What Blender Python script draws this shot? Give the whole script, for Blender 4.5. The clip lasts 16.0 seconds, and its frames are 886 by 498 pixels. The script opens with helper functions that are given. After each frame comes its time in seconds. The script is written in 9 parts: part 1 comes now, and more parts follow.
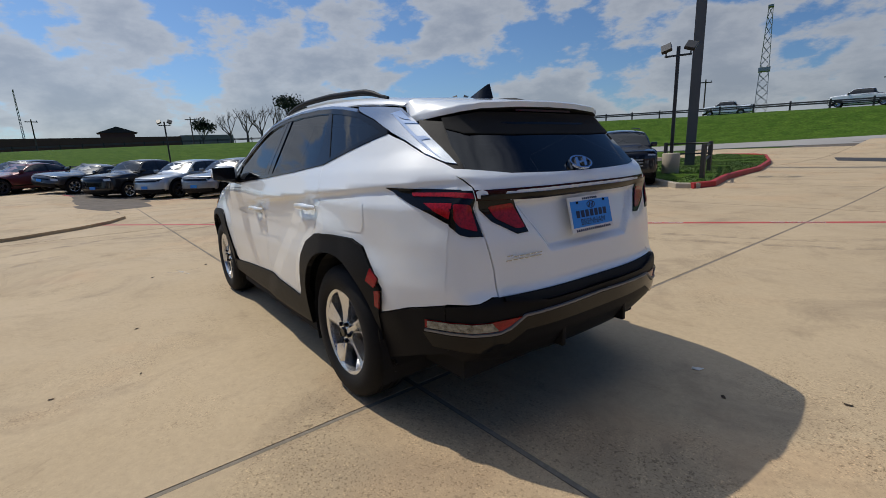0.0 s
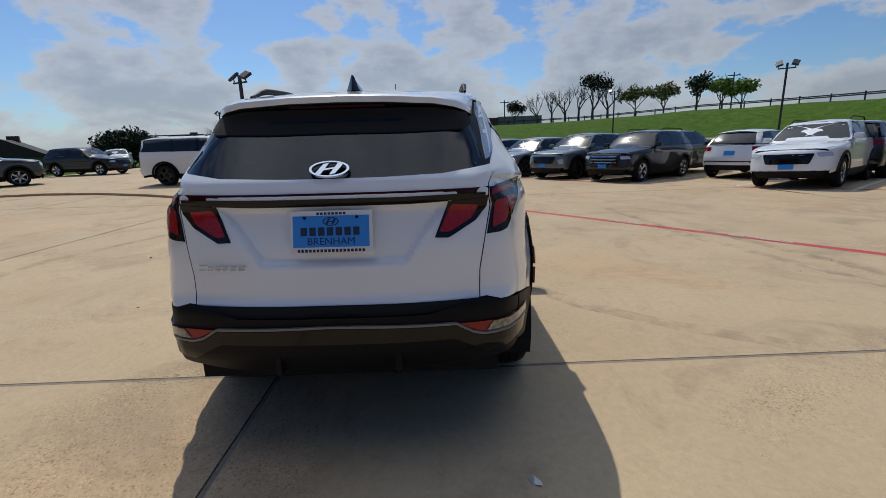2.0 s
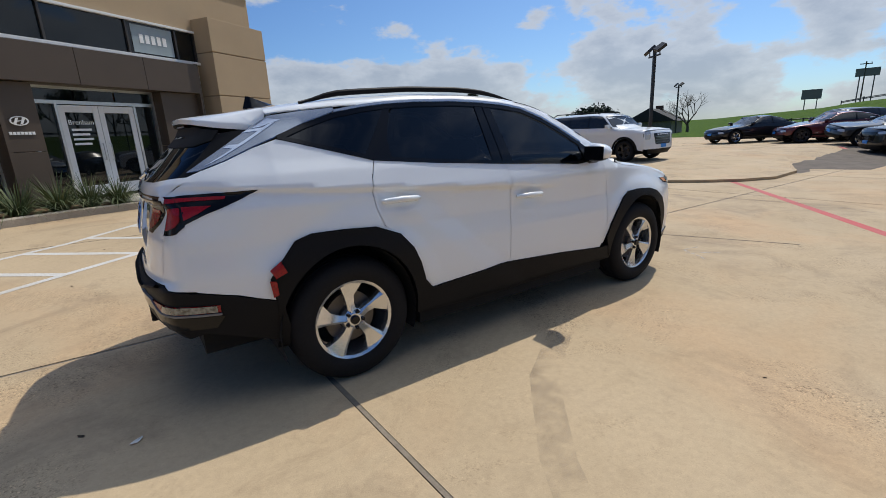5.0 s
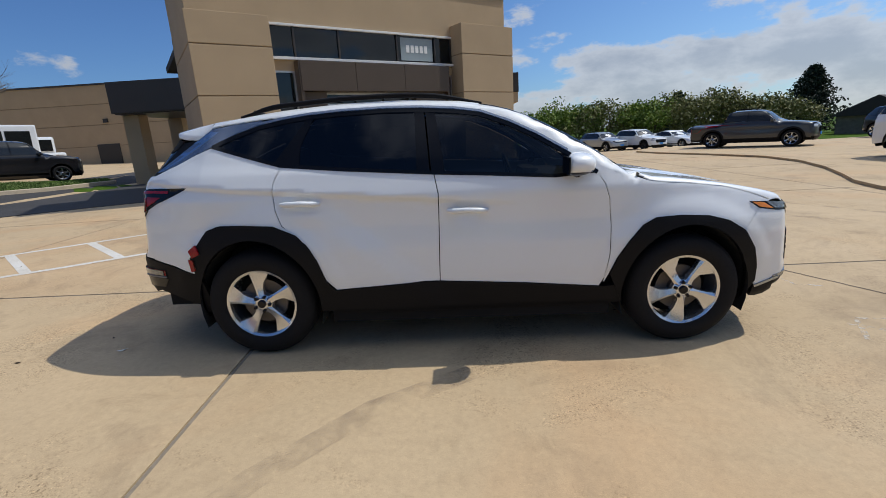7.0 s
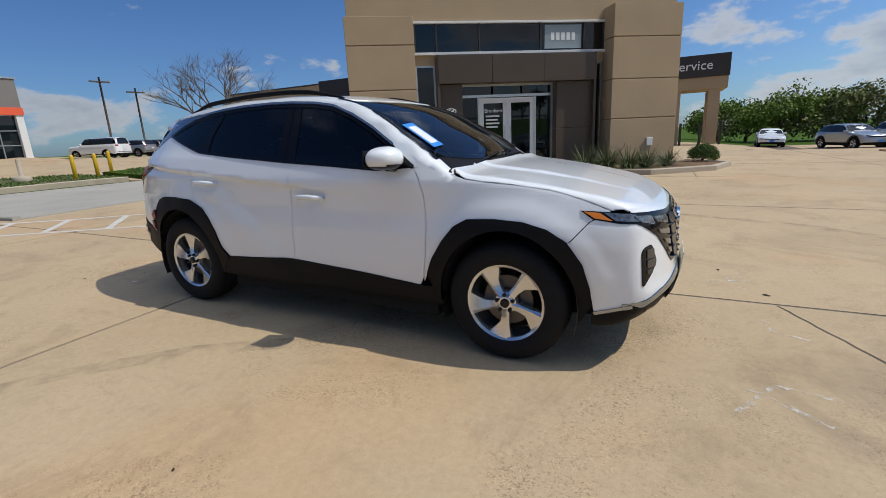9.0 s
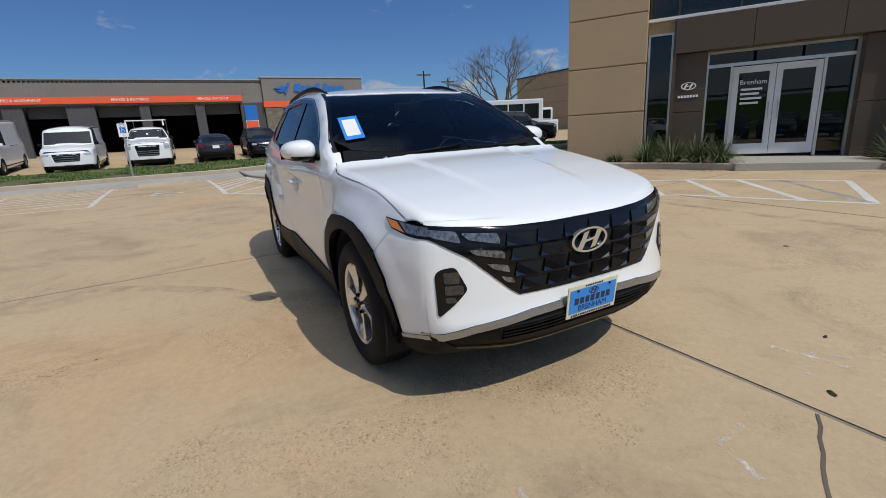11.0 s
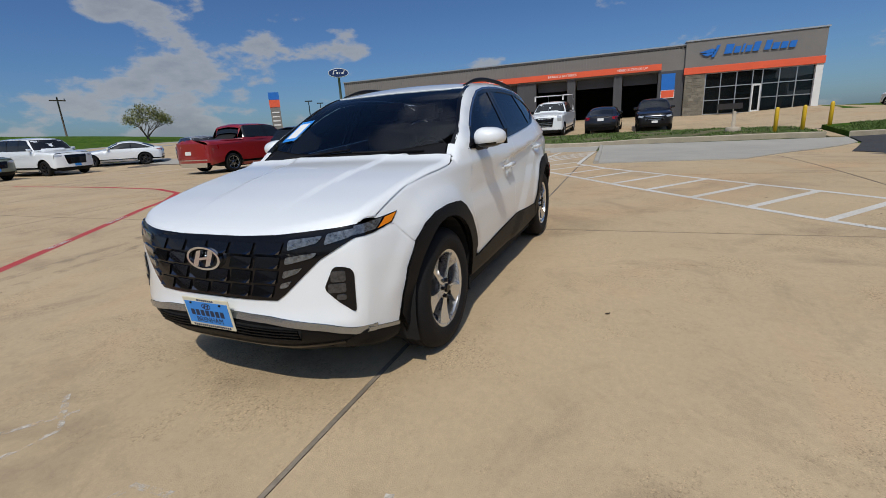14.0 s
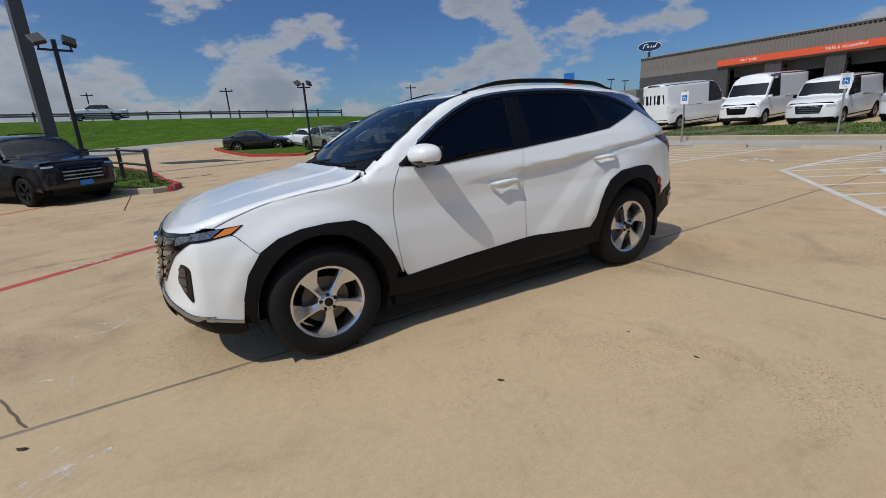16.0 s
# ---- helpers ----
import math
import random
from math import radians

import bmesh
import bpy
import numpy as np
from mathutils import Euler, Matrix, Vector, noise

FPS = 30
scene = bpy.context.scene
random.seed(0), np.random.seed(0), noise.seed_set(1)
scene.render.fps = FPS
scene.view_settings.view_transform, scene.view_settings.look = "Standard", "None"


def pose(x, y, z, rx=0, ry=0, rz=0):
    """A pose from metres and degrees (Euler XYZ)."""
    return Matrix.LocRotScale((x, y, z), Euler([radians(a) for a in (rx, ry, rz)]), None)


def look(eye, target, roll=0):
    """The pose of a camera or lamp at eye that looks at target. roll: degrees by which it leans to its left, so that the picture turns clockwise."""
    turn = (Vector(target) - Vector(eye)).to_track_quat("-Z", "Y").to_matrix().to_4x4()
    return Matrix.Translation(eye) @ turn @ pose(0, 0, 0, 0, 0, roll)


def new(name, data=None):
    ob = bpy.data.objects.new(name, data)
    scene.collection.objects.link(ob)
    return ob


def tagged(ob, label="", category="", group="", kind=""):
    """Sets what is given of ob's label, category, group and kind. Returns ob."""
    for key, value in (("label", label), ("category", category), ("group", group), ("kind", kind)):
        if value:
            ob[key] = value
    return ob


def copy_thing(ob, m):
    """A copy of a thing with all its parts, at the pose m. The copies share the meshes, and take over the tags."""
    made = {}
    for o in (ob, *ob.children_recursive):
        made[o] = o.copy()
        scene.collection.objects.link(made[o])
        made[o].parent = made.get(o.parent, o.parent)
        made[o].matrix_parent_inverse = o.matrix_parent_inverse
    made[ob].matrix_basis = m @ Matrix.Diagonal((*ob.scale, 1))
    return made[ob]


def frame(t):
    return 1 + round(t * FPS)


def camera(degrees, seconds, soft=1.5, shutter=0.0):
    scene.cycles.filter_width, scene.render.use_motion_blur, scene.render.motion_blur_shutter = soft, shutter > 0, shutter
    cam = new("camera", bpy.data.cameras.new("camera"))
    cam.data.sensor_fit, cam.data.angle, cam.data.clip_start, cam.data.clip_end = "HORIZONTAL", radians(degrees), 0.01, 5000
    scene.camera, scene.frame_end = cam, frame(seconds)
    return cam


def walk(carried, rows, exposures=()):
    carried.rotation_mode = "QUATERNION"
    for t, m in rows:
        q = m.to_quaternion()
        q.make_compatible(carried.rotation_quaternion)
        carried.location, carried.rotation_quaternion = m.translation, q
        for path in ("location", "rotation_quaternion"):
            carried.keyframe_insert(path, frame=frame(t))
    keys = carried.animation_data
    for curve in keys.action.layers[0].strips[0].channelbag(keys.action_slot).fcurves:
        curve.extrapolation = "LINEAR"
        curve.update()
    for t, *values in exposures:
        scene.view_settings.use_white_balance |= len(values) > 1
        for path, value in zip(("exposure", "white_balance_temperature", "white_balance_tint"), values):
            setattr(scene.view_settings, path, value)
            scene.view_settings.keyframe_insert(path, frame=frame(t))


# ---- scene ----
cam = camera(89.1, 16.0, soft=0.7)
PATH = [
    (0, (-3.533, 1.795, 1.26), (-1.961, 0.627, 0.857), -2.5),
    (0.5, (-3.802, 1.26, 1.272), (-2.036, 0.413, 0.864), -2.3),
    (1, (-3.936, 0.679, 1.273), (-2.068, 0.094, 0.861), -2.2),
    (1.5, (-3.999, 0.109, 1.273), (-2.072, -0.222, 0.852), -1.9),
    (2, (-3.977, -0.432, 1.279), (-2.027, -0.428, 0.838), -1.6),
    (2.5, (-3.945, -0.959, 1.306), (-2.055, -0.492, 0.849), -1.3),
    (3, (-3.792, -1.486, 1.327), (-1.997, -0.742, 0.853), -1.3),
    (3.2, (-3.72, -1.691, 1.32), (-1.964, -0.861, 0.843), -1.3),
    (5.3, (-2.0, -3.289, 1.387), (-1.075, -1.587, 0.89), -2.1),
    (5.5, (-1.788, -3.371, 1.403), (-0.986, -1.608, 0.905), -2.2),
    (6, (-1.213, -3.485, 1.419), (-0.676, -1.624, 0.922), -2.2),
    (6.5, (-0.657, -3.594, 1.413), (-0.421, -1.672, 0.914), -2.4),
    (7, (-0.089, -3.65, 1.408), (-0.141, -1.714, 0.909), -2.5),
    (7.5, (0.508, -3.694, 1.408), (0.24, -1.777, 0.906), -2.4),
    (8, (1.088, -3.633, 1.403), (0.605, -1.761, 0.891), -2.4),
    (8.2, (1.319, -3.591, 1.393), (0.755, -1.742, 0.882), -2.3),
    (10.3, (3.27, -2.209, 1.282), (1.854, -0.895, 0.763), -2.7),
    (10.5, (3.415, -2.047, 1.294), (1.905, -0.845, 0.769), -2.9),
    (11, (3.71, -1.552, 1.308), (2.007, -0.649, 0.777), -3.2),
    (11.5, (3.945, -1.02, 1.296), (2.118, -0.404, 0.764), -3.4),
    (12, (4.057, -0.438, 1.301), (2.154, -0.146, 0.761), -3.5),
    (12.5, (4.119, 0.152, 1.299), (2.193, 0.179, 0.762), -3.7),
    (13, (4.043, 0.77, 1.299), (2.133, 0.527, 0.757), -3.9),
    (13.5, (3.929, 1.388, 1.315), (2.072, 0.883, 0.771), -4.0),
    (14, (3.682, 1.926, 1.317), (1.933, 1.123, 0.775), -4.1),
    (14.5, (3.354, 2.412, 1.333), (1.744, 1.357, 0.789), -4.1),
    (15, (2.925, 2.832, 1.336), (1.508, 1.531, 0.788), -4.2),
    (15.5, (2.481, 3.221, 1.367), (1.289, 1.711, 0.823), -4.3),
    (16, (1.992, 3.526, 1.379), (1.068, 1.835, 0.842), -4.3),
]
# The pad under the car falls about one degree towards its nose: everything on the pad is laid out square to the pad,
# and LEVEL turns that frame so that z is plumb.
LEVEL = Vector((-0.0157, 0.0079, 1.0)).rotation_difference(Vector((0, 0, 1))).to_matrix().to_4x4()
walk(cam, [(t, LEVEL @ look(eye, target, roll)) for t, eye, target, roll in PATH],
     exposures=[(0, 0.0), (3.0, 0.04), (5.5, 0.26), (8.0, 0.22), (10.5, 0.10), (13.0, -0.02), (16.0, -0.02)])

# ---- world and sun ----
SUN = Vector((0.69, 0.225, 1.0)).normalized()
world = bpy.data.worlds.new("sky")
scene.world = world
world.use_nodes = True
wn, wl = world.node_tree.nodes, world.node_tree.links
wn.clear()


def wnode(kind, **values):
    n = wn.new(kind)
    for k, v in values.items():
        n.inputs[k].default_value = v
    return n


sky = wn.new("ShaderNodeTexSky")
sky.sky_type, sky.sun_disc = "NISHITA", False
sky.sun_elevation = math.asin(SUN.z)
sky.sun_rotation = math.atan2(SUN.x, SUN.y)
sky.air_density, sky.dust_density, sky.ozone_density = 1.0, 0.6, 2.0
coord = wn.new("ShaderNodeTexCoord")
split = wn.new("ShaderNodeSeparateXYZ")
wl.new(coord.outputs["Generated"], split.inputs[0])


def wmath(op, a, b=None, clamp=False):
    n = wn.new("ShaderNodeMath")
    n.operation, n.use_clamp = op, clamp
    for i, v in enumerate((a, b)):
        if v is None:
            continue
        if isinstance(v, (int, float)):
            n.inputs[i].default_value = v
        else:
            wl.new(v, n.inputs[i])
    return n.outputs[0]


# cloud deck: the direction is spread over a flat layer overhead, so that clouds crowd together towards the horizon
lift = wmath("ADD", wmath("MAXIMUM", split.outputs["Z"], 0.0), 0.16)
flat = wn.new("ShaderNodeCombineXYZ")
wl.new(wmath("DIVIDE", split.outputs["X"], lift), flat.inputs["X"])
wl.new(wmath("DIVIDE", split.outputs["Y"], lift), flat.inputs["Y"])
flat.inputs["Z"].default_value = 3.7
big = wnode("ShaderNodeTexNoise", Scale=0.85, Detail=9.0, Roughness=0.58, Distortion=0.25)
wl.new(flat.outputs[0], big.inputs["Vector"])
# puffs low over the horizon, taller than the deck would show them
puffs = wnode("ShaderNodeTexNoise", Scale=4.2, Detail=8.0, Roughness=0.58)
stretch = wn.new("ShaderNodeMapping")
stretch.inputs["Scale"].default_value = (1.0, 1.0, 2.1)
wl.new(coord.outputs["Generated"], stretch.inputs["Vector"])
wl.new(stretch.outputs[0], puffs.inputs["Vector"])
# the sky clears towards the workshop side and is cloudiest towards the sun
bias = wmath("MULTIPLY", wmath("ADD", wmath("MULTIPLY", split.outputs["X"], 0.62), wmath("MULTIPLY", split.outputs["Y"], -0.15)), 0.11)
# cover also thickens overhead, out of view, added to keep the fill light
deck = wmath("ADD", wmath("ADD", big.outputs["Fac"], bias), wmath("MULTIPLY", wmath("MAXIMUM", wmath("SUBTRACT", split.outputs["Z"], 0.34), 0.0), 0.42))
low = wmath("ADD", puffs.outputs["Fac"], wmath("ADD", bias, wmath("ADD", wmath("MULTIPLY", split.outputs["Z"], -0.62), 0.075)))


def wramp(value, lo, hi):
    n = wn.new("ShaderNodeMapRange")
    n.interpolation_type = "SMOOTHSTEP"
    n.inputs["From Min"].default_value, n.inputs["From Max"].default_value = lo, hi
    wl.new(value, n.inputs["Value"])
    return n.outputs[0]


cover = wmath("MAXIMUM", wramp(deck, 0.66, 0.82), wramp(low, 0.470, 0.545))
cover = wmath("MULTIPLY", cover, wramp(split.outputs["Z"], -0.02, 0.03), True)
thick = wramp(wmath("MAXIMUM", deck, wmath("ADD", low, 0.12)), 0.60, 0.80)
shade = wn.new("ShaderNodeMix")
shade.data_type = "RGBA"
shade.inputs[6].default_value = (4.4, 4.6, 4.9, 1)
shade.inputs[7].default_value = (2.8, 3.05, 3.5, 1)
wl.new(thick, shade.inputs[0])
blend = wn.new("ShaderNodeMix")
blend.data_type = "RGBA"
wl.new(wmath("MULTIPLY", cover, 0.82), blend.inputs[0])
deep = wn.new("ShaderNodeMix")
deep.data_type, deep.blend_type = "RGBA", "MULTIPLY"
deep.inputs[0].default_value = 1.0
tone = wn.new("ShaderNodeMix")
tone.data_type = "RGBA"
tone.inputs[6].default_value, tone.inputs[7].default_value = (0.37, 0.555, 0.83, 1), (0.50, 0.66, 0.85, 1)
wl.new(wramp(split.outputs["X"], -0.35, 0.75), tone.inputs[0])
wl.new(tone.outputs[2], deep.inputs[7])
wl.new(sky.outputs[0], deep.inputs[6])
wl.new(deep.outputs[2], blend.inputs[6])
# clouds above the view brighten with height, added as unseen fill for the shade
high = wn.new("ShaderNodeVectorMath")
high.operation = "SCALE"
wl.new(shade.outputs[2], high.inputs[0])
wl.new(wmath("ADD", wmath("MULTIPLY", wramp(split.outputs["Z"], 0.28, 0.75), 2.3), 1.0), high.inputs["Scale"])
wl.new(high.outputs[0], blend.inputs[7])
back = wnode("ShaderNodeBackground", Strength=0.108)
# brighter on the sun's side
side = wn.new("ShaderNodeVectorMath")
side.operation = "SCALE"
wl.new(blend.outputs[2], side.inputs[0])
toward = wmath("ADD", wmath("MULTIPLY", split.outputs["X"], 0.12), wmath("MULTIPLY", split.outputs["Y"], 0.08))
wl.new(wmath("ADD", toward, 0.92), side.inputs["Scale"])
wl.new(side.outputs[0], back.inputs["Color"])
wout = wn.new("ShaderNodeOutputWorld")
wl.new(back.outputs[0], wout.inputs[0])

sun_data = bpy.data.lights.new("sun", "SUN")
sun_data.energy, sun_data.angle, sun_data.color = 2.75, radians(0.55), (1.0, 0.945, 0.85)
sun = new("sun", sun_data)
sun.matrix_world = look(SUN * 60, (0, 0, 0))
scene.view_settings.exposure = 0.0

# ---- materials ----
def material(name, base, rough=0.6, metal=0.0, var=0.0, scale=3.0, fine=0.0, fscale=60.0, bump=0.0, bscale=80.0,
             tint=None, coat=0.0, spec=0.5, detail=4.0, rvar=0.0, pieces=0.0, clearcoat_rough=0.03):
    """A principled surface: base colour varied at a coarse and a fine scale, roughness variation and relief."""
    m = bpy.data.materials.new(name)
    m.use_nodes = True
    n, l = m.node_tree.nodes, m.node_tree.links
    p = n["Principled BSDF"]
    p.inputs["Base Color"].default_value = (*base, 1)
    p.inputs["Roughness"].default_value = rough
    p.inputs["Metallic"].default_value = metal
    p.inputs["Specular IOR Level"].default_value = spec
    if coat:
        p.inputs["Coat Weight"].default_value = coat
        p.inputs["Coat Roughness"].default_value = clearcoat_rough
    tc = n.new("ShaderNodeTexCoord")
    where = tc.outputs["Object"]

    def tex(s, d=detail, r=0.6):
        t = n.new("ShaderNodeTexNoise")
        t.inputs["Scale"].default_value, t.inputs["Detail"].default_value, t.inputs["Roughness"].default_value = s, d, r
        l.new(where, t.inputs["Vector"])
        return t.outputs["Fac"]

    col = None

    def mix(kind, fac, a, b):
        x = n.new("ShaderNodeMix")
        x.data_type, x.blend_type = "RGBA", kind
        for i, v in ((0, fac), (6, a), (7, b)):
            if isinstance(v, (int, float)):
                x.inputs[i].default_value = v
            elif isinstance(v, tuple):
                x.inputs[i].default_value = (*v, 1)
            else:
                l.new(v, x.inputs[i])
        return x.outputs[2]

    def ramp(v, lo, hi, a=0.0, b=1.0):
        x = n.new("ShaderNodeMapRange")
        for k, val in (("From Min", lo), ("From Max", hi), ("To Min", a), ("To Max", b)):
            x.inputs[k].default_value = val
        l.new(v, x.inputs["Value"])
        return x.outputs[0]

    col = base
    if var:
        other = tint or tuple(c * (1 - var) for c in base)
        col = mix("MIX", ramp(tex(scale), 0.3, 0.7), base, other)
    if fine:
        col = mix("MULTIPLY", 1.0, col, mix("MIX", ramp(tex(fscale, 3.0), 0.3, 0.7), (1.0, 1.0, 1.0), (1 - fine,) * 3))
    if pieces:
        info = n.new("ShaderNodeObjectInfo")
        col = mix("MULTIPLY", 1.0, col, mix("MIX", info.outputs["Random"], (1.0, 1.0, 1.0), (1 - pieces,) * 3))
    if not isinstance(col, tuple):
        l.new(col, p.inputs["Base Color"])
    if rvar:
        l.new(ramp(tex(scale * 2.3), 0.3, 0.7, max(rough - rvar, 0.02), min(rough + rvar, 1.0)), p.inputs["Roughness"])
    if bump:
        b = n.new("ShaderNodeBump")
        b.inputs["Strength"].default_value, b.inputs["Distance"].default_value = 1.0, bump
        l.new(tex(bscale, 3.0), b.inputs["Height"])
        l.new(b.outputs[0], p.inputs["Normal"])
    return m


def glass(name, tint=(0.5, 0.55, 0.55), opaque=0.0, dark=(0.01, 0.011, 0.012), rough=0.0):
    """Thin automotive or window glazing: clear tinted film with a glossy face, or mostly opaque dark privacy glass."""
    m = bpy.data.materials.new(name)
    m.use_nodes = True
    n, l = m.node_tree.nodes, m.node_tree.links
    n.clear()
    out, t, g = n.new("ShaderNodeOutputMaterial"), n.new("ShaderNodeBsdfTransparent"), n.new("ShaderNodeBsdfGlossy")
    t.inputs[0].default_value = (*tint, 1)
    g.inputs["Roughness"].default_value = rough
    body = t.outputs[0]
    if opaque:
        d, mx = n.new("ShaderNodeBsdfDiffuse"), n.new("ShaderNodeMixShader")
        d.inputs[0].default_value = (*dark, 1)
        mx.inputs[0].default_value = opaque
        l.new(t.outputs[0], mx.inputs[1]), l.new(d.outputs[0], mx.inputs[2])
        body = mx.outputs[0]
    fr, mix2 = n.new("ShaderNodeFresnel"), n.new("ShaderNodeMixShader")
    fr.inputs[0].default_value = 1.6
    l.new(fr.outputs[0], mix2.inputs[0]), l.new(body, mix2.inputs[1]), l.new(g.outputs[0], mix2.inputs[2])
    l.new(mix2.outputs[0], out.inputs[0])
    return m


M = dict(
    concrete=material("lot_concrete", (0.545, 0.415, 0.255), 0.85, var=0.2, scale=0.5, fine=0.10, fscale=26.0, bump=0.0012, bscale=170.0,
                      tint=(0.465, 0.352, 0.214), detail=7.0, rvar=0.08, pieces=0.05),
    kerb=material("kerb_concrete", (0.50, 0.43, 0.33), 0.85, var=0.2, scale=2.0, fine=0.2, fscale=40.0, bump=0.002, bscale=120.0),
    grey_concrete=material("grey_concrete", (0.42, 0.40, 0.35), 0.85, var=0.15, scale=0.7, fine=0.15, fscale=30.0, bump=0.0015, bscale=150.0),
    red_kerb=material("red_kerb_paint", (0.48, 0.03, 0.03), 0.6, var=0.25, scale=4.0, fine=0.2, fscale=50.0, bump=0.0015, bscale=120.0),
    joint=material("joint_filler", (0.15, 0.12, 0.09), 0.9, var=0.4, scale=3.0),
    white_line=material("white_road_paint", (0.72, 0.71, 0.67), 0.7, var=0.25, scale=1.2, fine=0.25, fscale=45.0, tint=(0.6, 0.56, 0.48)),
    red_line=material("red_road_paint", (0.56, 0.035, 0.04), 0.7, var=0.3, scale=1.5, fine=0.3, fscale=45.0, tint=(0.46, 0.1, 0.085)),
    asphalt=material("asphalt", (0.055, 0.055, 0.058), 0.9, var=0.25, scale=1.0, fine=0.3, fscale=60.0, bump=0.003, bscale=140.0),
    road=material("road_concrete", (0.36, 0.34, 0.31), 0.9, var=0.2, scale=0.15, fine=0.1, fscale=4.0),
    grass=material("grass_ground", (0.048, 0.110, 0.010), 0.95, var=0.4, scale=0.9, fine=0.55, fscale=5.0, tint=(0.105, 0.180, 0.022), spec=0.08, bump=0.03, bscale=14.0),
    dirt=material("dry_turf", (0.19, 0.15, 0.075), 0.95, var=0.5, scale=1.5, fine=0.4, fscale=18.0, tint=(0.07, 0.11, 0.03), bump=0.02, bscale=30.0),
    mulch=material("wood_mulch", (0.30, 0.18, 0.09), 0.95, var=0.5, scale=6.0, fine=0.5, fscale=40.0, bump=0.02, bscale=45.0),
    stucco=material("tan_stucco", (0.46, 0.345, 0.215), 0.9, var=0.1, scale=0.8, fine=0.08, fscale=40.0, bump=0.0012, bscale=220.0),
    stucco_groove=material("stucco_groove", (0.26, 0.19, 0.115), 0.9, var=0.1, scale=0.8),
    brown_panel=material("brown_metal_panel", (0.085, 0.062, 0.044), 0.45, var=0.15, scale=0.7, spec=0.4, rvar=0.06),
    dark_panel=material("dark_bronze_metal", (0.04, 0.033, 0.027), 0.4, var=0.15, scale=1.0),
    aluminium=material("brushed_aluminium", (0.62, 0.62, 0.61), 0.35, 0.9, var=0.1, scale=4.0),
    grey_metal=material("grey_metal_siding", (0.205, 0.195, 0.18), 0.55, var=0.1, scale=0.6, fine=0.05, fscale=8.0),
    charcoal=material("charcoal_siding", (0.075, 0.075, 0.08), 0.6, var=0.15, scale=0.8),
    orange=material("orange_fascia", (0.78, 0.115, 0.045), 0.5, var=0.06, scale=0.8),
    sign_white=material("white_lettering", (0.82, 0.82, 0.8), 0.5),
    sign_blue=material("blue_sign_enamel", (0.02, 0.16, 0.55), 0.35, var=0.08, scale=4.0),
    navy=material("navy_sign_enamel", (0.008, 0.03, 0.12), 0.3, var=0.1, scale=3.0),
    stone=material("ashlar_stone", (0.30, 0.27, 0.21), 0.9, var=0.35, scale=3.0, fine=0.2, fscale=30.0, bump=0.006, bscale=30.0, pieces=0.35),
    steel=material("galvanised_steel", (0.36, 0.37, 0.37), 0.5, 0.6, var=0.2, scale=4.0),
    dark_steel=material("dark_bronze_paint", (0.028, 0.026, 0.025), 0.45, var=0.2, scale=3.0),
    grey_pole=material("grey_painted_steel", (0.085, 0.085, 0.085), 0.5, var=0.15, scale=1.0),
    yellow=material("yellow_bollard_paint", (0.72, 0.46, 0.02), 0.5, var=0.15, scale=6.0),
    wood=material("weathered_pole_wood", (0.11, 0.085, 0.065), 0.9, var=0.3, scale=5.0),
    lamp_lens=material("lamp_lens", (0.20, 0.20, 0.19), 0.25),
    brick_far=material("dark_red_brick", (0.13, 0.065, 0.045), 0.9, var=0.25, scale=0.5),
    red_brick=material("paving_brick", (0.25, 0.105, 0.075), 0.85, var=0.25, scale=2.0, fine=0.2, fscale=60.0, pieces=0.35, bump=0.002, bscale=90.0),
    roof_dark=material("dark_shingle", (0.035, 0.033, 0.032), 0.85, var=0.2, scale=2.0),
    # near-black rooms: indoor dimness put into the colour; also serves the car headliner
    interior=material("painted_dim_interior", (0.04, 0.038, 0.036), 0.9, var=0.2, scale=1.0),
    white_panel=material("white_panel", (0.75, 0.75, 0.73), 0.5, var=0.06, scale=2.0),
    bark=material("grey_bark", (0.12, 0.10, 0.08), 0.95, var=0.3, scale=6.0, bump=0.01, bscale=20.0),
    twig=material("bare_twigs", (0.15, 0.125, 0.10), 0.95, var=0.3, scale=2.0),
)


def leafy(name, a, b):
    m = material(name, a, 0.7, spec=0.3)
    n, l = m.node_tree.nodes, m.node_tree.links
    geo, mx = n.new("ShaderNodeNewGeometry"), n.new("ShaderNodeMix")
    mx.data_type = "RGBA"
    mx.inputs[6].default_value, mx.inputs[7].default_value = (*a, 1), (*b, 1)
    l.new(geo.outputs["Random Per Island"], mx.inputs[0])
    l.new(mx.outputs[2], n["Principled BSDF"].inputs["Base Color"])
    return m


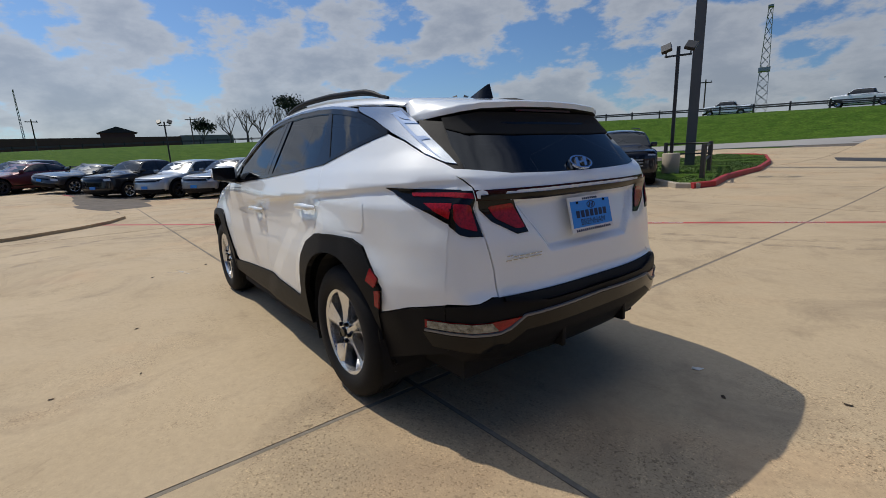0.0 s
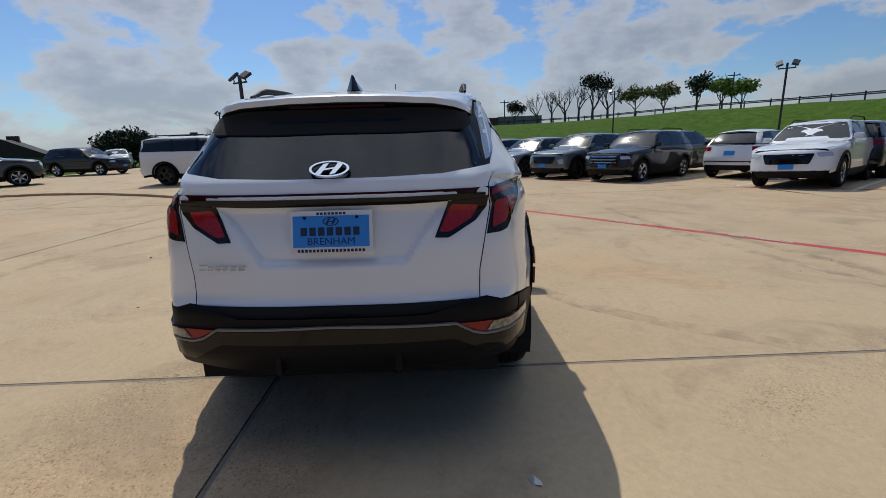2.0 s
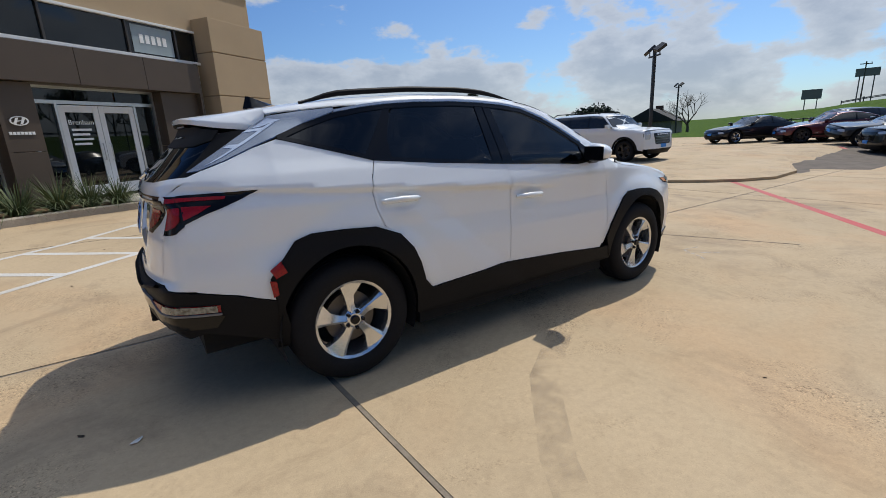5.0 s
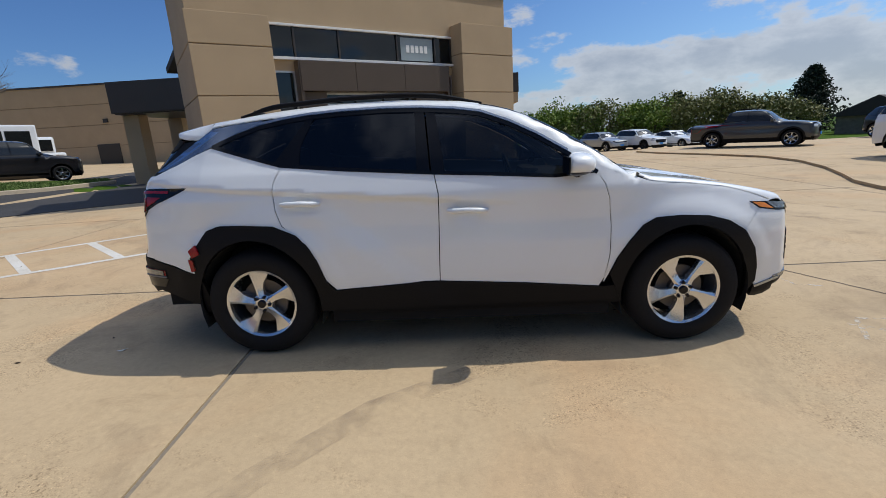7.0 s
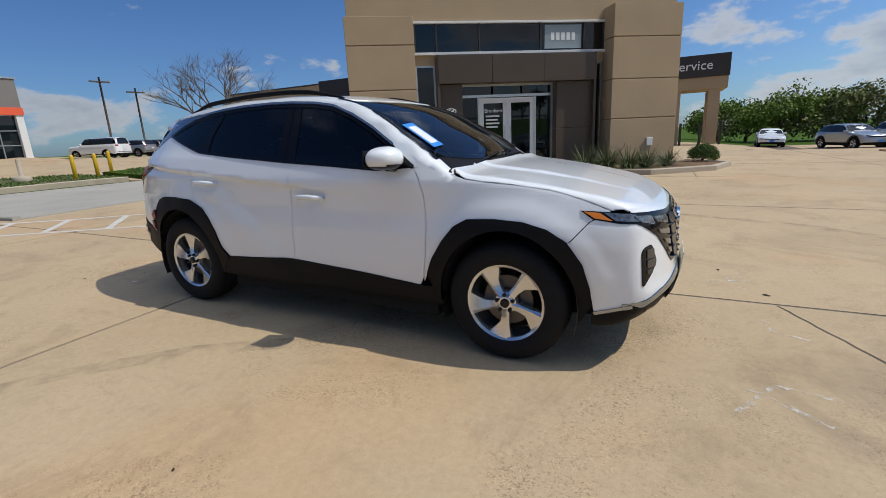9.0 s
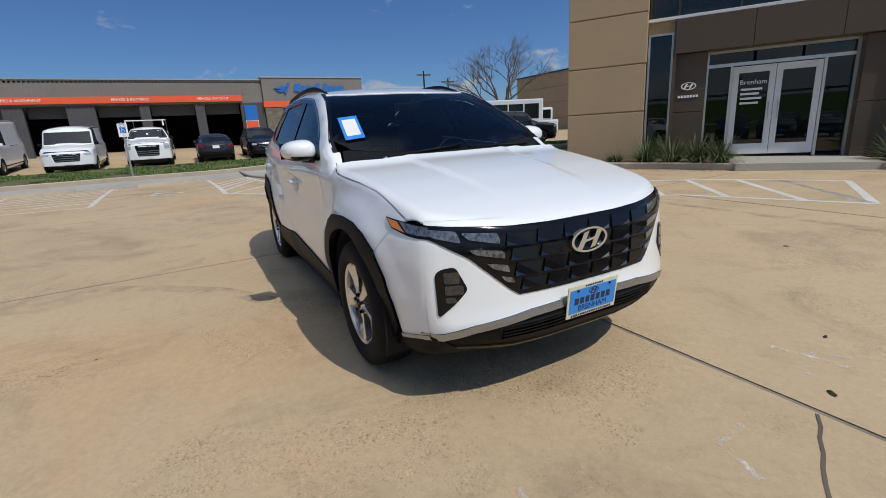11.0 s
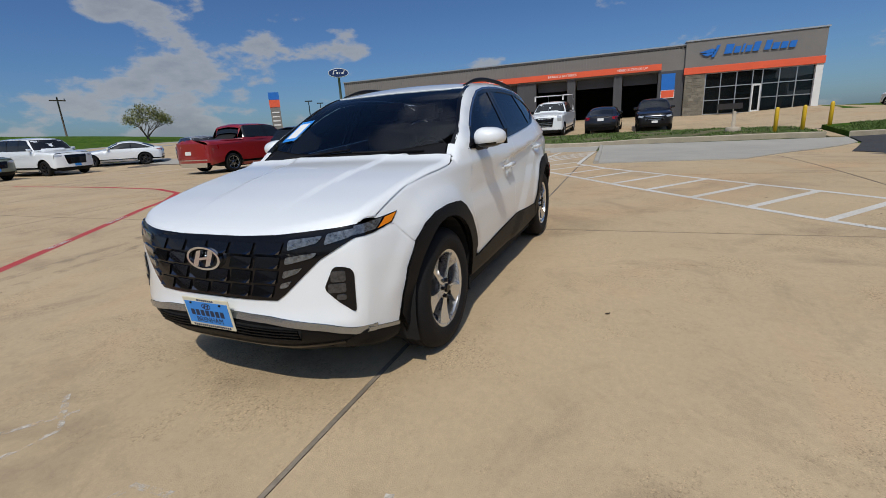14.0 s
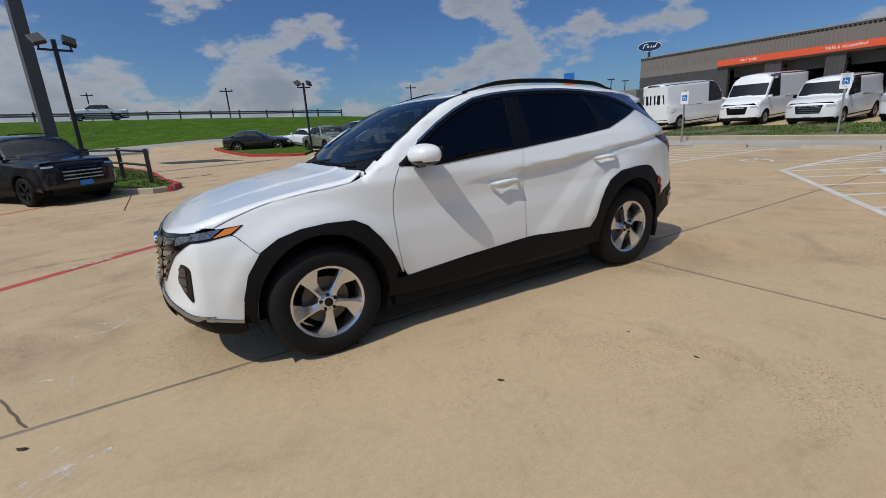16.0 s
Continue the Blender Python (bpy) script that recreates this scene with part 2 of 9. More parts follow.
def concrete_detail(m):
    """Adds blotches, trowel mottling, exposed aggregate and pits to poured concrete."""
    n, l = m.node_tree.nodes, m.node_tree.links
    p = n["Principled BSDF"]
    old = p.inputs["Base Color"].links[0].from_socket
    where = next(x for x in n if x.type == "TEX_COORD").outputs["Object"]

    def fac(scale, lo, hi, detail=6.0, rough=0.65, dist=0.0):
        t, r = n.new("ShaderNodeTexNoise"), n.new("ShaderNodeMapRange")
        for k, v in (("Scale", scale), ("Detail", detail), ("Roughness", rough), ("Distortion", dist)):
            t.inputs[k].default_value = v
        r.inputs["From Min"].default_value, r.inputs["From Max"].default_value = lo, hi
        l.new(where, t.inputs["Vector"]), l.new(t.outputs["Fac"], r.inputs["Value"])
        return r.outputs[0]

    def lay(a, f, colour, kind="MULTIPLY"):
        x = n.new("ShaderNodeMix")
        x.data_type, x.blend_type = "RGBA", kind
        l.new(a, x.inputs[6]), l.new(f, x.inputs[0])
        x.inputs[7].default_value = (*colour, 1)
        return x.outputs[2]

    c = lay(old, fac(0.33, 0.52, 0.75, 5.0, 0.6, 0.6), (1.08, 0.95, 0.86))
    c = lay(c, fac(0.9, 0.52, 0.7, 7.0, 0.7, 0.8), (0.74, 0.73, 0.74))
    c = lay(c, fac(3.2, 0.55, 0.75, 8.0, 0.72), (0.86, 0.85, 0.84))
    # aggregate shows only where the skin has worn off
    worn = fac(0.75, 0.47, 0.62, 7.0, 0.7, 0.5)

    def only(f, least):
        a, b = n.new("ShaderNodeMath"), n.new("ShaderNodeMath")
        a.operation, b.operation = "MAXIMUM", "MULTIPLY"
        a.inputs[1].default_value = least
        l.new(worn, a.inputs[0]), l.new(a.outputs[0], b.inputs[0]), l.new(f, b.inputs[1])
        return b.outputs[0]

    c = lay(c, only(fac(70.0, 0.57, 0.66, 2.0, 0.5), 0.12), (0.52, 0.50, 0.47))
    c = lay(c, only(fac(150.0, 0.56, 0.66, 2.0, 0.5), 0.10), (0.62, 0.58, 0.52))
    c = lay(c, only(fac(105.0, 0.59, 0.68, 2.0, 0.5), 0.15), (1.45, 1.42, 1.36))
    c = lay(c, fac(1.7, 0.60, 0.74, 8.0, 0.75, 1.2), (0.80, 0.78, 0.77))
    l.new(c, p.inputs["Base Color"])


concrete_detail(M["concrete"])
M["leaf_spring"] = leafy("spring_leaves", (0.09, 0.16, 0.022), (0.23, 0.30, 0.055))
M["leaf_brown"] = leafy("olive_budding_leaves", (0.11, 0.13, 0.04), (0.22, 0.22, 0.08))
M["leaf_dark"] = leafy("dark_evergreen", (0.010, 0.020, 0.010), (0.028, 0.045, 0.022))
M["leaf_blade"] = leafy("strap_leaves", (0.05, 0.085, 0.03), (0.16, 0.18, 0.085))
M["shrub_leaf"] = leafy("clipped_shrub_leaves", (0.035, 0.075, 0.012), (0.09, 0.15, 0.03))
M["turf_blade"] = leafy("grass_blades", (0.045, 0.10, 0.016), (0.15, 0.21, 0.055))
M["window"] = glass("building_glass", (0.22, 0.26, 0.27), 0.5, (0.012, 0.016, 0.018))
M["clear_glass"] = glass("clear_glass", (0.75, 0.8, 0.79))


# ---- mesh helpers ----
def smooth01(v):
    v = min(max(v, 0.0), 1.0)
    return v * v * (3 - 2 * v)


def gz(x, y):
    """Height of the ground: the tilted pad near the car, level further out."""
    w = smooth01((x - 6) / 8) * smooth01((5 - y) / 5)
    return (1 - smooth01((math.hypot(x, y) - 7 - 10 * w) / (10 + 18 * w))) * (-0.0157 * x + 0.0079 * y)


def part(name, bm, mat, parent=None, label="", at=None, smooth=None):
    """Links a bmesh as one mesh object under its parent. smooth: angle in degrees below which edges shade smooth."""
    me = bpy.data.meshes.new(name)
    if smooth is not None:
        lim = radians(smooth)
        for f in bm.faces:
            f.smooth = True
        for e in bm.edges:
            if len(e.link_faces) == 2 and e.calc_face_angle(0.0) > lim:
                e.smooth = False
    bm.to_mesh(me)
    bm.free()
    mats = mat if isinstance(mat, (list, tuple)) else [mat]
    for m in mats:
        me.materials.append(m)
    ob = new(name, me)
    if parent is not None:
        ob.parent = parent
    if at is not None:
        ob.matrix_basis = at
    if label:
        tagged(ob, label)
    return ob


def thing(name, label, category, at, group="", kind=""):
    e = new(name)
    e.empty_display_size = 0.2
    e.matrix_basis = at
    return tagged(e, label, category, group, kind)


def box(bm, x0, x1, y0, y1, z0, z1, m=None, bevel=0.0, mi=0):
    """Adds a box, bevelled if asked, moved by m."""
    v = [bm.verts.new((x, y, z)) for z in (z0, z1) for x, y in ((x0, y0), (x1, y0), (x1, y1), (x0, y1))]
    fs = [bm.faces.new([v[i] for i in q]) for q in ((3, 2, 1, 0), (4, 5, 6, 7), (0, 1, 5, 4), (1, 2, 6, 5), (2, 3, 7, 6), (3, 0, 4, 7))]
    for f in fs:
        f.material_index = mi
    if m is not None:
        bmesh.ops.transform(bm, matrix=m, verts=v)
    if bevel:
        es = list({e for f in fs for e in f.edges})
        bmesh.ops.bevel(bm, geom=es, offset=bevel, segments=2, profile=0.6, affect="EDGES", clamp_overlap=True, material=mi)
    return v


def boxed(x0, x1, y0, y1, z0, z1, m=None, bevel=0.0):
    bm = bmesh.new()
    box(bm, x0, x1, y0, y1, z0, z1, m, bevel)
    return bm


def tube(bm, pts, radii, seg=8, caps=True):
    """A round tube along points, with a radius at each."""
    pts = [Vector(p) for p in pts]
    rings = []
    for i, p in enumerate(pts):
        d = (pts[min(i + 1, len(pts) - 1)] - pts[max(i - 1, 0)]).normalized()
        side = d.cross(Vector((0, 0, 1)) if abs(d.z) < 0.9 else Vector((1, 0, 0))).normalized()
        up = d.cross(side)
        r = radii[i] if isinstance(radii, (list, tuple)) else radii
        rings.append([bm.verts.new(p + (side * math.cos(a) + up * math.sin(a)) * r) for a in (2 * math.pi * k / seg for k in range(seg))])
    for a, b in zip(rings, rings[1:]):
        for k in range(seg):
            bm.faces.new((a[k], a[(k + 1) % seg], b[(k + 1) % seg], b[k])).smooth = True
    if caps and seg > 2:
        bm.faces.new(rings[0]), bm.faces.new(rings[-1][::-1])
    return rings


def prism(bm, outline, z0, z1, m=None, mi=0):
    """A vertical prism over a flat outline of (x, y)."""
    lo = [bm.verts.new((x, y, z0)) for x, y in outline]
    hi = [bm.verts.new((x, y, z1)) for x, y in outline]
    fs = [bm.faces.new(hi), bm.faces.new(lo[::-1])]
    n = len(lo)
    fs += [bm.faces.new((lo[i], lo[(i + 1) % n], hi[(i + 1) % n], hi[i])) for i in range(n)]
    for f in fs:
        f.material_index = mi
    if m is not None:
        bmesh.ops.transform(bm, matrix=m, verts=lo + hi)
    return fs


def lathe(bm, prof, seg=24, m=None):
    """Turns (radius, height) pairs round z."""
    rings = [[bm.verts.new((r * math.cos(2 * math.pi * k / seg), r * math.sin(2 * math.pi * k / seg), z)) for k in range(seg)] for r, z in prof]
    for a, b in zip(rings, rings[1:]):
        for k in range(seg):
            bm.faces.new((a[k], a[(k + 1) % seg], b[(k + 1) % seg], b[k])).smooth = True
    bm.faces.new(rings[0][::-1]), bm.faces.new(rings[-1])
    vs = [v for r in rings for v in r]
    if m is not None:
        bmesh.ops.transform(bm, matrix=m, verts=vs)
    return vs


def lettering(name, text, size, mat, m, parent=None, depth=0.004, label="", spacing=1.0, align="CENTER"):
    """Raised lettering in the built-in face, as a mesh."""
    c = bpy.data.curves.new(name, "FONT")
    c.body, c.size, c.extrude, c.align_x, c.align_y, c.space_character = text, size, depth, align, "CENTER", spacing
    c.resolution_u = 3
    tmp = bpy.data.objects.new("tmp", c)
    me = bpy.data.meshes.new_from_object(tmp)
    bpy.data.objects.remove(tmp), bpy.data.curves.remove(c)
    me.materials.clear()
    me.materials.append(mat)
    ob = new(name, me)
    if parent is not None:
        ob.parent = parent
    ob.matrix_basis = m
    if label:
        tagged(ob, label)
    return ob
# az, crest radius, crest height, foot radius, foot height of the highway bank round the lot
BANK = ((-150, 120, 1.6, 60, 0.8), (-125, 80, 2.4, 48, 1.0), (-105, 65, 3.4, 47, 1.1), (-90, 62, 3.75, 47, 1.15), (-76, 62, 3.95, 47, 0.80), (-54, 68, 4.3, 50, 0.5),
        (-30, 90, 4.9, 60, 0.4), (-18, 105, 4.5, 64, 0.3), (-4, 110, 4.25, 64, 0.3), (8, 112, 3.8, 66, 0.3), (18, 140, 2.9, 72, 0.3), (30, 170, 1.4, 80, 0.3), (50, 200, 0.4, 90, 0.2))


def bank_at(az):
    for a, b in zip(BANK, BANK[1:]):
        if a[0] <= az <= b[0]:
            k = (az - a[0]) / (b[0] - a[0])
            return [p + (q - p) * k for p, q in zip(a, b)]
    return None


def terrain(x, y):
    """Height of the land: pad and lot, the slope up to the workshop, and the bank of the highway."""
    z = gz(x, y) - 0.6 * smooth01((y - 22) / 12) * smooth01((x - 2) / 8)
    r = math.hypot(x, y)
    if x < -15.5 and y > -60:
        z += 0.05 * (min(-x, 40.0) - 15.5) * smooth01((y + 60) / 30) * (1 - 0.5 * smooth01((y - 12) / 8))
        z += 0.09 * (min(-x, 18.5) - 15.5) * smooth01((y - 8) / 5)
    if r > 28:
        b = bank_at(math.degrees(math.atan2(y, x)))
        if b:
            _, rc, zc, rb, zb = b
            edge = smooth01((b[0] + 150) / 30) * smooth01((50 - b[0]) / 30)
            h = zb * smooth01((r - 28) / (rb - 28)) if r < rb else zb + (zc - zb) * smooth01((r - rb) / (rc - rb)) if r < rc else zc
            z += h * edge
    return z


# ---- ground ----
def polar_sheet(radii, steps, inner=None):
    bm = bmesh.new()
    prev = None
    for r in radii:
        ring = []
        for k in range(steps):
            a = 2 * math.pi * k / steps
            x, y = r * math.cos(a), r * math.sin(a)
            ring.append(bm.verts.new((x, y, terrain(x, y) - 0.06)))
        if prev is None:
            bm.faces.new(ring)
        else:
            for k in range(steps):
                bm.faces.new((prev[k], ring[k], ring[(k + 1) % steps], prev[(k + 1) % steps]))
        prev = ring
    return bm


ground = part("ground", polar_sheet([4, 8, 12, 16, 20, 25, 28, 31, 34, 37, 40, 43, 47, 50, 54, 58, 62, 66, 72, 80, 90, 100, 110, 120, 130, 142, 155, 175, 210, 280, 400, 700, 1500, 2600], 144),
              M["grass"], smooth=40)
tagged(ground, "mown green grass verge and highway bank", "ground", kind="structure")


def sheet(name, pts, mat, label, category, lift=0.0, thick=0.05, step=2.0, kind="structure", parent=None):
    """A slab of paving over an outline, draped on the land and cut into cells so that it follows it."""
    bm = bmesh.new()
    f = bm.faces.new([bm.verts.new((x, y, 0)) for x, y in pts])
    if f.normal.z < 0:
        f.normal_flip()
    xs, ys = [p[0] for p in pts], [p[1] for p in pts]
    for axis, lo, hi in ((0, min(xs), max(xs)), (1, min(ys), max(ys))):
        n = int((hi - lo) / step)
        for k in range(1, n + 1):
            co = [0, 0, 0]
            no = [0, 0, 0]
            co[axis], no[axis] = lo + k * step, 1
            bmesh.ops.bisect_plane(bm, geom=bm.verts[:] + bm.edges[:] + bm.faces[:], plane_co=co, plane_no=no)
    bmesh.ops.recalc_face_normals(bm, faces=bm.faces)
    for f in bm.faces:
        if f.normal.z < 0:
            f.normal_flip()
    border = [e for e in bm.edges if len(e.link_faces) == 1]
    for v in bm.verts:
        v.co.z = terrain(v.co.x, v.co.y) + lift
    down = bmesh.ops.extrude_edge_only(bm, edges=border)
    for v in down["geom"]:
        if isinstance(v, bmesh.types.BMVert):
            v.co.z -= thick
    bmesh.ops.recalc_face_normals(bm, faces=bm.faces)
    ob = part(name, bm, mat, parent)
    if parent is None:
        tagged(ob, label, category, kind=kind)
    return ob


def ribbon(name, pts, width, mat, label="", category="", lift=0.006, parent=None, step=0.8, height=0.0, kind="structure", closed=False):
    """A strip of paint, or a kerb of the given height, that runs along points on the ground."""
    path = []
    pts = list(pts) + ([pts[0]] if closed else [])
    for a, b in zip(pts, pts[1:]):
        n = max(1, int(math.dist(a, b) / step))
        path += [(a[0] + (b[0] - a[0]) * k / n, a[1] + (b[1] - a[1]) * k / n) for k in range(n)]
    path.append(pts[-1])
    bm = bmesh.new()
    rows = []
    for i, (x, y) in enumerate(path):
        a, b = path[max(i - 1, 0)], path[min(i + 1, len(path) - 1)]
        if closed and i in (0, len(path) - 1):
            a, b = path[-2], path[1]
        d = Vector((b[0] - a[0], b[1] - a[1])).normalized()
        s = Vector((-d.y, d.x)) * width / 2
        z = terrain(x, y) + lift
        if height:
            c = min(0.025, height / 3)
            prof = ((-1, -0.05), (-1, height - c), (-1 + 2 * c / width, height), (1 - 2 * c / width, height), (1, height - c), (1, -0.05))
        else:
            prof = ((-1, 0), (1, 0))
        rows.append([bm.verts.new((x + s.x * u, y + s.y * u, z + h)) for u, h in prof])
    for a, b in zip(rows, rows[1:]):
        for k in range(len(a) - 1):
            bm.faces.new((a[k], b[k], b[k + 1], a[k + 1]))
    if height and not closed:
        bm.faces.new(rows[0]), bm.faces.new(rows[-1])
    bmesh.ops.recalc_face_normals(bm, faces=bm.faces)
    if not height and len(bm.faces) and sum(f.normal.z for f in bm.faces) < 0:
        bmesh.ops.reverse_faces(bm, faces=bm.faces)
    ob = part(name, bm, mat, parent)
    if label:
        tagged(ob, label, category, kind=kind)
    return ob


# concrete lot: slabs with open joints over a dark bed
LOT = [(-15.6, -30), (-15.6, 24), (-4, 44), (26, 44), (34, 20), (34, -8), (14, -32), (2, -42), (-6, -42)]
sheet("joint_bed", LOT, M["joint"], "dark filler between the concrete slabs", "pavement", lift=-0.012, thick=0.02, step=3.0)


def inside(x, y, poly):
    hit = False
    for (x0, y0), (x1, y1) in zip(poly, poly[1:] + poly[:1]):
        if (y0 > y) != (y1 > y) and x < (x1 - x0) * (y - y0) / (y1 - y0) + x0:
            hit = not hit
    return hit


pavement = thing("pavement", "tan concrete car park slabs with dark joints", "pavement", Matrix(), kind="structure")
SX, SY, X0, Y0 = 4.66, 4.66, -1.56, 0.55


def laid(x, y, turn=0.026):
    """A place in the slab grid, which lies slightly askew to the car."""
    return X0 + (x - X0) - turn * (y - Y0), Y0 + (y - Y0) + turn * (x - X0)


for i in range(-5, 9):
    for j in range(-10, 11):
        xa, ya = X0 + i * SX, Y0 + j * SY
        cx, cy = laid(xa + SX / 2, ya + SY / 2)
        if not inside(cx, cy, LOT) or (i == 1 and j in (-2, -1, 0, 1)) or j == -2:
            continue
        wide = 2 if i == 0 and j in (-2, -1, 0, 1) else 1
        tall = 2 if j == -1 else 1
        y0_ = ya - SY * (tall - 1)
        bm = bmesh.new()
        g, n = 0.016, 4
        vs = [[bm.verts.new((*laid(x, y), terrain(*laid(x, y)) + 0.004)) for x in (xa + g, xa + SX * wide * 0.25, xa + SX * wide * 0.5, xa + SX * wide * 0.75, xa + SX * wide - g)]
              for y in (y0_ + g, y0_ + SY * tall * 0.25, y0_ + SY * tall * 0.5, y0_ + SY * tall * 0.75, ya + SY - g)]
        for b in range(n):
            for a in range(n):
                bm.faces.new((vs[b][a], vs[b][a + 1], vs[b + 1][a + 1], vs[b + 1][a]))
        rim = bmesh.ops.extrude_edge_only(bm, edges=[e for e in bm.edges if len(e.link_faces) == 1])
        for v in rim["geom"]:
            if isinstance(v, bmesh.types.BMVert):
                v.co.z -= 0.03
        part("slab", bm, M["concrete"], pavement)

# sealant in the joints, short of one edge, so that a dark slit stays open
M["sealant"] = material("grey_joint_sealant", (0.30, 0.25, 0.185), 0.85, var=0.35, scale=2.5, fine=0.25, fscale=40.0, bump=0.002, bscale=60.0)
seal = thing("joint_sealant", "weathered grey sealant strips in the slab joints", "pavement", Matrix(), kind="structure")
for k in range(-2, 4):
    ribbon("strip", [laid(X0 + k * SX + 0.004, -21.0 if k != 1 else 9.9), laid(X0 + k * SX + 0.004, 19.0)], 0.026, M["sealant"], parent=seal, lift=0.001)
for k in (-3, -2, 0, 1, 2):
    ribbon("strip", [laid(-15.2, Y0 + k * SY - 0.004), laid(16.0, Y0 + k * SY - 0.004)], 0.026, M["sealant"], parent=seal, lift=0.0014)
crack = thing("slab_crack", "dark crack that runs off a slab joint", "crack", Matrix(), kind="structure")
rng = random.Random(8)
ribbon("fissure", [(2.975 + 0.49 * k / 12 + rng.uniform(-0.006, 0.006), 0.64 - 1.02 * k / 12) for k in range(13)] + [(3.9, -1.35)], 0.014, M["joint"], parent=crack, lift=0.0065, step=0.06)

# ---- painted lines ----
hatch = thing("hatched_marking", "white painted hatched walkway on the concrete", "marking", Matrix(), kind="structure")
outer = [(-15.2, -1.2), (-8.25, -1.0), (-4.85, 1.62), (-2.4, 3.71), (-0.8, 5.3), (1.28, 6.2)]
inner = [(-15.1, 0.09), (-8.9, 0.3), (-7.68, 1.07), (-4.45, 4.08), (-3.18, 5.2), (-2.1, 6.6), (-1.4, 7.3), (0.2, 8.3)]
ribbon("stripe", outer, 0.11, M["white_line"], parent=hatch)
ribbon("stripe", inner, 0.11, M["white_line"], parent=hatch)
ribbon("stripe", [(1.28, 6.2), (0.2, 8.3)], 0.11, M["white_line"], parent=hatch)


def along(pts, s):
    for a, b in zip(pts, pts[1:]):
        d = math.dist(a, b)
        if s <= d:
            return (a[0] + (b[0] - a[0]) * s / d, a[1] + (b[1] - a[1]) * s / d)
        s -= d
    return pts[-1]


lo, li = sum(math.dist(a, b) for a, b in zip(outer, outer[1:])), sum(math.dist(a, b) for a, b in zip(inner, inner[1:]))


def meet(p, d, line):
    """Where the ray from p along d first crosses a line of points."""
    best = None
    for a, b in zip(line, line[1:]):
        e = (b[0] - a[0], b[1] - a[1])
        den = d[0] * e[1] - d[1] * e[0]
        if abs(den) < 1e-6:
            continue
        u = ((a[0] - p[0]) * e[1] - (a[1] - p[1]) * e[0]) / den
        v = ((a[0] - p[0]) * d[1] - (a[1] - p[1]) * d[0]) / den
        if u > 0.2 and 0 <= v <= 1 and (best is None or u < best):
            best = u
    return None if best is None else (p[0] + d[0] * best, p[1] + d[1] * best)


for k in range(26):
    p = along(outer, 0.93 * k + 0.6)
    q = meet(p, (-0.937, 0.35) if p[0] < -8.4 else (-0.765, 0.644), inner)
    if q is not None and math.dist(p, q) < 4.5:
        ribbon("stripe", [p, q], 0.11, M["white_line"], parent=hatch)
bay = thing("parking_bay_marking", "white painted accessible bay hatching", "marking", Matrix(), kind="structure")
for y in (-3.7, -8.0):
    ribbon("stripe", [(-8.5, y), (-15.0, y - 0.4)], 0.11, M["white_line"], parent=bay)
for k in range(8):
    ribbon("stripe", [(-9.5 - k * 0.75, -3.8), (-10.1 - k * 0.72, -6.4)], 0.1, M["white_line"], parent=bay)
ribbon("stripe", [(-8.5, -3.7), (-9.3, -6.5), (-15.0, -6.8)], 0.1, M["white_line"], parent=bay)
for y in (-9.6, -12.7, -16.0, -19.0):
    ribbon("stripe", [(-9.6, y), (-15.2, y)], 0.1, M["white_line"], parent=bay)

ROW = Vector((math.cos(radians(37.5)), math.sin(radians(37.5))))
FACE = Vector((-ROW.y, ROW.x))
red = thing("fire_lane_marking", "faded red fire lane line painted on concrete", "marking", Matrix(), kind="structure")
ribbon("stripe", [(24, 13.5), (14, 5.5), (9.6, 1.7), (3.9, -2.85), (-2.2, -7.55), (-3.3, -8.3), (-4.3, -9.3), (-4.95, -11.0), (-5.3, -14.1), (-5.4, -20)], 0.145, M["red_line"], parent=red)
ribbon("stripe", [(3.2, -12.9), (4.6, -11.6), (7.0, -9.3), (10.2, -6.2), (14.4, -3.1), (22.5, 3.2)], 0.125, M["red_line"], parent=red)
for k, word in enumerate(("FIRE LANE", "NO PARKING", "FIRE LANE", "NO PARKING")):
    p = Vector((3.0, -3.55)) - ROW * (k * 1.9 - 0.3)
    lettering("lane_words", word, 0.12, M["white_line"], pose(p.x, p.y, terrain(p.x, p.y) + 0.012, 0, 0, 217.5), red, 0.001)
stalls = thing("stall_marking", "white painted parking stall lines", "marking", Matrix(), kind="structure")
for k in range(-3, 7):
    a = Vector((11.5, -6.4)) + ROW * (2.5 * k + 1.25) + FACE * 0.7
    b = a - FACE * 5.4
    ribbon("stripe", [tuple(a), tuple(b)], 0.1, M["white_line"], parent=stalls)

# ---- display island ----
ISLE = [(10.0, 1.75), (9.2, 2.35), (8.35, 3.3), (8.0, 4.2), (8.05, 5.1), (8.35, 6.0), (9.0, 7.1), (9.8, 8.6), (10.6, 10.6), (11.0, 12.8), (10.6, 15.5), (9.8, 18.4), (9.6, 20.6),
        (10.8, 22.6), (14, 24), (18, 23), (21, 19), (21.5, 13), (20, 7), (17, 3.2), (13, 1.6), (11, 1.4)]
sheet("display_island", ISLE, M["concrete"], "raised concrete display island with kerb", "pavement", lift=0.075, thick=0.12, step=2.0)
border = thing("brick_border", "red brick border round the display island", "border", Matrix(), kind="structure")
ring = []
for a, b in zip(ISLE, ISLE[1:] + ISLE[:1]):
    n = max(1, round(math.dist(a, b) / 0.21))
    ring += [(a[0] + (b[0] - a[0]) * k / n, a[1] + (b[1] - a[1]) * k / n) for k in range(n)]
brick_mesh = bpy.data.meshes.new("brick")
bm = boxed(-0.097, 0.097, -0.24, 0.24, -0.03, 0.016, bevel=0.006)
bm.to_mesh(brick_mesh), bm.free()
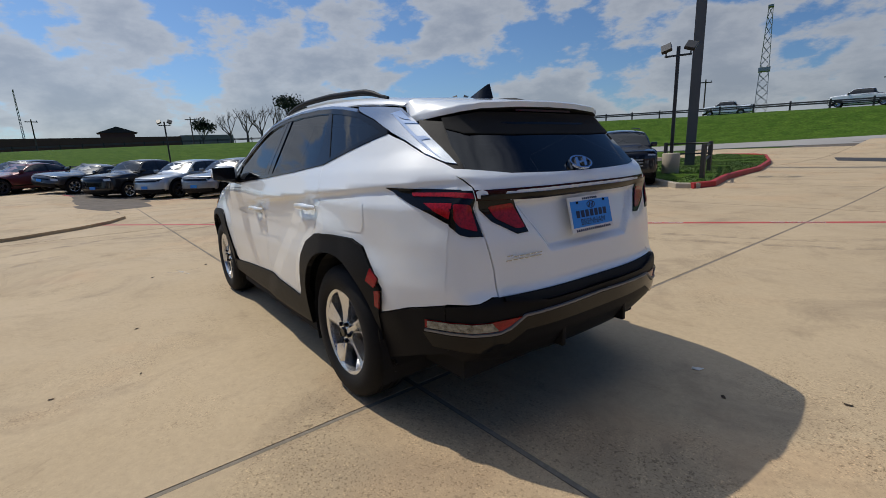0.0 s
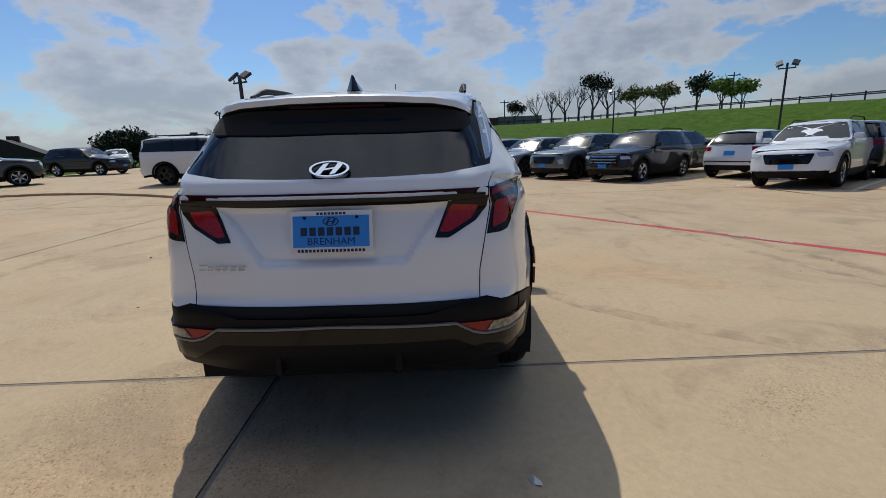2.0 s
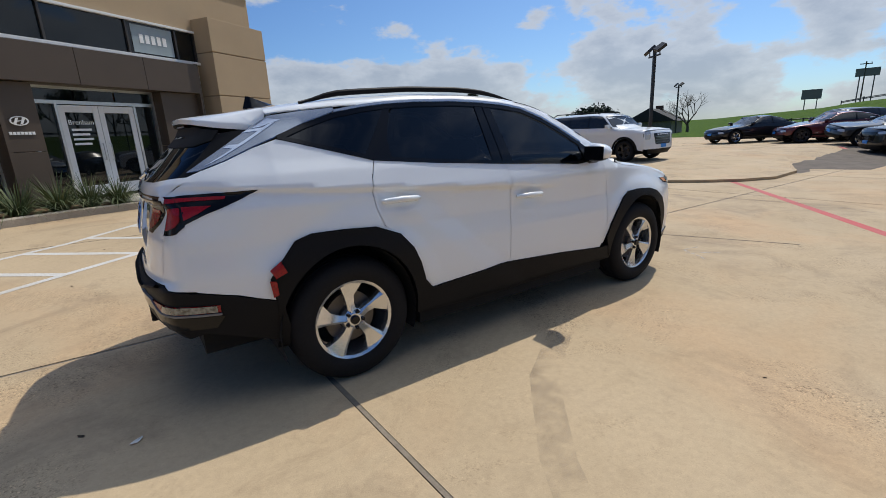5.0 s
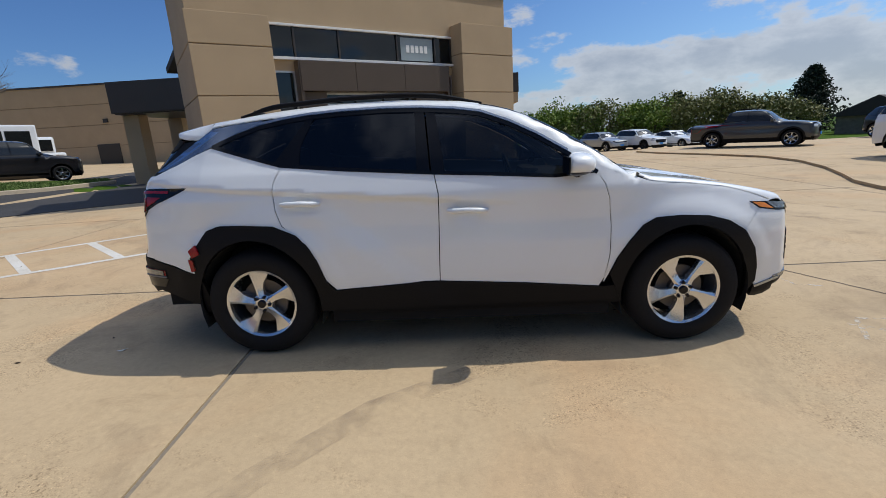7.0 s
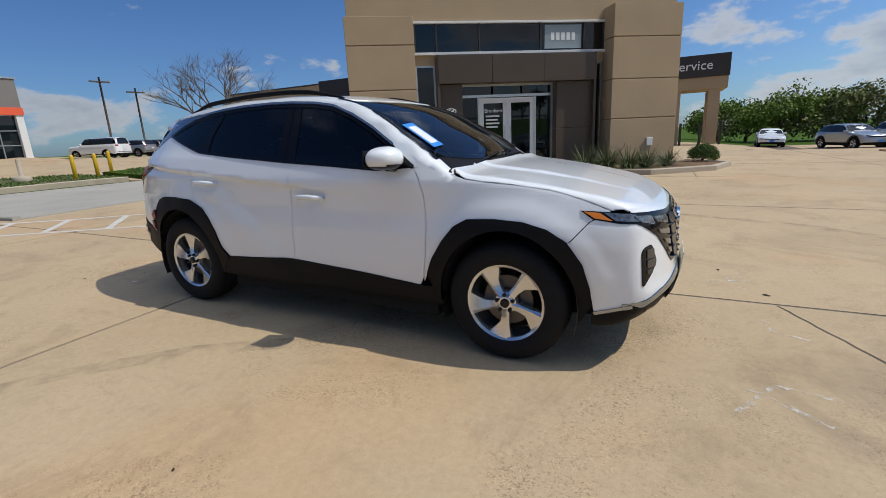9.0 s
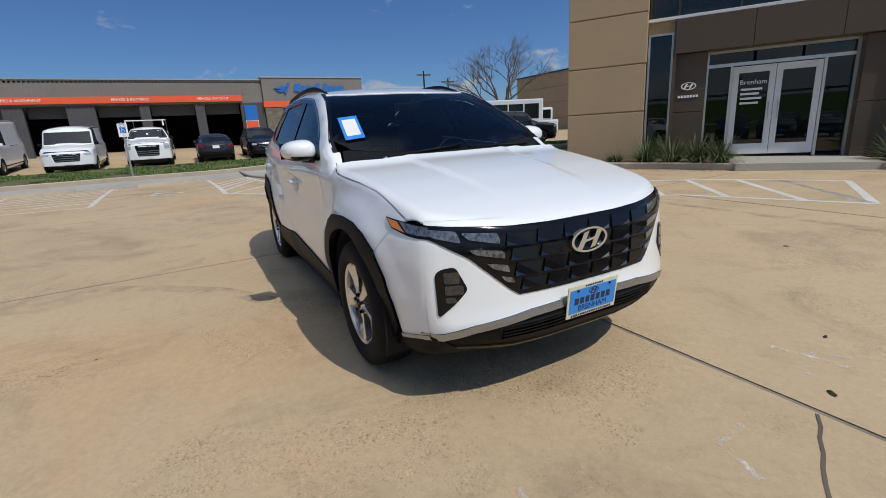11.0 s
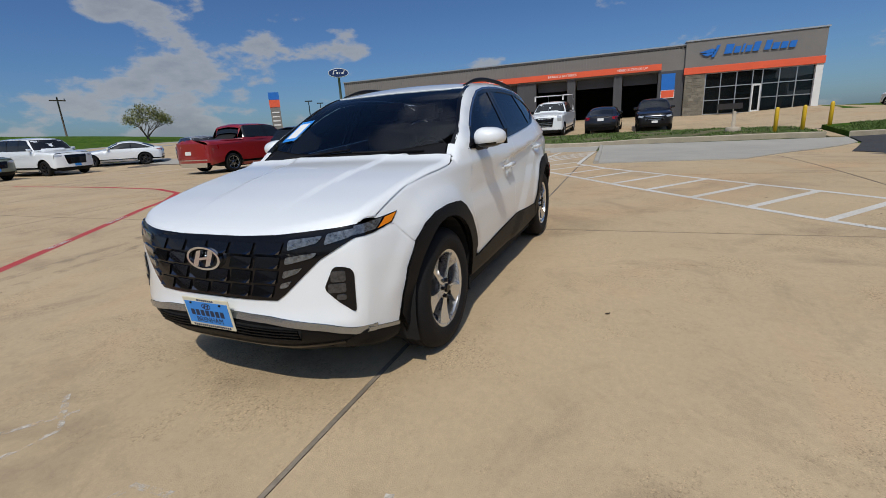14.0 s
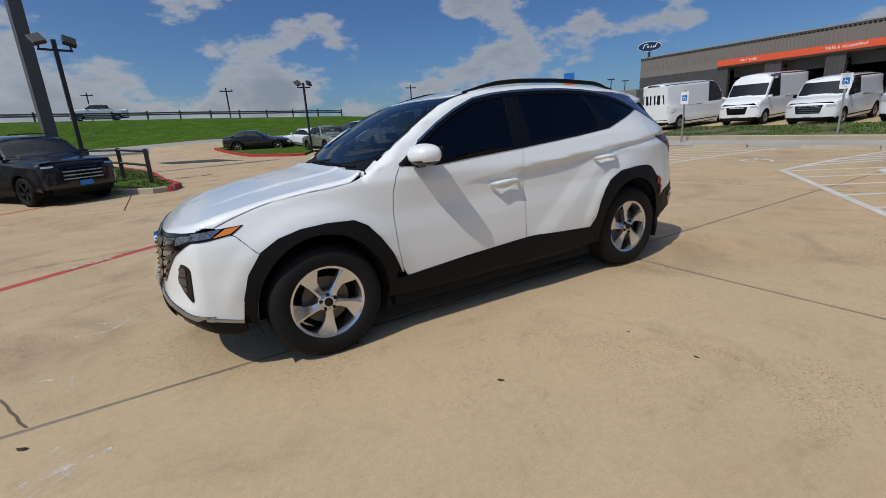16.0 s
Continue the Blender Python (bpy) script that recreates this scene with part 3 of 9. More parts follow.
brick_mesh.materials.append(M["red_brick"])
for i, (x, y) in enumerate(ring):
    if x > 15 or y > 23:
        continue
    x1, y1 = ring[(i + 1) % len(ring)]
    d = Vector((x1 - x, y1 - y)).normalized()
    cx, cy = (x + x1) / 2 + d.y * 0.27, (y + y1) / 2 - d.x * 0.27
    b = new("brick", brick_mesh)
    b.parent = border
    b.matrix_basis = pose(cx, cy, terrain(cx, cy), 0, 0, math.degrees(math.atan2(d.y, d.x)))

# ---- grass islands, kerbs, drives ----
STRIP = [(-17.5, -11.5), (-17.6, -4), (-17.55, -0.4), (-18.4, 2), (-18.6, 7), (-18.4, 8.2), (-21.5, 7.9), (-22.4, 5.2), (-22.0, -11.5)]
sheet("grass_strip", STRIP, M["dirt"], "patchy grass strip before the workshop", "grass", lift=0.15, thick=0.2, step=1.5)
ribbon("kerb", STRIP[:6], 0.16, M["kerb"], "pale concrete kerb of the grass strip", "kerb", height=0.17, lift=0)
sheet("gutter", [(-15.55, -30), (-15.55, 0.1), (-17.6, 0.05), (-17.6, -30)], M["grey_concrete"], "grey concrete gutter along the kerb", "pavement", lift=0.002, thick=0.06)
STRIP2 = [(-18.1, 8.8), (-17.3, 11.5), (-16.6, 14.5), (-16.4, 18), (-17.2, 18.5), (-18.4, 15.5), (-20.2, 12.3), (-21.6, 8.9)]
sheet("grass_strip", STRIP2, M["grass"], "green grass strip beside the drive", "grass", lift=0.15, thick=0.2, step=1.5)
ribbon("kerb", STRIP2[:4], 0.16, M["kerb"], "pale concrete kerb of the grass strip", "kerb", height=0.17, lift=0)
sheet("drive_apron", [(-8.8, 0.7), (-9.2, 4.1), (-11.7, 5.6), (-16.0, 8.4), (-17.6, 8.6), (-17.5, 0.1)], M["grey_concrete"], "grey concrete apron of the drive", "pavement", lift=0.03, thick=0.06)
ribbon("kerb", [(-8.8, 0.75), (-17.4, 0.15)], 0.14, M["grey_concrete"], "low grey concrete edge of the apron", "kerb", height=0.08, lift=0)
sheet("asphalt_drive", [(-11.7, 6.9), (-7.75, 9.1), (-9.5, 12), (-14, 22), (-19.5, 26), (-19, 18), (-17.4, 11.5), (-17.7, 8.7), (-16, 8.5)], M["asphalt"], "dark asphalt drive beside the showroom", "road", lift=0.02, thick=0.06)
sheet("workshop_forecourt", [(-17.5, -40), (-17.5, -11.6), (-22.1, -11.6), (-22.5, 5.2), (-21.6, 7.9), (-18.4, 8.3), (-18.1, 8.7), (-21.6, 8.8), (-20.3, 12.4), (-18.5, 15.6), (-17.3, 18.6), (-20, 26), (-26, 60), (-64, 60), (-64, -40)],
      M["concrete"], "tan concrete forecourt of the workshop", "pavement", lift=0.0, thick=0.05, step=4.0)

BED = [(4.3, -12.6), (2.9, -11.5), (2.3, -12.4), (2.7, -14.2), (3.2, -18.5), (4.6, -24), (6.7, -30.0), (9.5, -31.0), (11, -27), (8.8, -19)]
sheet("grass_island", BED, M["grass"], "grass island with red painted kerb", "grass", lift=0.14, thick=0.2, step=1.5)
ribbon("kerb", [(4.3, -12.65), (3.55, -12.05), (2.85, -11.5), (2.45, -11.65), (2.3, -12.3)], 0.17, M["kerb"], "bare concrete kerb nose", "kerb", height=0.16, lift=0)
ribbon("kerb", [(2.5, -11.55), (2.25, -12.3), (2.7, -14.2), (3.2, -18.5), (4.6, -24), (6.7, -30.0), (7.6, -30.9), (9.5, -31.0)], 0.17, M["red_kerb"], "red painted concrete kerb", "kerb", height=0.165, lift=0)
BED2 = [(-0.3, -35.5), (-2.0, -28.0), (-3.6, -24.7), (-4.4, -24.4), (-5.6, -27.6), (-6.5, -34), (-2.5, -37)]
sheet("grass_island", BED2, M["grass"], "small grass island with red painted kerb", "grass", lift=0.14, thick=0.2, step=1.5)
ribbon("kerb", BED2[:4], 0.17, M["red_kerb"], "red painted concrete kerb", "kerb", height=0.165, lift=0)
sheet("frontage_road", [(120 * math.cos(radians(a)) * k, 120 * math.sin(radians(a)) * k) for a, k in
      ((-150, 0.37), (-125, 0.35), (-105, 0.335), (-90, 0.325), (-76, 0.325), (-60, 0.34), (-45, 0.40), (-30, 0.46), (-18, 0.50), (0, 0.52), (12, 0.55),
       (12, 0.61), (0, 0.575), (-18, 0.555), (-30, 0.52), (-45, 0.455), (-60, 0.40), (-76, 0.385), (-90, 0.385), (-105, 0.395), (-125, 0.41), (-150, 0.43))],
      M["road"], "pale concrete frontage road below the highway", "road", lift=0.0, thick=0.05, step=4.0)
sheet("drain_patch", [(-1.0, -24.5), (2.6, -26.5), (3.4, -29.5), (0.2, -28.5)], M["asphalt"], "dark asphalt patch in the entrance", "pavement", lift=0.012, thick=0.02)


# ---- showroom ----
SHOW = pose(-4.67, 9.155, 0, 0, 0, 35)
showroom = thing("showroom", "tan stucco car showroom with brown metal entrance portal", "building", SHOW)


def courses(name, x0, x1, y0, y1, z0, z1, joints, parent=showroom):
    """A stucco pier in courses with sunken joints."""
    cuts = [z0, *joints, z1]
    for a, b in zip(cuts, cuts[1:]):
        part(name, boxed(x0, x1, y0, y1, a + (0.014 if a > z0 else 0), b - (0.014 if b < z1 else 0), bevel=0.012), M["stucco"], parent)
    part("core", boxed(x0 + 0.025, x1 - 0.025, y0 + 0.025, y1 - 0.025, z0, z1 - 0.03), M["stucco_groove"], parent)


courses("pier_block", -1.98, 0.0, 0.0, 3.6, -0.1, 4.72, (1.52, 2.72, 3.95))
courses("pier_block", 6.05, 8.3, -0.3, 6.0, -0.1, 4.97, (1.62, 2.81, 4.03))
part("wall", boxed(-1.9, 8.5, 0.35, 4.3, 4.62, 6.1, bevel=0.01), M["stucco"], showroom)
part("coping", boxed(-1.98, 8.58, 0.28, 4.4, 6.1, 6.24), M["dark_panel"], showroom)
part("wall", boxed(0.0, 6.05, 0.33, 0.6, 3.42, 3.70), M["stucco"], showroom)
part("sill", boxed(0.0, 6.05, 0.22, 0.4, 3.70, 3.775, bevel=0.006), M["white_panel"], showroom)
part("head_frame", boxed(0.0, 6.05, 0.27, 0.4, 4.58, 4.64, bevel=0.006), M["white_panel"], showroom)
band = [0.05, 0.70, 2.02, 3.96, 5.38, 6.03]
for a, b in zip(band, band[1:]):
    pane = part("pane", boxed(a + 0.03, b - 0.03, 0.36, 0.375, 3.78, 4.58), M["window"], showroom)
for a in band:
    part("mullion", boxed(a - 0.025, a + 0.025, 0.31, 0.39, 3.775, 4.58), M["dark_panel"], showroom)
M["poster"] = material("pale_poster", (0.30, 0.36, 0.38), 0.4, var=0.1, scale=3.0)
poster = part("window_poster", boxed(4.1, 5.3, 0.346, 0.354, 3.84, 4.52), M["poster"], showroom, "pale blue-white poster on the window")
for k in range(5):
    part("letter_bar", boxed(4.30 + 0.17 * k, 4.41 + 0.17 * k, 0.338, 0.345, 4.08, 4.30), M["sign_white"], showroom)
# side lights
for a, b in ((0.02, 0.62), (5.68, 6.03)):
    part("pane", boxed(a + 0.04, b - 0.04, 0.40, 0.415, 0.25, 3.38), M["window"], showroom)
    bm = boxed(a, a + 0.05, 0.34, 0.44, 0.2, 3.42)
    box(bm, b - 0.05, b, 0.34, 0.44, 0.2, 3.42), box(bm, a + 0.05, b - 0.05, 0.34, 0.44, 3.37, 3.42)
    part("window_frame", bm, M["aluminium"], showroom)
# brown portal
for x0, x1, z0, z1 in ((0.66, 1.40, 0.12, 1.42), (0.66, 1.40, 1.43, 2.84), (4.42, 5.62, 0.12, 1.42), (4.42, 5.62, 1.43, 2.84)):
    part("portal_panel", boxed(x0, x1, 0.12, 0.7, z0, z1, bevel=0.006), M["brown_panel"], showroom)
for x0, x1 in ((0.66, 2.3), (2.31, 3.95), (3.96, 5.62)):
    part("portal_panel", boxed(x0, x1, -0.06, 0.7, 2.85, 3.64, bevel=0.006), M["brown_panel"], showroom)
for a, b in ((0.62, 0.70), (5.58, 5.66)):
    part("portal_return", boxed(a, b, -0.04, 0.75, 0.12, 3.66), M["brown_panel"], showroom)
# entrance glazing
for x0, x1, z0, z1 in ((1.46, 1.94, 0.32, 2.46), (3.86, 4.36, 0.32, 2.46), (1.46, 2.40, 2.54, 2.79), (2.46, 3.36, 2.54, 2.79), (3.42, 4.36, 2.54, 2.79)):
    part("pane", boxed(x0, x1, 0.50, 0.515, z0, z1), M["window"], showroom)
bm = bmesh.new()
for x0, x1, z0, z1 in ((1.40, 1.46, 0.2, 2.85), (4.36, 4.42, 0.2, 2.85), (1.46, 4.36, 2.79, 2.85), (1.46, 4.36, 2.46, 2.54), (1.94, 2.0, 0.2, 2.46), (3.80, 3.86, 0.2, 2.46)):
    box(bm, x0, x1, 0.44, 0.57, z0, z1)
part("entrance_frame", bm, M["aluminium"], showroom)
for s, x0 in ((0, 2.005), (1, 2.905)):
    bm = bmesh.new()
    for a, b, c, d in ((0, 0.13, 0, 2.14), (0.76, 0.89, 0, 2.14), (0.13, 0.76, 1.98, 2.14), (0.13, 0.76, 0, 0.26)):
        box(bm, x0 + a, x0 + b, 0.46, 0.51, 0.3 + c, 0.3 + d, bevel=0.004)
    door = part("door", bm, M["white_panel"], showroom, "white framed glass entrance door, closed")
    part("pane", boxed(x0 + 0.13, x0 + 0.76, 0.48, 0.49, 0.56, 2.28), M["window"], door)
    hx = x0 + (0.80 if s == 0 else 0.09)
    bm = bmesh.new()
    tube(bm, [(hx, 0.46, 1.15), (hx, 0.40, 1.15), (hx, 0.40, 1.55), (hx, 0.46, 1.55)], 0.012, 6)
    part("handle", bm, M["aluminium"], door)
lettering("door_words", "Brenham", 0.16, M["sign_white"], pose(2.45, 0.47, 2.05, 90), showroom, 0.002)
for k in range(4):
    part("letter_bar", boxed(2.2, 2.65 - 0.06 * (k % 2), 0.468, 0.472, 1.86 - 0.11 * k, 1.91 - 0.11 * k), M["sign_white"], showroom)
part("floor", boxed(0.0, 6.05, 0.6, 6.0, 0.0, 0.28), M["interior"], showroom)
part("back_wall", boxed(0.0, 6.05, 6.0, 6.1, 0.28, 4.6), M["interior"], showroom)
part("ceiling", boxed(0.0, 6.05, 0.7, 6.0, 3.45, 3.55), M["white_panel"], showroom)


def oval_mark(bm, w, h, t, m, seg=28, ring=0.16):
    """An oval ring with a slanted bar letter shape inside."""
    outer = [(math.cos(2 * math.pi * k / seg), math.sin(2 * math.pi * k / seg)) for k in range(seg)]
    a = [bm.verts.new((x * w / 2, y * h / 2, 0)) for x, y in outer]
    b = [bm.verts.new((x * w / 2 * (1 - ring), y * h / 2 * (1 - ring * 1.25), 0)) for x, y in outer]
    a2 = [bm.verts.new((x * w / 2, y * h / 2, t)) for x, y in outer]
    b2 = [bm.verts.new((x * w / 2 * (1 - ring), y * h / 2 * (1 - ring * 1.25), t)) for x, y in outer]
    for k in range(seg):
        j = (k + 1) % seg
        bm.faces.new((a2[k], a2[j], b2[j], b2[k])), bm.faces.new((a[j], a[k], b[k], b[j]))
        bm.faces.new((a[k], a[j], a2[j], a2[k])), bm.faces.new((b[j], b[k], b2[k], b2[j]))
    vs = a + b + a2 + b2
    for pts in (((-0.34, -0.30), (-0.20, -0.36), (-0.02, 0.36), (-0.16, 0.30)), ((0.16, -0.30), (0.02, -0.36), (0.20, 0.36), (0.34, 0.30)),
                ((-0.14, -0.09), (0.10, -0.02), (0.14, 0.09), (-0.10, 0.02))):
        fs = prism(bm, [(x * w, y * h) for x, y in pts], 0, t)
        vs += list({v for f in fs for v in f.verts})
    bmesh.ops.transform(bm, matrix=m, verts=vs)


bm = bmesh.new()
oval_mark(bm, 0.34, 0.19, 0.02, pose(1.02, 0.115, 2.06, 90))
part("wall_mark", bm, M["sign_white"], showroom, "white oval emblem on the portal")
for k in range(7):
    part("letter_bar", boxed(0.79 + 0.068 * k, 0.84 + 0.068 * k, 0.10, 0.118, 1.78, 1.84), M["sign_white"], showroom)
part("utility_box", boxed(7.3, 7.5, -0.36, -0.3, 0.75, 1.0, bevel=0.01), M["white_panel"], showroom)
part("roof", boxed(-1.85, 8.4, 4.3, 9.0, 4.5, 4.7), M["roof_dark"], showroom)

# entry walk and planting beds
sheet("entry_walk", [tuple((SHOW @ Vector(p))[:2]) for p in ((2.0, -1.9, 0), (4.5, -1.6, 0), (4.5, 0.5, 0), (1.4, 0.5, 0))], M["grey_concrete"], "concrete walk to the entrance doors", "pavement", lift=0.16, thick=0.3, step=1.0)
BEDS = ([(-3.1, -0.9, 0), (-1.2, -1.15, 0), (0.6, -1.35, 0), (2.0, -1.75, 0), (1.95, -0.2, 0), (1.3, 0.3, 0), (-0.1, 0.1, 0), (-2.1, 0.1, 0), (-3.2, 1.0, 0)],
        [(4.55, -1.55, 0), (6.0, -2.6, 0), (8.2, -2.3, 0), (9.6, -1.2, 0), (9.4, 0.6, 0), (6.1, -0.2, 0), (5.0, 0.3, 0), (4.6, 0.3, 0)])
for pts in BEDS:
    w = [tuple((SHOW @ Vector(p))[:2]) for p in pts]
    sheet("planting_bed", w, M["mulch"], "mulched planting bed along the showroom", "bed", lift=0.13, thick=0.2, step=0.6)
    ribbon("kerb", w, 0.16, M["kerb"], "rounded concrete kerb of the planting bed", "kerb", height=0.16, lift=0, closed=True)

# low wing with a dark porte-cochere
wing = thing("showroom_wing", "tan stucco service building with grooved walls", "building", pose(0, 0, 0))
for a, b in ((0.0, 2.4), (2.45, 4.4), (4.45, 6.3), (6.35, 8.05)):
    part("wall", boxed(-51, -14, 41, 60, a, b, bevel=0.01), M["stucco"], wing)
part("core", boxed(-50.9, -14.1, 41.05, 59.9, 0, 8.0), M["stucco_groove"], wing)
part("coping", boxed(-51.1, -13.9, 40.9, 60.1, 8.05, 8.2), M["dark_panel"], wing)
part("wall_lamp", boxed(-33.4, -33.0, 40.8, 41.0, 4.6, 4.95), M["dark_steel"], wing)
part("service_door", boxed(-34.6, -32.4, 40.93, 41.0, 0.0, 2.6), M["dark_panel"], wing)
porch = thing("drive_canopy", "dark drive-through canopy behind the showroom on tan columns", "canopy", pose(0, 0, 0))
part("roof", boxed(-15.4, -8.4, 17.4, 22.5, 3.25, 4.62, bevel=0.02), M["dark_panel"], porch)
part("soffit", boxed(-15.3, -8.5, 17.5, 22.4, 3.2, 3.25), M["dark_steel"], porch)
part("column", boxed(-15.35, -14.6, 18.0, 18.7, -0.1, 3.2, bevel=0.01), M["stucco"], porch)
part("column", boxed(-15.35, -14.6, 21.5, 22.2, -0.1, 3.2, bevel=0.01), M["stucco"], porch)

# service drive canopy
service = thing("service_canopy", "tan service drive canopy with dark sign band", "building", pose(3.6, 36, 0))
part("sign_band", boxed(-1.8, 1.9, -2.0, 2.0, 4.5, 5.95, bevel=0.02), M["dark_panel"], service)
for x0, x1 in ((0.75, 1.8), (-1.7, -0.6)):
    for y0 in (-1.8, 1.0):
        part("column", boxed(x0, x1 - 0.35, y0, y0 + 0.7, 0, 3.9, bevel=0.01), M["stucco"], service)
part("lintel", boxed(-1.75, 1.85, -1.9, 1.9, 3.75, 4.5), M["stucco"], service)
lettering("sign_words", "Service", 0.85, M["sign_white"], pose(-0.35, -2.02, 5.25, 90), service, 0.02)
for x in (-0.9, 0.3, 1.5):
    part("bollard", boxed(x, x + 0.16, -2.6, -2.45, 0, 1.5), M["dark_steel"], service)

# ---- workshop ----
shop = thing("workshop", "grey metal-clad workshop with orange fascia and open bays", "building", pose(-37.3, 0, 0))
zb = 1.0
part("tower_wall", boxed(-20, 0.25, 4.3, 12.75, 4.56, 6.38), M["grey_metal"], shop)
part("coping", boxed(-20.1, 0.32, 4.22, 12.83, 6.38, 6.48), M["aluminium"], shop)
part("orange_band", boxed(-0.3, 0.36, 4.25, 12.8, 4.08, 4.56, bevel=0.01), M["orange"], shop)
part("corner_post", boxed(-0.4, 0.28, 12.35, 12.75, zb, 4.08), M["white_panel"], shop)
stone = part("stone_pier", boxed(-0.5, 0.25, 4.35, 5.7, zb, 4.08), M["kerb"], shop)
rng = random.Random(3)
z = zb
while z < 4.0:
    y, h = 4.36, rng.choice((0.18, 0.24, 0.3))
    h = min(h, 4.07 - z)
    while y < 5.65:
        w = min(rng.uniform(0.3, 0.62), 5.69 - y)
        part("stone", boxed(0.2, 0.285 + rng.uniform(0, 0.02), y + 0.008, y + w - 0.008, z + 0.006, z + h - 0.006), M["stone"], stone)
        y += w
    z += h
cols = [5.75, 6.75, 7.75, 8.75, 9.35, 10.35, 11.35, 12.35]
for a, b in zip(cols, cols[1:]):
    for c, d in ((1.15, 2.1), (2.14, 3.05), (3.09, 4.04)):
        if a == 8.75 and d < 3.1:
            continue
        part("pane", boxed(0.0, 0.015, a + 0.03, b - 0.03, c, d), M["window"], shop)
bm = bmesh.new()
for a in cols:
    box(bm, -0.05, 0.08, a - 0.03, a + 0.03, zb, 4.08)
for c in (1.12, 2.12, 3.07, 4.05):
    for a, b in zip(cols, cols[1:]):
        if not (a == 8.75 and c < 3):
            box(bm, -0.045, 0.075, a + 0.03, b - 0.03, c - 0.03, c + 0.03)
part("window_frame", bm, M["aluminium"], shop)
door = part("door", boxed(-0.02, 0.06, 8.8, 9.3, 1.1, 1.25), M["white_panel"], shop, "white framed glass door")
bm = bmesh.new()
for a, b, c, d in ((8.78, 8.86, 1.05, 3.05), (9.24, 9.32, 1.05, 3.05), (8.86, 9.24, 2.95, 3.05)):
    box(bm, -0.03, 0.1, a, b, c, d)
part("door_frame", bm, M["white_panel"], door)
part("pane", boxed(0.01, 0.025, 8.86, 9.24, 1.25, 2.95), M["window"], door)
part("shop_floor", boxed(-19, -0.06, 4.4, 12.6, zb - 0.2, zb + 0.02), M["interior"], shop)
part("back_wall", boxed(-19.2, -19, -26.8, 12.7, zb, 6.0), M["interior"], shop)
# bay wing: ribbed upper wall over piers
part("upper_wall", boxed(-20, 0.0, -26.8, 4.3, 4.5, 6.2), M["grey_metal"], shop)
bm = bmesh.new()
for k in range(124):
    y = -26.7 + 0.25 * k
    box(bm, 0.0, 0.03, y, y + 0.07, 5.08, 6.2)
tagged(part("siding_ribs", bm, M["grey_metal"], shop), kind="stuff")
part("coping", boxed(-20.1, 0.08, -26.9, 4.3, 6.2, 6.29), M["aluminium"], shop)
part("orange_band", boxed(0.03, 0.22, -19.4, 2.7, 4.6, 5.06, bevel=0.01), M["orange"], shop)
bays = [(-18.6, -15.9), (-14.8, -12.1), (-11.0, -8.7), (-7.05, -4.4), (-3.75, -0.75), (-0.1, 2.5)]
edges = [-26.8] + [e for b in bays for e in b] + [4.3]
for a, b in zip(edges[::2], edges[1::2]):
    part("pier", boxed(-0.35, 0.0, a, b, zb - 0.5, 4.5), M["charcoal"], shop)
    bm = bmesh.new()
    n = max(2, int((b - a) / 0.22))
    for k in range(n):
        box(bm, 0.0, 0.03, a + (b - a) * (k + 0.2) / n, a + (b - a) * (k + 0.6) / n, zb - 0.4, 4.5)
    part("pier_ribs", bm, M["charcoal"], shop)
for a, b in bays:
    part("bay_door", boxed(-0.9, -0.8, a + 0.05, b - 0.05, 3.7, 4.45), M["charcoal"], shop, "rolled-up bay door")
    part("bay_lamp", boxed(-6, -5.7, a + 0.6, a + 1.8, 4.2, 4.28), M["white_panel"], shop)
part("side_wall", boxed(-20, -0.2, -26.9, -26.6, zb - 0.6, 6.1), M["charcoal"], shop)
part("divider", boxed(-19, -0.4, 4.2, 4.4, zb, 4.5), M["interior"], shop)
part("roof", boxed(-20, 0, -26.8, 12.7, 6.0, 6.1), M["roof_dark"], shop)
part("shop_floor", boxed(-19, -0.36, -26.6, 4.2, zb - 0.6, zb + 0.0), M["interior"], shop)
for y, text in ((-17.0, "FAST LUBE"), (-11.0, "TIRES & ALIGNMENT"), (-4.8, "BRAKES & BATTERIES"), (0.6, "VEHICLE CHECK-UP")):
    lettering("fascia_sign", text, 0.25, M["sign_white"], pose(0.225, y, 4.83, 90, 0, 90), shop, 0.01)
# wall sign: a blue winged wrench shape and a slanted row of bars
bm = bmesh.new()
for pts in (((5.2, 5.55), (6.0, 5.75), (6.3, 5.62), (5.9, 5.45)), ((5.35, 5.40), (5.95, 5.5), (6.2, 5.42), (5.7, 5.25)), ((5.95, 5.15), (6.15, 5.15), (6.5, 5.95), (6.3, 5.95))):
    prism(bm, pts, 0.26, 0.36, Matrix(((0, 0, 1, 0), (1, 0, 0, 0), (0, 1, 0, 0), (0, 0, 0, 1))))
x = 6.75
for k, (w, h) in enumerate(((0.5, 0.62), (0.36, 0.42), (0.14, 0.55), (0.34, 0.42), (0.38, 0.6), (0.0, 0.0), (0.36, 0.62), (0.4, 0.42), (0.38, 0.42), (0.38, 0.42))):
    if w:
        prism(bm, [(x, 5.3), (x + w, 5.3), (x + w + h * 0.22, 5.3 + h), (x + h * 0.22, 5.3 + h)], 0.26, 0.36, Matrix(((0, 0, 1, 0), (1, 0, 0, 0), (0, 1, 0, 0), (0, 0, 0, 1))))
    x += w + 0.1 if w else 0.2
bmesh.ops.recalc_face_normals(bm, faces=bm.faces)
part("wall_sign", bm, M["sign_blue"], shop, "blue winged sign shapes on the tower")
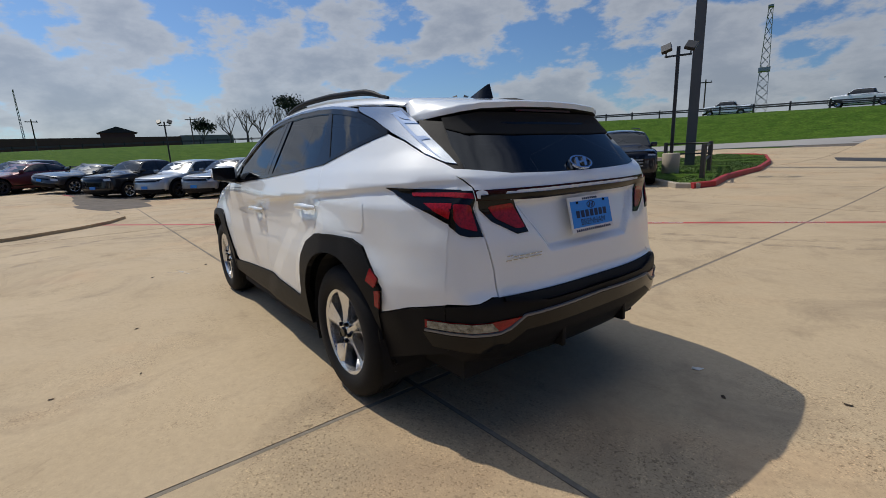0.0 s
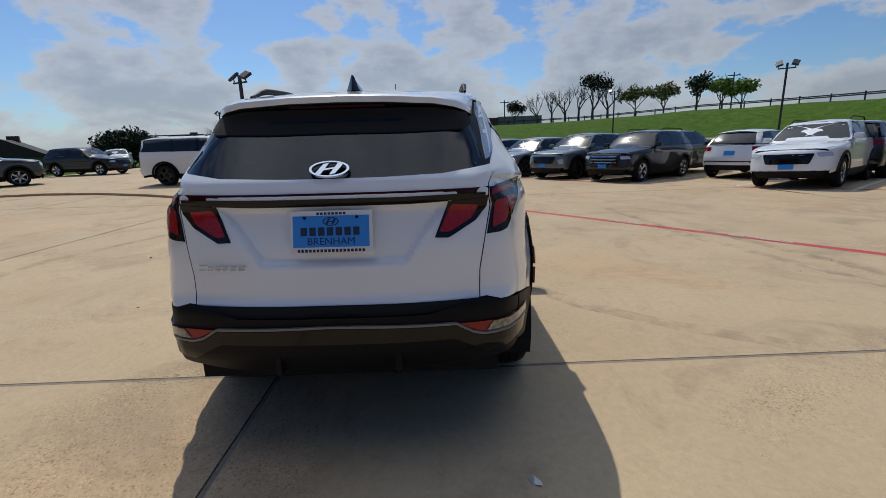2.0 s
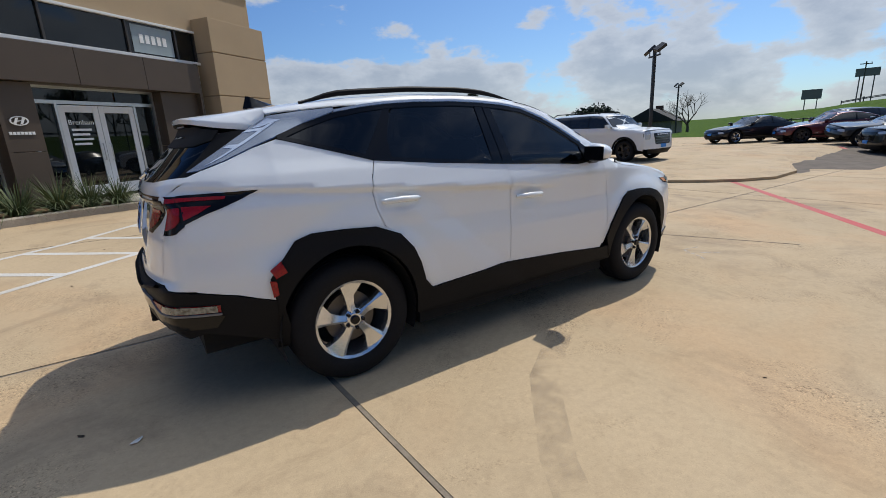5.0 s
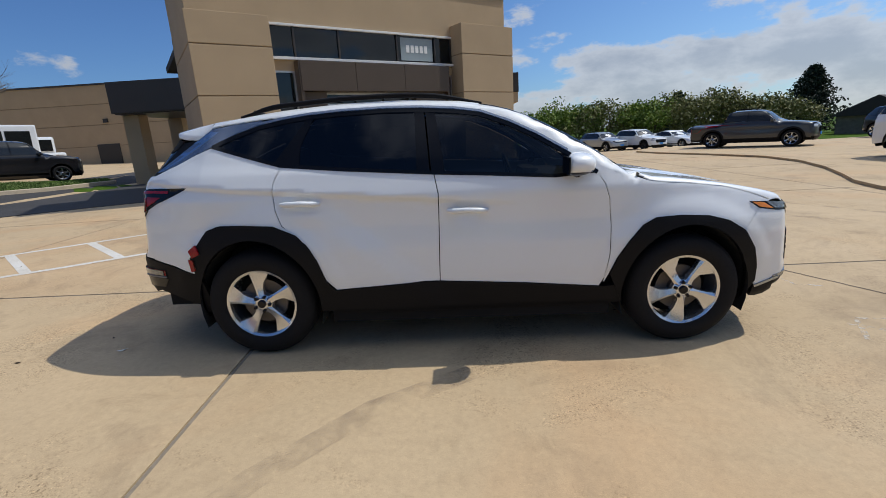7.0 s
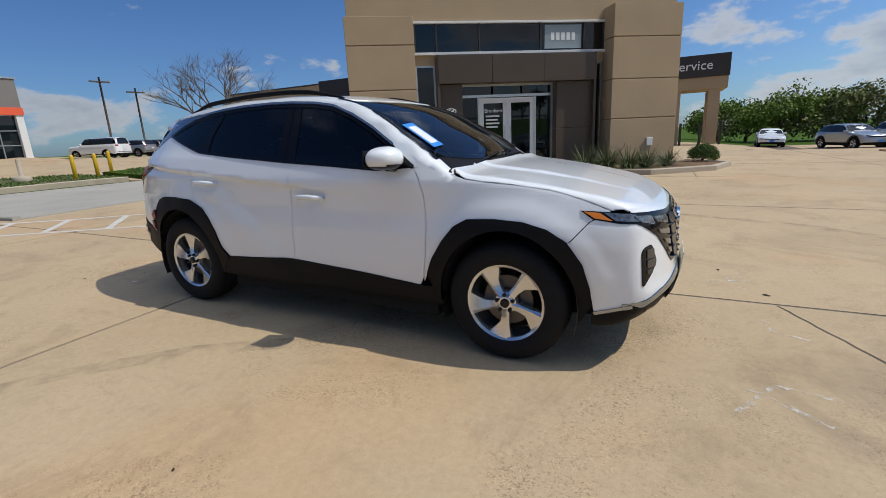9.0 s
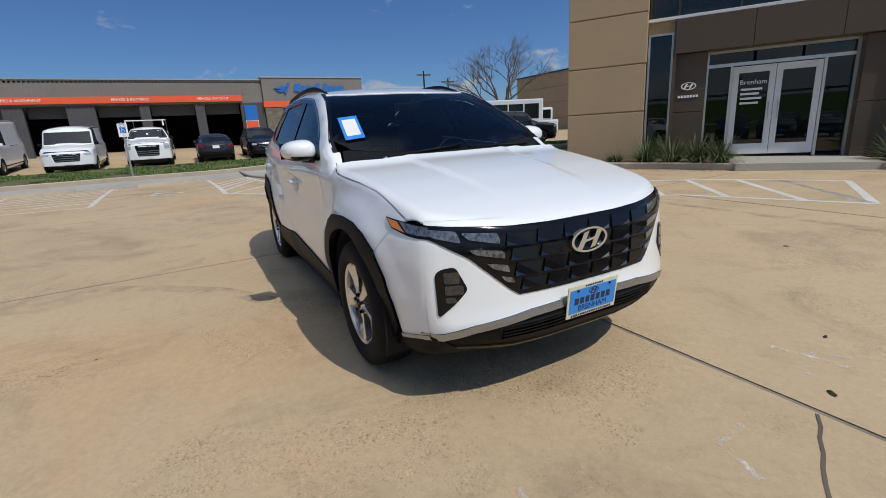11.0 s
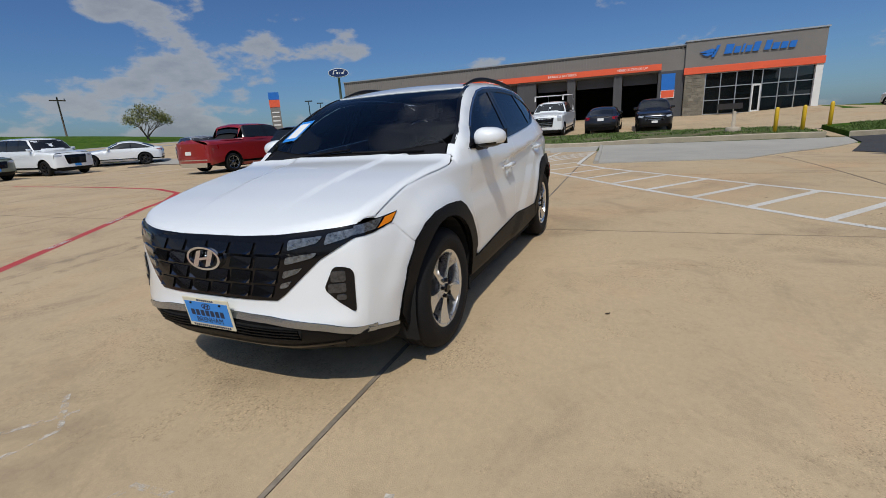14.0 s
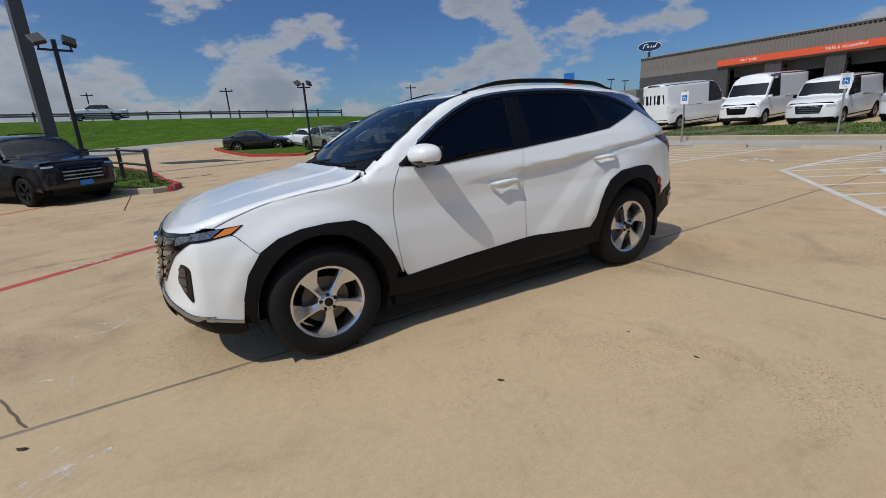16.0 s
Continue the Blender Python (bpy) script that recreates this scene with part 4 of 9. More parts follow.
board = part("poster_board", boxed(0.03, 0.1, 2.75, 3.7, 3.1, 4.3), M["sign_blue"], shop, "blue and orange poster board")
part("poster_panel", boxed(0.1, 0.11, 2.78, 3.67, 2.55, 3.08), M["orange"], board)
part("poster_base", boxed(0.03, 0.1, 2.75, 3.7, 2.5, 3.1), M["sign_white"], board)
part("bench", boxed(0.5, 0.9, 6.6, 8.2, 1.4, 1.8), M["dark_steel"], shop)


# ---- lamps, poles and posts ----
def light_pole(x, y, top, turn, heads=2, base=0.0, name="light_pole"):
    z0 = terrain(x, y)
    t = thing(name, "dark bronze car park lamp pole with floodlights", "lamp pole", pose(x, y, z0, 0, 0, turn), "car park lamp poles")
    h = top - z0
    if base:
        bm = bmesh.new()
        lathe(bm, ((0.29, -0.3), (0.29, base - 0.03), (0.26, base)), 20)
        part("footing", bm, M["kerb"], t, "round concrete footing")
    bm = boxed(-0.055, 0.055, -0.055, 0.055, base, h - 0.1, bevel=0.008)
    part("mast", bm, M["dark_steel"], t)
    bm = boxed(-0.42, 0.42, -0.03, 0.03, h - 0.42, h - 0.36)
    part("cross_arm", bm, M["dark_steel"], t)
    for s in (-1, 1)[:heads]:
        m = pose(0.38 * s, 0, h - 0.12, -38, 18 * s, 0)
        head = part("lamp_head", boxed(-0.17, 0.17, -0.21, 0.21, -0.06, 0.06, m, 0.02), M["dark_steel"], t)
        part("lens", boxed(-0.14, 0.14, -0.17, 0.17, -0.066, -0.058, m), M["lamp_lens"], head)
        bm = bmesh.new()
        tube(bm, [(0.38 * s, 0, h - 0.4), (0.38 * s, 0, h - 0.16)], 0.025, 6)
        part("bracket", bm, M["dark_steel"], t)
    return t


light_pole(16.1, 7.9, 4.35, 60)
light_pole(40, -3.1, 4.4, 80)
light_pole(22.9, -20.0, 4.95, 55)
light_pole(40.2, -16.8, 5.3, 60)
light_pole(46, 23, 5.1, 70)
light_pole(-5.6, -27.6, 4.5, 10)
light_pole(4.7, -14.7, 4.5, 20, base=0.85)
bp = thing("sign_pole", "tall square grey steel sign pole", "pole", pose(6.25, -19.5, terrain(6.25, -19.5), 0, 0, 24))
part("mast", boxed(-0.2, 0.2, -0.2, 0.2, 0, 11, bevel=0.01), M["grey_pole"], bp)
part("sign_edge", boxed(-0.9, 0.9, -0.28, 0.28, 8.4, 11.5, bevel=0.02), M["white_panel"], bp)
rail = thing("pipe_barrier", "black square-post steel barrier in the grass island", "barrier", pose(0, 0, 0))
posts = [(2.95, -13.2), (3.9, -15.9), (5.2, -19.0), (6.7, -18.2)]
for x, y in posts:
    z = terrain(x, y) + 0.13
    part("post", boxed(x - 0.06, x + 0.06, y - 0.06, y + 0.06, z, z + 1.05, bevel=0.01), M["dark_steel"], rail)
for (x0, y0), (x1, y1) in zip(posts, posts[1:]):
    for h in (0.55, 0.98):
        bm = bmesh.new()
        tube(bm, [(x0, y0, terrain(x0, y0) + 0.13 + h), (x1, y1, terrain(x1, y1) + 0.13 + h)], 0.04, 6)
        part("rail", bm, M["dark_steel"], rail)


# ---- car bodies: one smooth solid per car, cut into panels ----
def soft_table(pts, lo, hi, n=600, blur=0.015):
    """A polyline through (at, value) pairs, rounded off a little, as a lookup."""
    xs = np.linspace(lo, hi, n)
    p = np.array(sorted(pts), float)
    v = np.interp(xs, p[:, 0], p[:, 1])
    s = blur / ((hi - lo) / (n - 1))
    k = np.arange(-int(3 * s) - 1, int(3 * s) + 2)
    w = np.exp(-0.5 * (k / max(s, 0.3)) ** 2)
    v = np.convolve(np.pad(v, len(k) // 2, mode="edge"), w / w.sum(), "valid")
    return lambda x: np.interp(x, xs, v)


class CarShape:
    """Solid of a car: x ahead, y left, z up, wheels' middle at x = 0. side: half width by z; nose/tail: x by z; top: z by x on the centre line."""

    def __init__(self, side, top, nose, tail, taper_front, taper_rear, taper_cab, axle, flare=0.03, k=0.05, crown=0.05, hood_crown=0.012, belt=1.2, cowl=1.1,
                 bow_front=0.20, bow_rear=0.16):
        self.side = soft_table(side, 0.0, 3.0, 900, 0.012)
        self.top = soft_table(top, -3.6, 3.6, 1400, 0.05)
        self.nose = soft_table(nose, 0.0, 3.0, 600, 0.02)
        self.tail = soft_table(tail, 0.0, 3.0, 600, 0.015)
        self.tf, self.tr, self.tc = (soft_table(t, -3.6, 3.6, 900, 0.06) for t in (taper_front, taper_rear, taper_cab))
        self.axle, self.flare, self.k, self.crown, self.hood_crown, self.belt, self.cowl = axle, flare, k, crown, hood_crown, belt, cowl
        self.bf, self.br = bow_front, bow_rear
        self.sculpt, self.dent, self.dome = None, None, None

    def smax(self, a, b, k):
        h = np.clip(0.5 + 0.5 * (a - b) / k, 0, 1)
        return b + (a - b) * h + k * h * (1 - h)

    def f(self, x, y, z):
        y = np.abs(y)
        w = self.side(z) - self.tf(x) - self.tr(x) - self.tc(x) * np.clip((z - self.belt + 0.15) / 0.4, 0, 1)
        for a in self.axle:
            w = w + self.flare * np.exp(-((x - a) / 0.42) ** 2 - ((z - 0.74) / 0.2) ** 2)
        if self.sculpt is not None:
            w = w + self.sculpt(x, z)
        side = (y - w) * 0.9
        cr = np.where(x > self.cowl, self.hood_crown, self.crown)
        top = (z - self.top(x) + cr * (y / 0.6) ** 2) * 0.9
        if self.dome is not None:
            top = top - self.dome(x, y)
        front = x - self.nose(z) + self.bf * (np.clip(y - 0.1, 0, 2) / 0.7) ** 2.4
        rear = self.tail(z) - x + self.br * (np.clip(y - 0.1, 0, 2) / 0.7) ** 2.4
        if self.dent is not None:
            rear = rear + self.dent(y, z)
        r = self.smax(side, top, self.k)
        r = self.smax(r, front, self.k)
        return self.smax(r, rear, self.k)

    def ray(self, axis, sign, p, q):
        """The outermost point of the solid along an axis: (p, q) are the other two coordinates."""
        lo, hi = np.zeros_like(p), np.full_like(p, 3.4)
        if axis == 1:
            fn = lambda d: self.f(p, d, q)
        elif axis == 2:
            fn = lambda d: self.f(p, q, d)
            lo = np.full_like(p, 0.6)
        else:
            fn = lambda d: self.f(sign * d, p, q)
        for _ in range(36):
            mid = (lo + hi) / 2
            inn = fn(mid) < 0
            lo, hi = np.where(inn, mid, lo), np.where(inn, hi, mid)
        return lo

    def normal(self, P):
        e = 0.004
        x, y, z = P.T
        g = np.stack([self.f(x + e, y, z) - self.f(x - e, y, z), self.f(x, y + e, z) - self.f(x, y - e, z), self.f(x, y, z + e) - self.f(x, y, z - e)], 1)
        return g / np.maximum(np.linalg.norm(g, axis=1, keepdims=True), 1e-9)

    def at(self, view, a, b):
        """Surface point by view: side (x, z), top (x, y), front or rear (y, z)."""
        a, b = np.atleast_1d(np.asarray(a, float)), np.atleast_1d(np.asarray(b, float))
        if view == "side":
            return np.stack([a, self.ray(1, 1, a, b), b], 1)
        if view == "top":
            return np.stack([a, b, self.ray(2, 1, a, b)], 1)
        s = 1 if view == "front" else -1
        return np.stack([s * self.ray(0, s, a, b), a, b], 1)


def rounded(pts, r=0.03, n=4):
    """Rounds the corners of an outline."""
    out = []
    for i, p in enumerate(pts):
        a, b = Vector(pts[i - 1]), Vector(pts[(i + 1) % len(pts)])
        p = Vector(p)
        da, db = a - p, b - p
        ra, rb = min(r, da.length * 0.45), min(r, db.length * 0.45)
        s, e = p + da.normalized() * ra, p + db.normalized() * rb
        for k in range(n + 1):
            t = k / n
            out.append(tuple(s * (1 - t) ** 2 + p * 2 * t * (1 - t) + e * t * t))
    return out


def panel(shape, view, outline, lift=0.0, lip=0.012, res=0.05, flip=False, cuts=()):
    """A panel: an outline in one view, laid on the solid, lifted off it and with a folded-back rim. Returns mesh data with the solid's own normals."""
    bm = bmesh.new()
    pts = [outline[0]]
    for p in outline[1:]:
        if math.dist(p, pts[-1]) > 0.0015:
            pts.append(p)
    if math.dist(pts[0], pts[-1]) < 0.0015:
        pts.pop()
    bm.faces.new([bm.verts.new((p[0], p[1], 0)) for p in pts])
    for axis in (0, 1):
        vals = [p[axis] for p in pts]
        lo, hi = min(vals), max(vals)
        n = max(1, round((hi - lo) / res))
        for k in range(1, n):
            co, no = [0, 0, 0], [0, 0, 0]
            co[axis], no[axis] = lo + (hi - lo) * k / n + 1e-5, 1
            bmesh.ops.bisect_plane(bm, geom=bm.verts[:] + bm.edges[:] + bm.faces[:], plane_co=co, plane_no=no)
    for (ax, ay), (bx, by) in cuts:
        bmesh.ops.bisect_plane(bm, geom=bm.verts[:] + bm.edges[:] + bm.faces[:], plane_co=(ax, ay, 0), plane_no=(ay - by, bx - ax, 0))
    bmesh.ops.triangulate(bm, faces=[f for f in bm.faces if len(f.verts) > 4])
    bm.verts.ensure_lookup_table()
    ab = np.array([(v.co.x, v.co.y) for v in bm.verts])
    P = shape.at(view, ab[:, 0], ab[:, 1])
    N = shape.normal(P)
    if flip:
        P, N = P * (1, -1, 1), N * (1, -1, 1)
    Q = P + N * lift
    for v, q in zip(bm.verts, Q):
        v.co = q
    axis = {"side": Vector((0, -1 if flip else 1, 0)), "top": Vector((0, 0, 1)), "front": Vector((1, 0, 0)), "rear": Vector((-1, 0, 0))}[view]
    tot = Vector()
    for f in bm.faces:
        f.normal_update()
        tot += f.normal * f.calc_area()
    if tot.dot(axis) < 0:
        bmesh.ops.reverse_faces(bm, faces=bm.faces)
    normals = {v: Vector(n) for v, n in zip(bm.verts, N)}
    if lip:
        rim = [e for e in bm.edges if len(e.link_faces) == 1]
        made = bmesh.ops.extrude_edge_only(bm, edges=rim)["geom"]
        pos = {}
        for e in rim:
            for v in e.verts:
                pos[v.co.to_tuple(5)] = v
        for v in made:
            if isinstance(v, bmesh.types.BMVert):
                o = pos.get(v.co.to_tuple(5))
                n = normals[o] if o in normals else axis
                v.co = v.co - n * lip
                normals[v] = n
    for f in bm.faces:
        f.smooth = True
    bm.verts.index_update()
    normals = [normals[v] for v in bm.verts]
    return bm, normals


def panel_part(name, shape, view, outline, mat, parent, lift=0.0, lip=0.012, res=0.05, flip=False, label="", cuts=()):
    bm, normals = panel(shape, view, outline, lift, lip, res, flip, cuts)
    me = bpy.data.meshes.new(name)
    bm.to_mesh(me)
    bm.free()
    me.normals_split_custom_set_from_vertices([tuple(n) for n in normals])
    me.materials.append(mat)
    ob = new(name, me)
    ob.parent = parent
    if label:
        tagged(ob, label)
    return ob


def inset_poly(pts, d):
    """Pulls an outline in by d."""
    n = len(pts)
    area = sum(pts[i - 1][0] * pts[i][1] - pts[i][0] * pts[i - 1][1] for i in range(n))
    s = 1 if area > 0 else -1
    out = []
    for i, p in enumerate(pts):
        a, b = Vector(pts[i - 1]), Vector(pts[(i + 1) % n])
        p = Vector(p)
        e1, e2 = (p - a), (b - p)
        if e1.length < 1e-6 or e2.length < 1e-6:
            out.append(tuple(p))
            continue
        n1, n2 = Vector((-e1.y, e1.x)).normalized() * s, Vector((-e2.y, e2.x)).normalized() * s
        m = n1 + n2
        k = d / max(0.35, (1 + n1.dot(n2)) / 2) / 2
        out.append(tuple(p + m * k))
    return out


def band_line(line, width):
    """An outline of a strip of the given width along a line."""
    up, dn = [], []
    for i, p in enumerate(line):
        a, b = Vector(line[max(i - 1, 0)]), Vector(line[min(i + 1, len(line) - 1)])
        d = (b - a).normalized()
        n = Vector((-d.y, d.x)) * width / 2
        up.append(tuple(Vector(p) + n)), dn.append(tuple(Vector(p) - n))
    return up + dn[::-1]


def arc_line(cx, cz, rx, rz, a0, a1, n):
    return [(cx + rx * math.cos(radians(a0 + (a1 - a0) * k / n)), cz + rz * math.sin(radians(a0 + (a1 - a0) * k / n))) for k in range(n + 1)]


# car paints and parts
def paint(name, base, metal=0.0, rough=0.35):
    return material(name, base, rough, metal, coat=1.0, spec=0.5 if max(base) > 0.1 else 0.1, clearcoat_rough=0.015, fine=0.02, fscale=300.0)


M["car_white"] = paint("white_car_paint", (0.80, 0.835, 0.85))
M["car_black"] = paint("black_car_paint", (0.012, 0.012, 0.014))
M["car_grey"] = paint("grey_metallic_paint", (0.22, 0.23, 0.24), 0.6)
M["car_dark_grey"] = paint("dark_grey_metallic_paint", (0.055, 0.058, 0.062), 0.5)
M["car_silver"] = paint("silver_metallic_paint", (0.42, 0.44, 0.45), 0.7)
M["car_sage"] = paint("sage_green_paint", (0.20, 0.23, 0.17), 0.2)
M["car_green_grey"] = paint("grey_green_paint", (0.13, 0.15, 0.14), 0.4)
M["car_maroon"] = paint("maroon_paint", (0.11, 0.012, 0.015), 0.3)
M["car_red"] = paint("red_car_paint", (0.28, 0.012, 0.014), 0.1)
M["plastic"] = material("black_cladding_plastic", (0.009, 0.009, 0.010), 0.5, fine=0.15, fscale=120.0, bump=0.0003, bscale=900.0, spec=0.13)
M["gloss_black"] = material("gloss_black_trim", (0.005, 0.005, 0.006), 0.10, spec=0.30)
M["chrome"] = material("chrome", (0.72, 0.77, 0.84), 0.16, 1.0)
M["satin"] = material("satin_chrome_trim", (0.38, 0.41, 0.45), 0.26, 0.95)
M["dull_trim"] = material("dull_grey_trim", (0.20, 0.20, 0.21), 0.45, 0.5)
M["alloy"] = material("machined_silver_alloy", (0.70, 0.71, 0.725), 0.20, 0.9, fine=0.06, fscale=60.0)
M["alloy_dark"] = material("dark_alloy", (0.035, 0.035, 0.038), 0.4, 0.5)
M["tyre"] = material("tyre_rubber", (0.010, 0.010, 0.011), 0.75, fine=0.25, fscale=60.0, bump=0.0006, bscale=300.0, spec=0.25)
M["brake"] = material("brake_disc_steel", (0.13, 0.115, 0.10), 0.45, 0.7, var=0.2, scale=20.0)
M["well"] = material("well_and_shade_black", (0.006, 0.006, 0.006), 0.95)
M["seat"] = material("dark_cloth_seat", (0.03, 0.03, 0.032), 0.9, fine=0.2, fscale=200.0)
M["dash"] = material("dark_dashboard", (0.02, 0.02, 0.021), 0.7)
M["red_lens"] = material("red_lamp_lens", (0.40, 0.004, 0.010), 0.22, coat=0.3, fine=0.6, fscale=110.0, bump=0.0006, bscale=130.0, spec=0.3)
M["dark_red_lens"] = material("smoked_red_lens", (0.030, 0.001, 0.002), 0.12, spec=0.2)
M["amber"] = material("amber_lens", (0.75, 0.22, 0.01), 0.15, coat=0.6)
M["clear_lens"] = material("clear_lamp_lens", (0.26, 0.28, 0.29), 0.12, 0.6, coat=1.0, fine=0.8, fscale=55.0, bump=0.003, bscale=60.0)
M["smoked_lens"] = material("smoked_lamp_lens", (0.06, 0.062, 0.066), 0.10, 0.3, coat=0.6, fine=0.6, fscale=60.0)
M["plate_blue"] = material("blue_plate", (0.03, 0.25, 0.72), 0.4, var=0.06, scale=10.0)
M["plate_ink"] = material("dark_blue_ink", (0.01, 0.02, 0.06), 0.5)
M["tint"] = glass("tinted_side_glass", (0.16, 0.17, 0.17))
M["privacy"] = glass("dark_privacy_glass", (0.035, 0.036, 0.037))
M["windscreen"] = glass("windscreen_glass", (0.62, 0.66, 0.65))


# ---- wheels ----
def ring_pts(r, n, ph=0.0):
    return [(r * math.cos(2 * math.pi * k / n + ph), r * math.sin(2 * math.pi * k / n + ph)) for k in range(n)]


def wheel_parts(R=0.365, rim=0.232, width=0.235, spokes=5, style="star", rim_mat="alloy", seg=48, tread=True):
    """Meshes of one wheel with its axle along y and its face towards +y, outer face at y = 0."""
    parts = []
    W = width
    prof = [(rim + 0.004, -W + 0.01), (rim + 0.02, -W), (R - 0.05, -W - 0.002), (R - 0.016, -W + 0.02), (R, -W + 0.05), (R, -W + 0.075), (R - 0.007, -W + 0.079), (R - 0.007, -W + 0.087), (R, -W + 0.091), (R, -0.122), (R - 0.007, -0.118), (R - 0.007, -0.110), (R, -0.106), (R, -0.076), (R - 0.007, -0.072), (R - 0.007, -0.064), (R, -0.060), (R - 0.002, -0.045), (R - 0.016, -0.018), (R - 0.045, 0.002),
            (rim + 0.045, 0.004), (rim + 0.018, -0.004), (rim + 0.002, -0.016)]
    bm = bmesh.new()
    rings = [[bm.verts.new((x * r, y, z * r)) for x, z in ring_pts(1, seg)] for r, y in prof]
    for a, b in zip(rings, rings[1:]):
        for k in range(seg):
            bm.faces.new((a[k], b[k], b[(k + 1) % seg], a[(k + 1) % seg])).smooth = True
    bmesh.ops.recalc_face_normals(bm, faces=bm.faces)
    parts.append(("tyre", bm, M["tyre"], 35))
    bm = bmesh.new()
    prof = [(rim - 0.012, -W + 0.02), (rim - 0.018, -0.05), (rim - 0.012, -0.02), (rim + 0.004, -0.012), (rim + 0.006, -0.020), (rim - 0.002, -W + 0.02)]
    rings = [[bm.verts.new((x * r, y, z * r)) for x, z in ring_pts(1, seg)] for r, y in prof]
    for a, b in zip(rings, rings[1:] + rings[:1]):
        for k in range(seg):
            bm.faces.new((a[k], b[k], b[(k + 1) % seg], a[(k + 1) % seg])).smooth = True
    bmesh.ops.recalc_face_normals(bm, faces=bm.faces)
    parts.append(("rim", bm, M[rim_mat], 35))
    # spokes: tapered blades, slightly dished and swept
    bm = bmesh.new()
    for s in range(spokes):
        a0 = 2 * math.pi * s / spokes
        arms = (-1, 1) if style in ("star", "split") else (0,)
        for arm in arms:
            r0, r1 = 0.035, rim - 0.006
            w0, w1 = (0.044, 0.062) if style != "fan" else (0.05, 0.10)
            sw = (0.10 if arm < 0 else 0.34) if style == "star" else 0.16 * arm
            top, bot = [], []
            for k in range(6):
                t = k / 5
                r = r0 + (r1 - r0) * t
                c = a0 + sw * t + (0.0 if style != "star" else 0.12 * arm * (1 - t))
                hw = (w0 + (w1 - w0) * t) / 2 / (1.0 if arm == 0 else 1.25)
                y = -0.022 - 0.016 * math.sin(math.pi * min(t * 1.1, 1)) + (0.006 if arm > 0 else 0)
                ux, uz = math.cos(c), math.sin(c)
                for lst, dy in ((top, 0), (bot, -0.03)):
                    lst.append((bm.verts.new((ux * r - uz * hw, y + dy, uz * r + ux * hw)), bm.verts.new((ux * r + uz * hw, y + dy - (0.01 if arm > 0 and dy == 0 else 0), uz * r - ux * hw))))
            for k in range(5):
                for lst in (top, bot):
                    bm.faces.new((lst[k][0], lst[k][1], lst[k + 1][1], lst[k + 1][0]))
                for e in (0, 1):
                    bm.faces.new((top[k][e], top[k + 1][e], bot[k + 1][e], bot[k][e]))
            bm.faces.new((top[5][0], top[5][1], bot[5][1], bot[5][0])), bm.faces.new((top[0][0], top[0][1], bot[0][1], bot[0][0]))
    if style == "pinwheel":
        bm.free()
        bm = bmesh.new()
        for s in range(5):
            a0 = 2 * math.pi * s / 5
            r1 = rim - 0.004

            def at(r, off, y, arc=False):
                if arc:
                    a = a0 + off / r1
                    return bm.verts.new((math.cos(a) * r, y, math.sin(a) * r))
                return bm.verts.new((math.cos(a0) * r - math.sin(a0) * off, y, math.sin(a0) * r + math.cos(a0) * off))

            edge = [(0.045, -0.022), (0.09, -0.018), (0.15, -0.018), (r1, -0.026)]
            ridge = [(0.045, -0.004), (0.09, -0.006), (0.15, -0.006), (r1, -0.004)]
            inner = [(0.045, 0.028), (0.085, 0.028), (0.132, 0.042), (0.186, 0.098)]
            lv = [at(r, o, -0.030) for r, o in edge]
            rv = [at(r, o, -0.016 - 0.012 * math.sin(math.pi * min(1, k / 3))) for k, (r, o) in enumerate(ridge)]
            iv = [at(r, o, (-0.026, -0.036, -0.044, -0.030)[k]) for k, (r, o) in enumerate(inner)]
            rim_a, rim_b = at(r1, 0.066, -0.019, True), at(r1, 0.126, -0.020, True)
            for k in range(3):
                bm.faces.new((lv[k], rv[k], rv[k + 1], lv[k + 1]))
            for k in range(2):
                bm.faces.new((rv[k], iv[k], iv[k + 1], rv[k + 1]))
            bm.faces.new((rv[2], iv[2], rim_a, rv[3])), bm.faces.new((iv[2], iv[3], rim_a)), bm.faces.new((iv[3], rim_b, rim_a))
            loop = [lv[3], lv[2], lv[1], lv[0], rv[0], iv[0], iv[1], iv[2], iv[3], rim_b]
            deep = [bm.verts.new((v.co.x * 0.985, v.co.y - 0.042, v.co.z * 0.985)) for v in loop]
            for k in range(len(loop) - 1):
                bm.faces.new((loop[k], loop[k + 1], deep[k + 1], deep[k]))
    lathe(bm, ((0.064, -0.06), (0.064, -0.030), (0.052, -0.024), (0.036, -0.016)), 24, Matrix.Rotation(radians(-90), 4, "X"))
    bmesh.ops.recalc_face_normals(bm, faces=bm.faces)
    parts.append(("spokes", bm, M[rim_mat], 25))
    bm = bmesh.new()
    m = Matrix.Rotation(radians(-90), 4, "X")
    lathe(bm, ((0.027, -0.02), (0.027, -0.008), (0.022, -0.004)), 20, m)
    for x, z in ring_pts(0.05, 5, 0.62 if style == "pinwheel" else 0.3):
        lathe(bm, ((0.0115, -0.03), (0.0115, -0.008), (0.007, -0.005)), 6, Matrix.Translation((x, 0, z)) @ m)
    parts.append(("hub_cap", bm, M["gloss_black"], 35))
    bm = bmesh.new()
    lathe(bm, ((0.15, -0.11), (0.15, -0.085), (0.075, -0.085), (0.07, -0.06)), 28, m)
    parts.append(("brake_disc", bm, M["brake"], 35))
    bm = bmesh.new()
    lathe(bm, ((rim - 0.02, -W + 0.04), (rim - 0.02, -W + 0.05)), 24, m)
    parts.append(("wheel_back", bm, M["well"], None))
    out = []
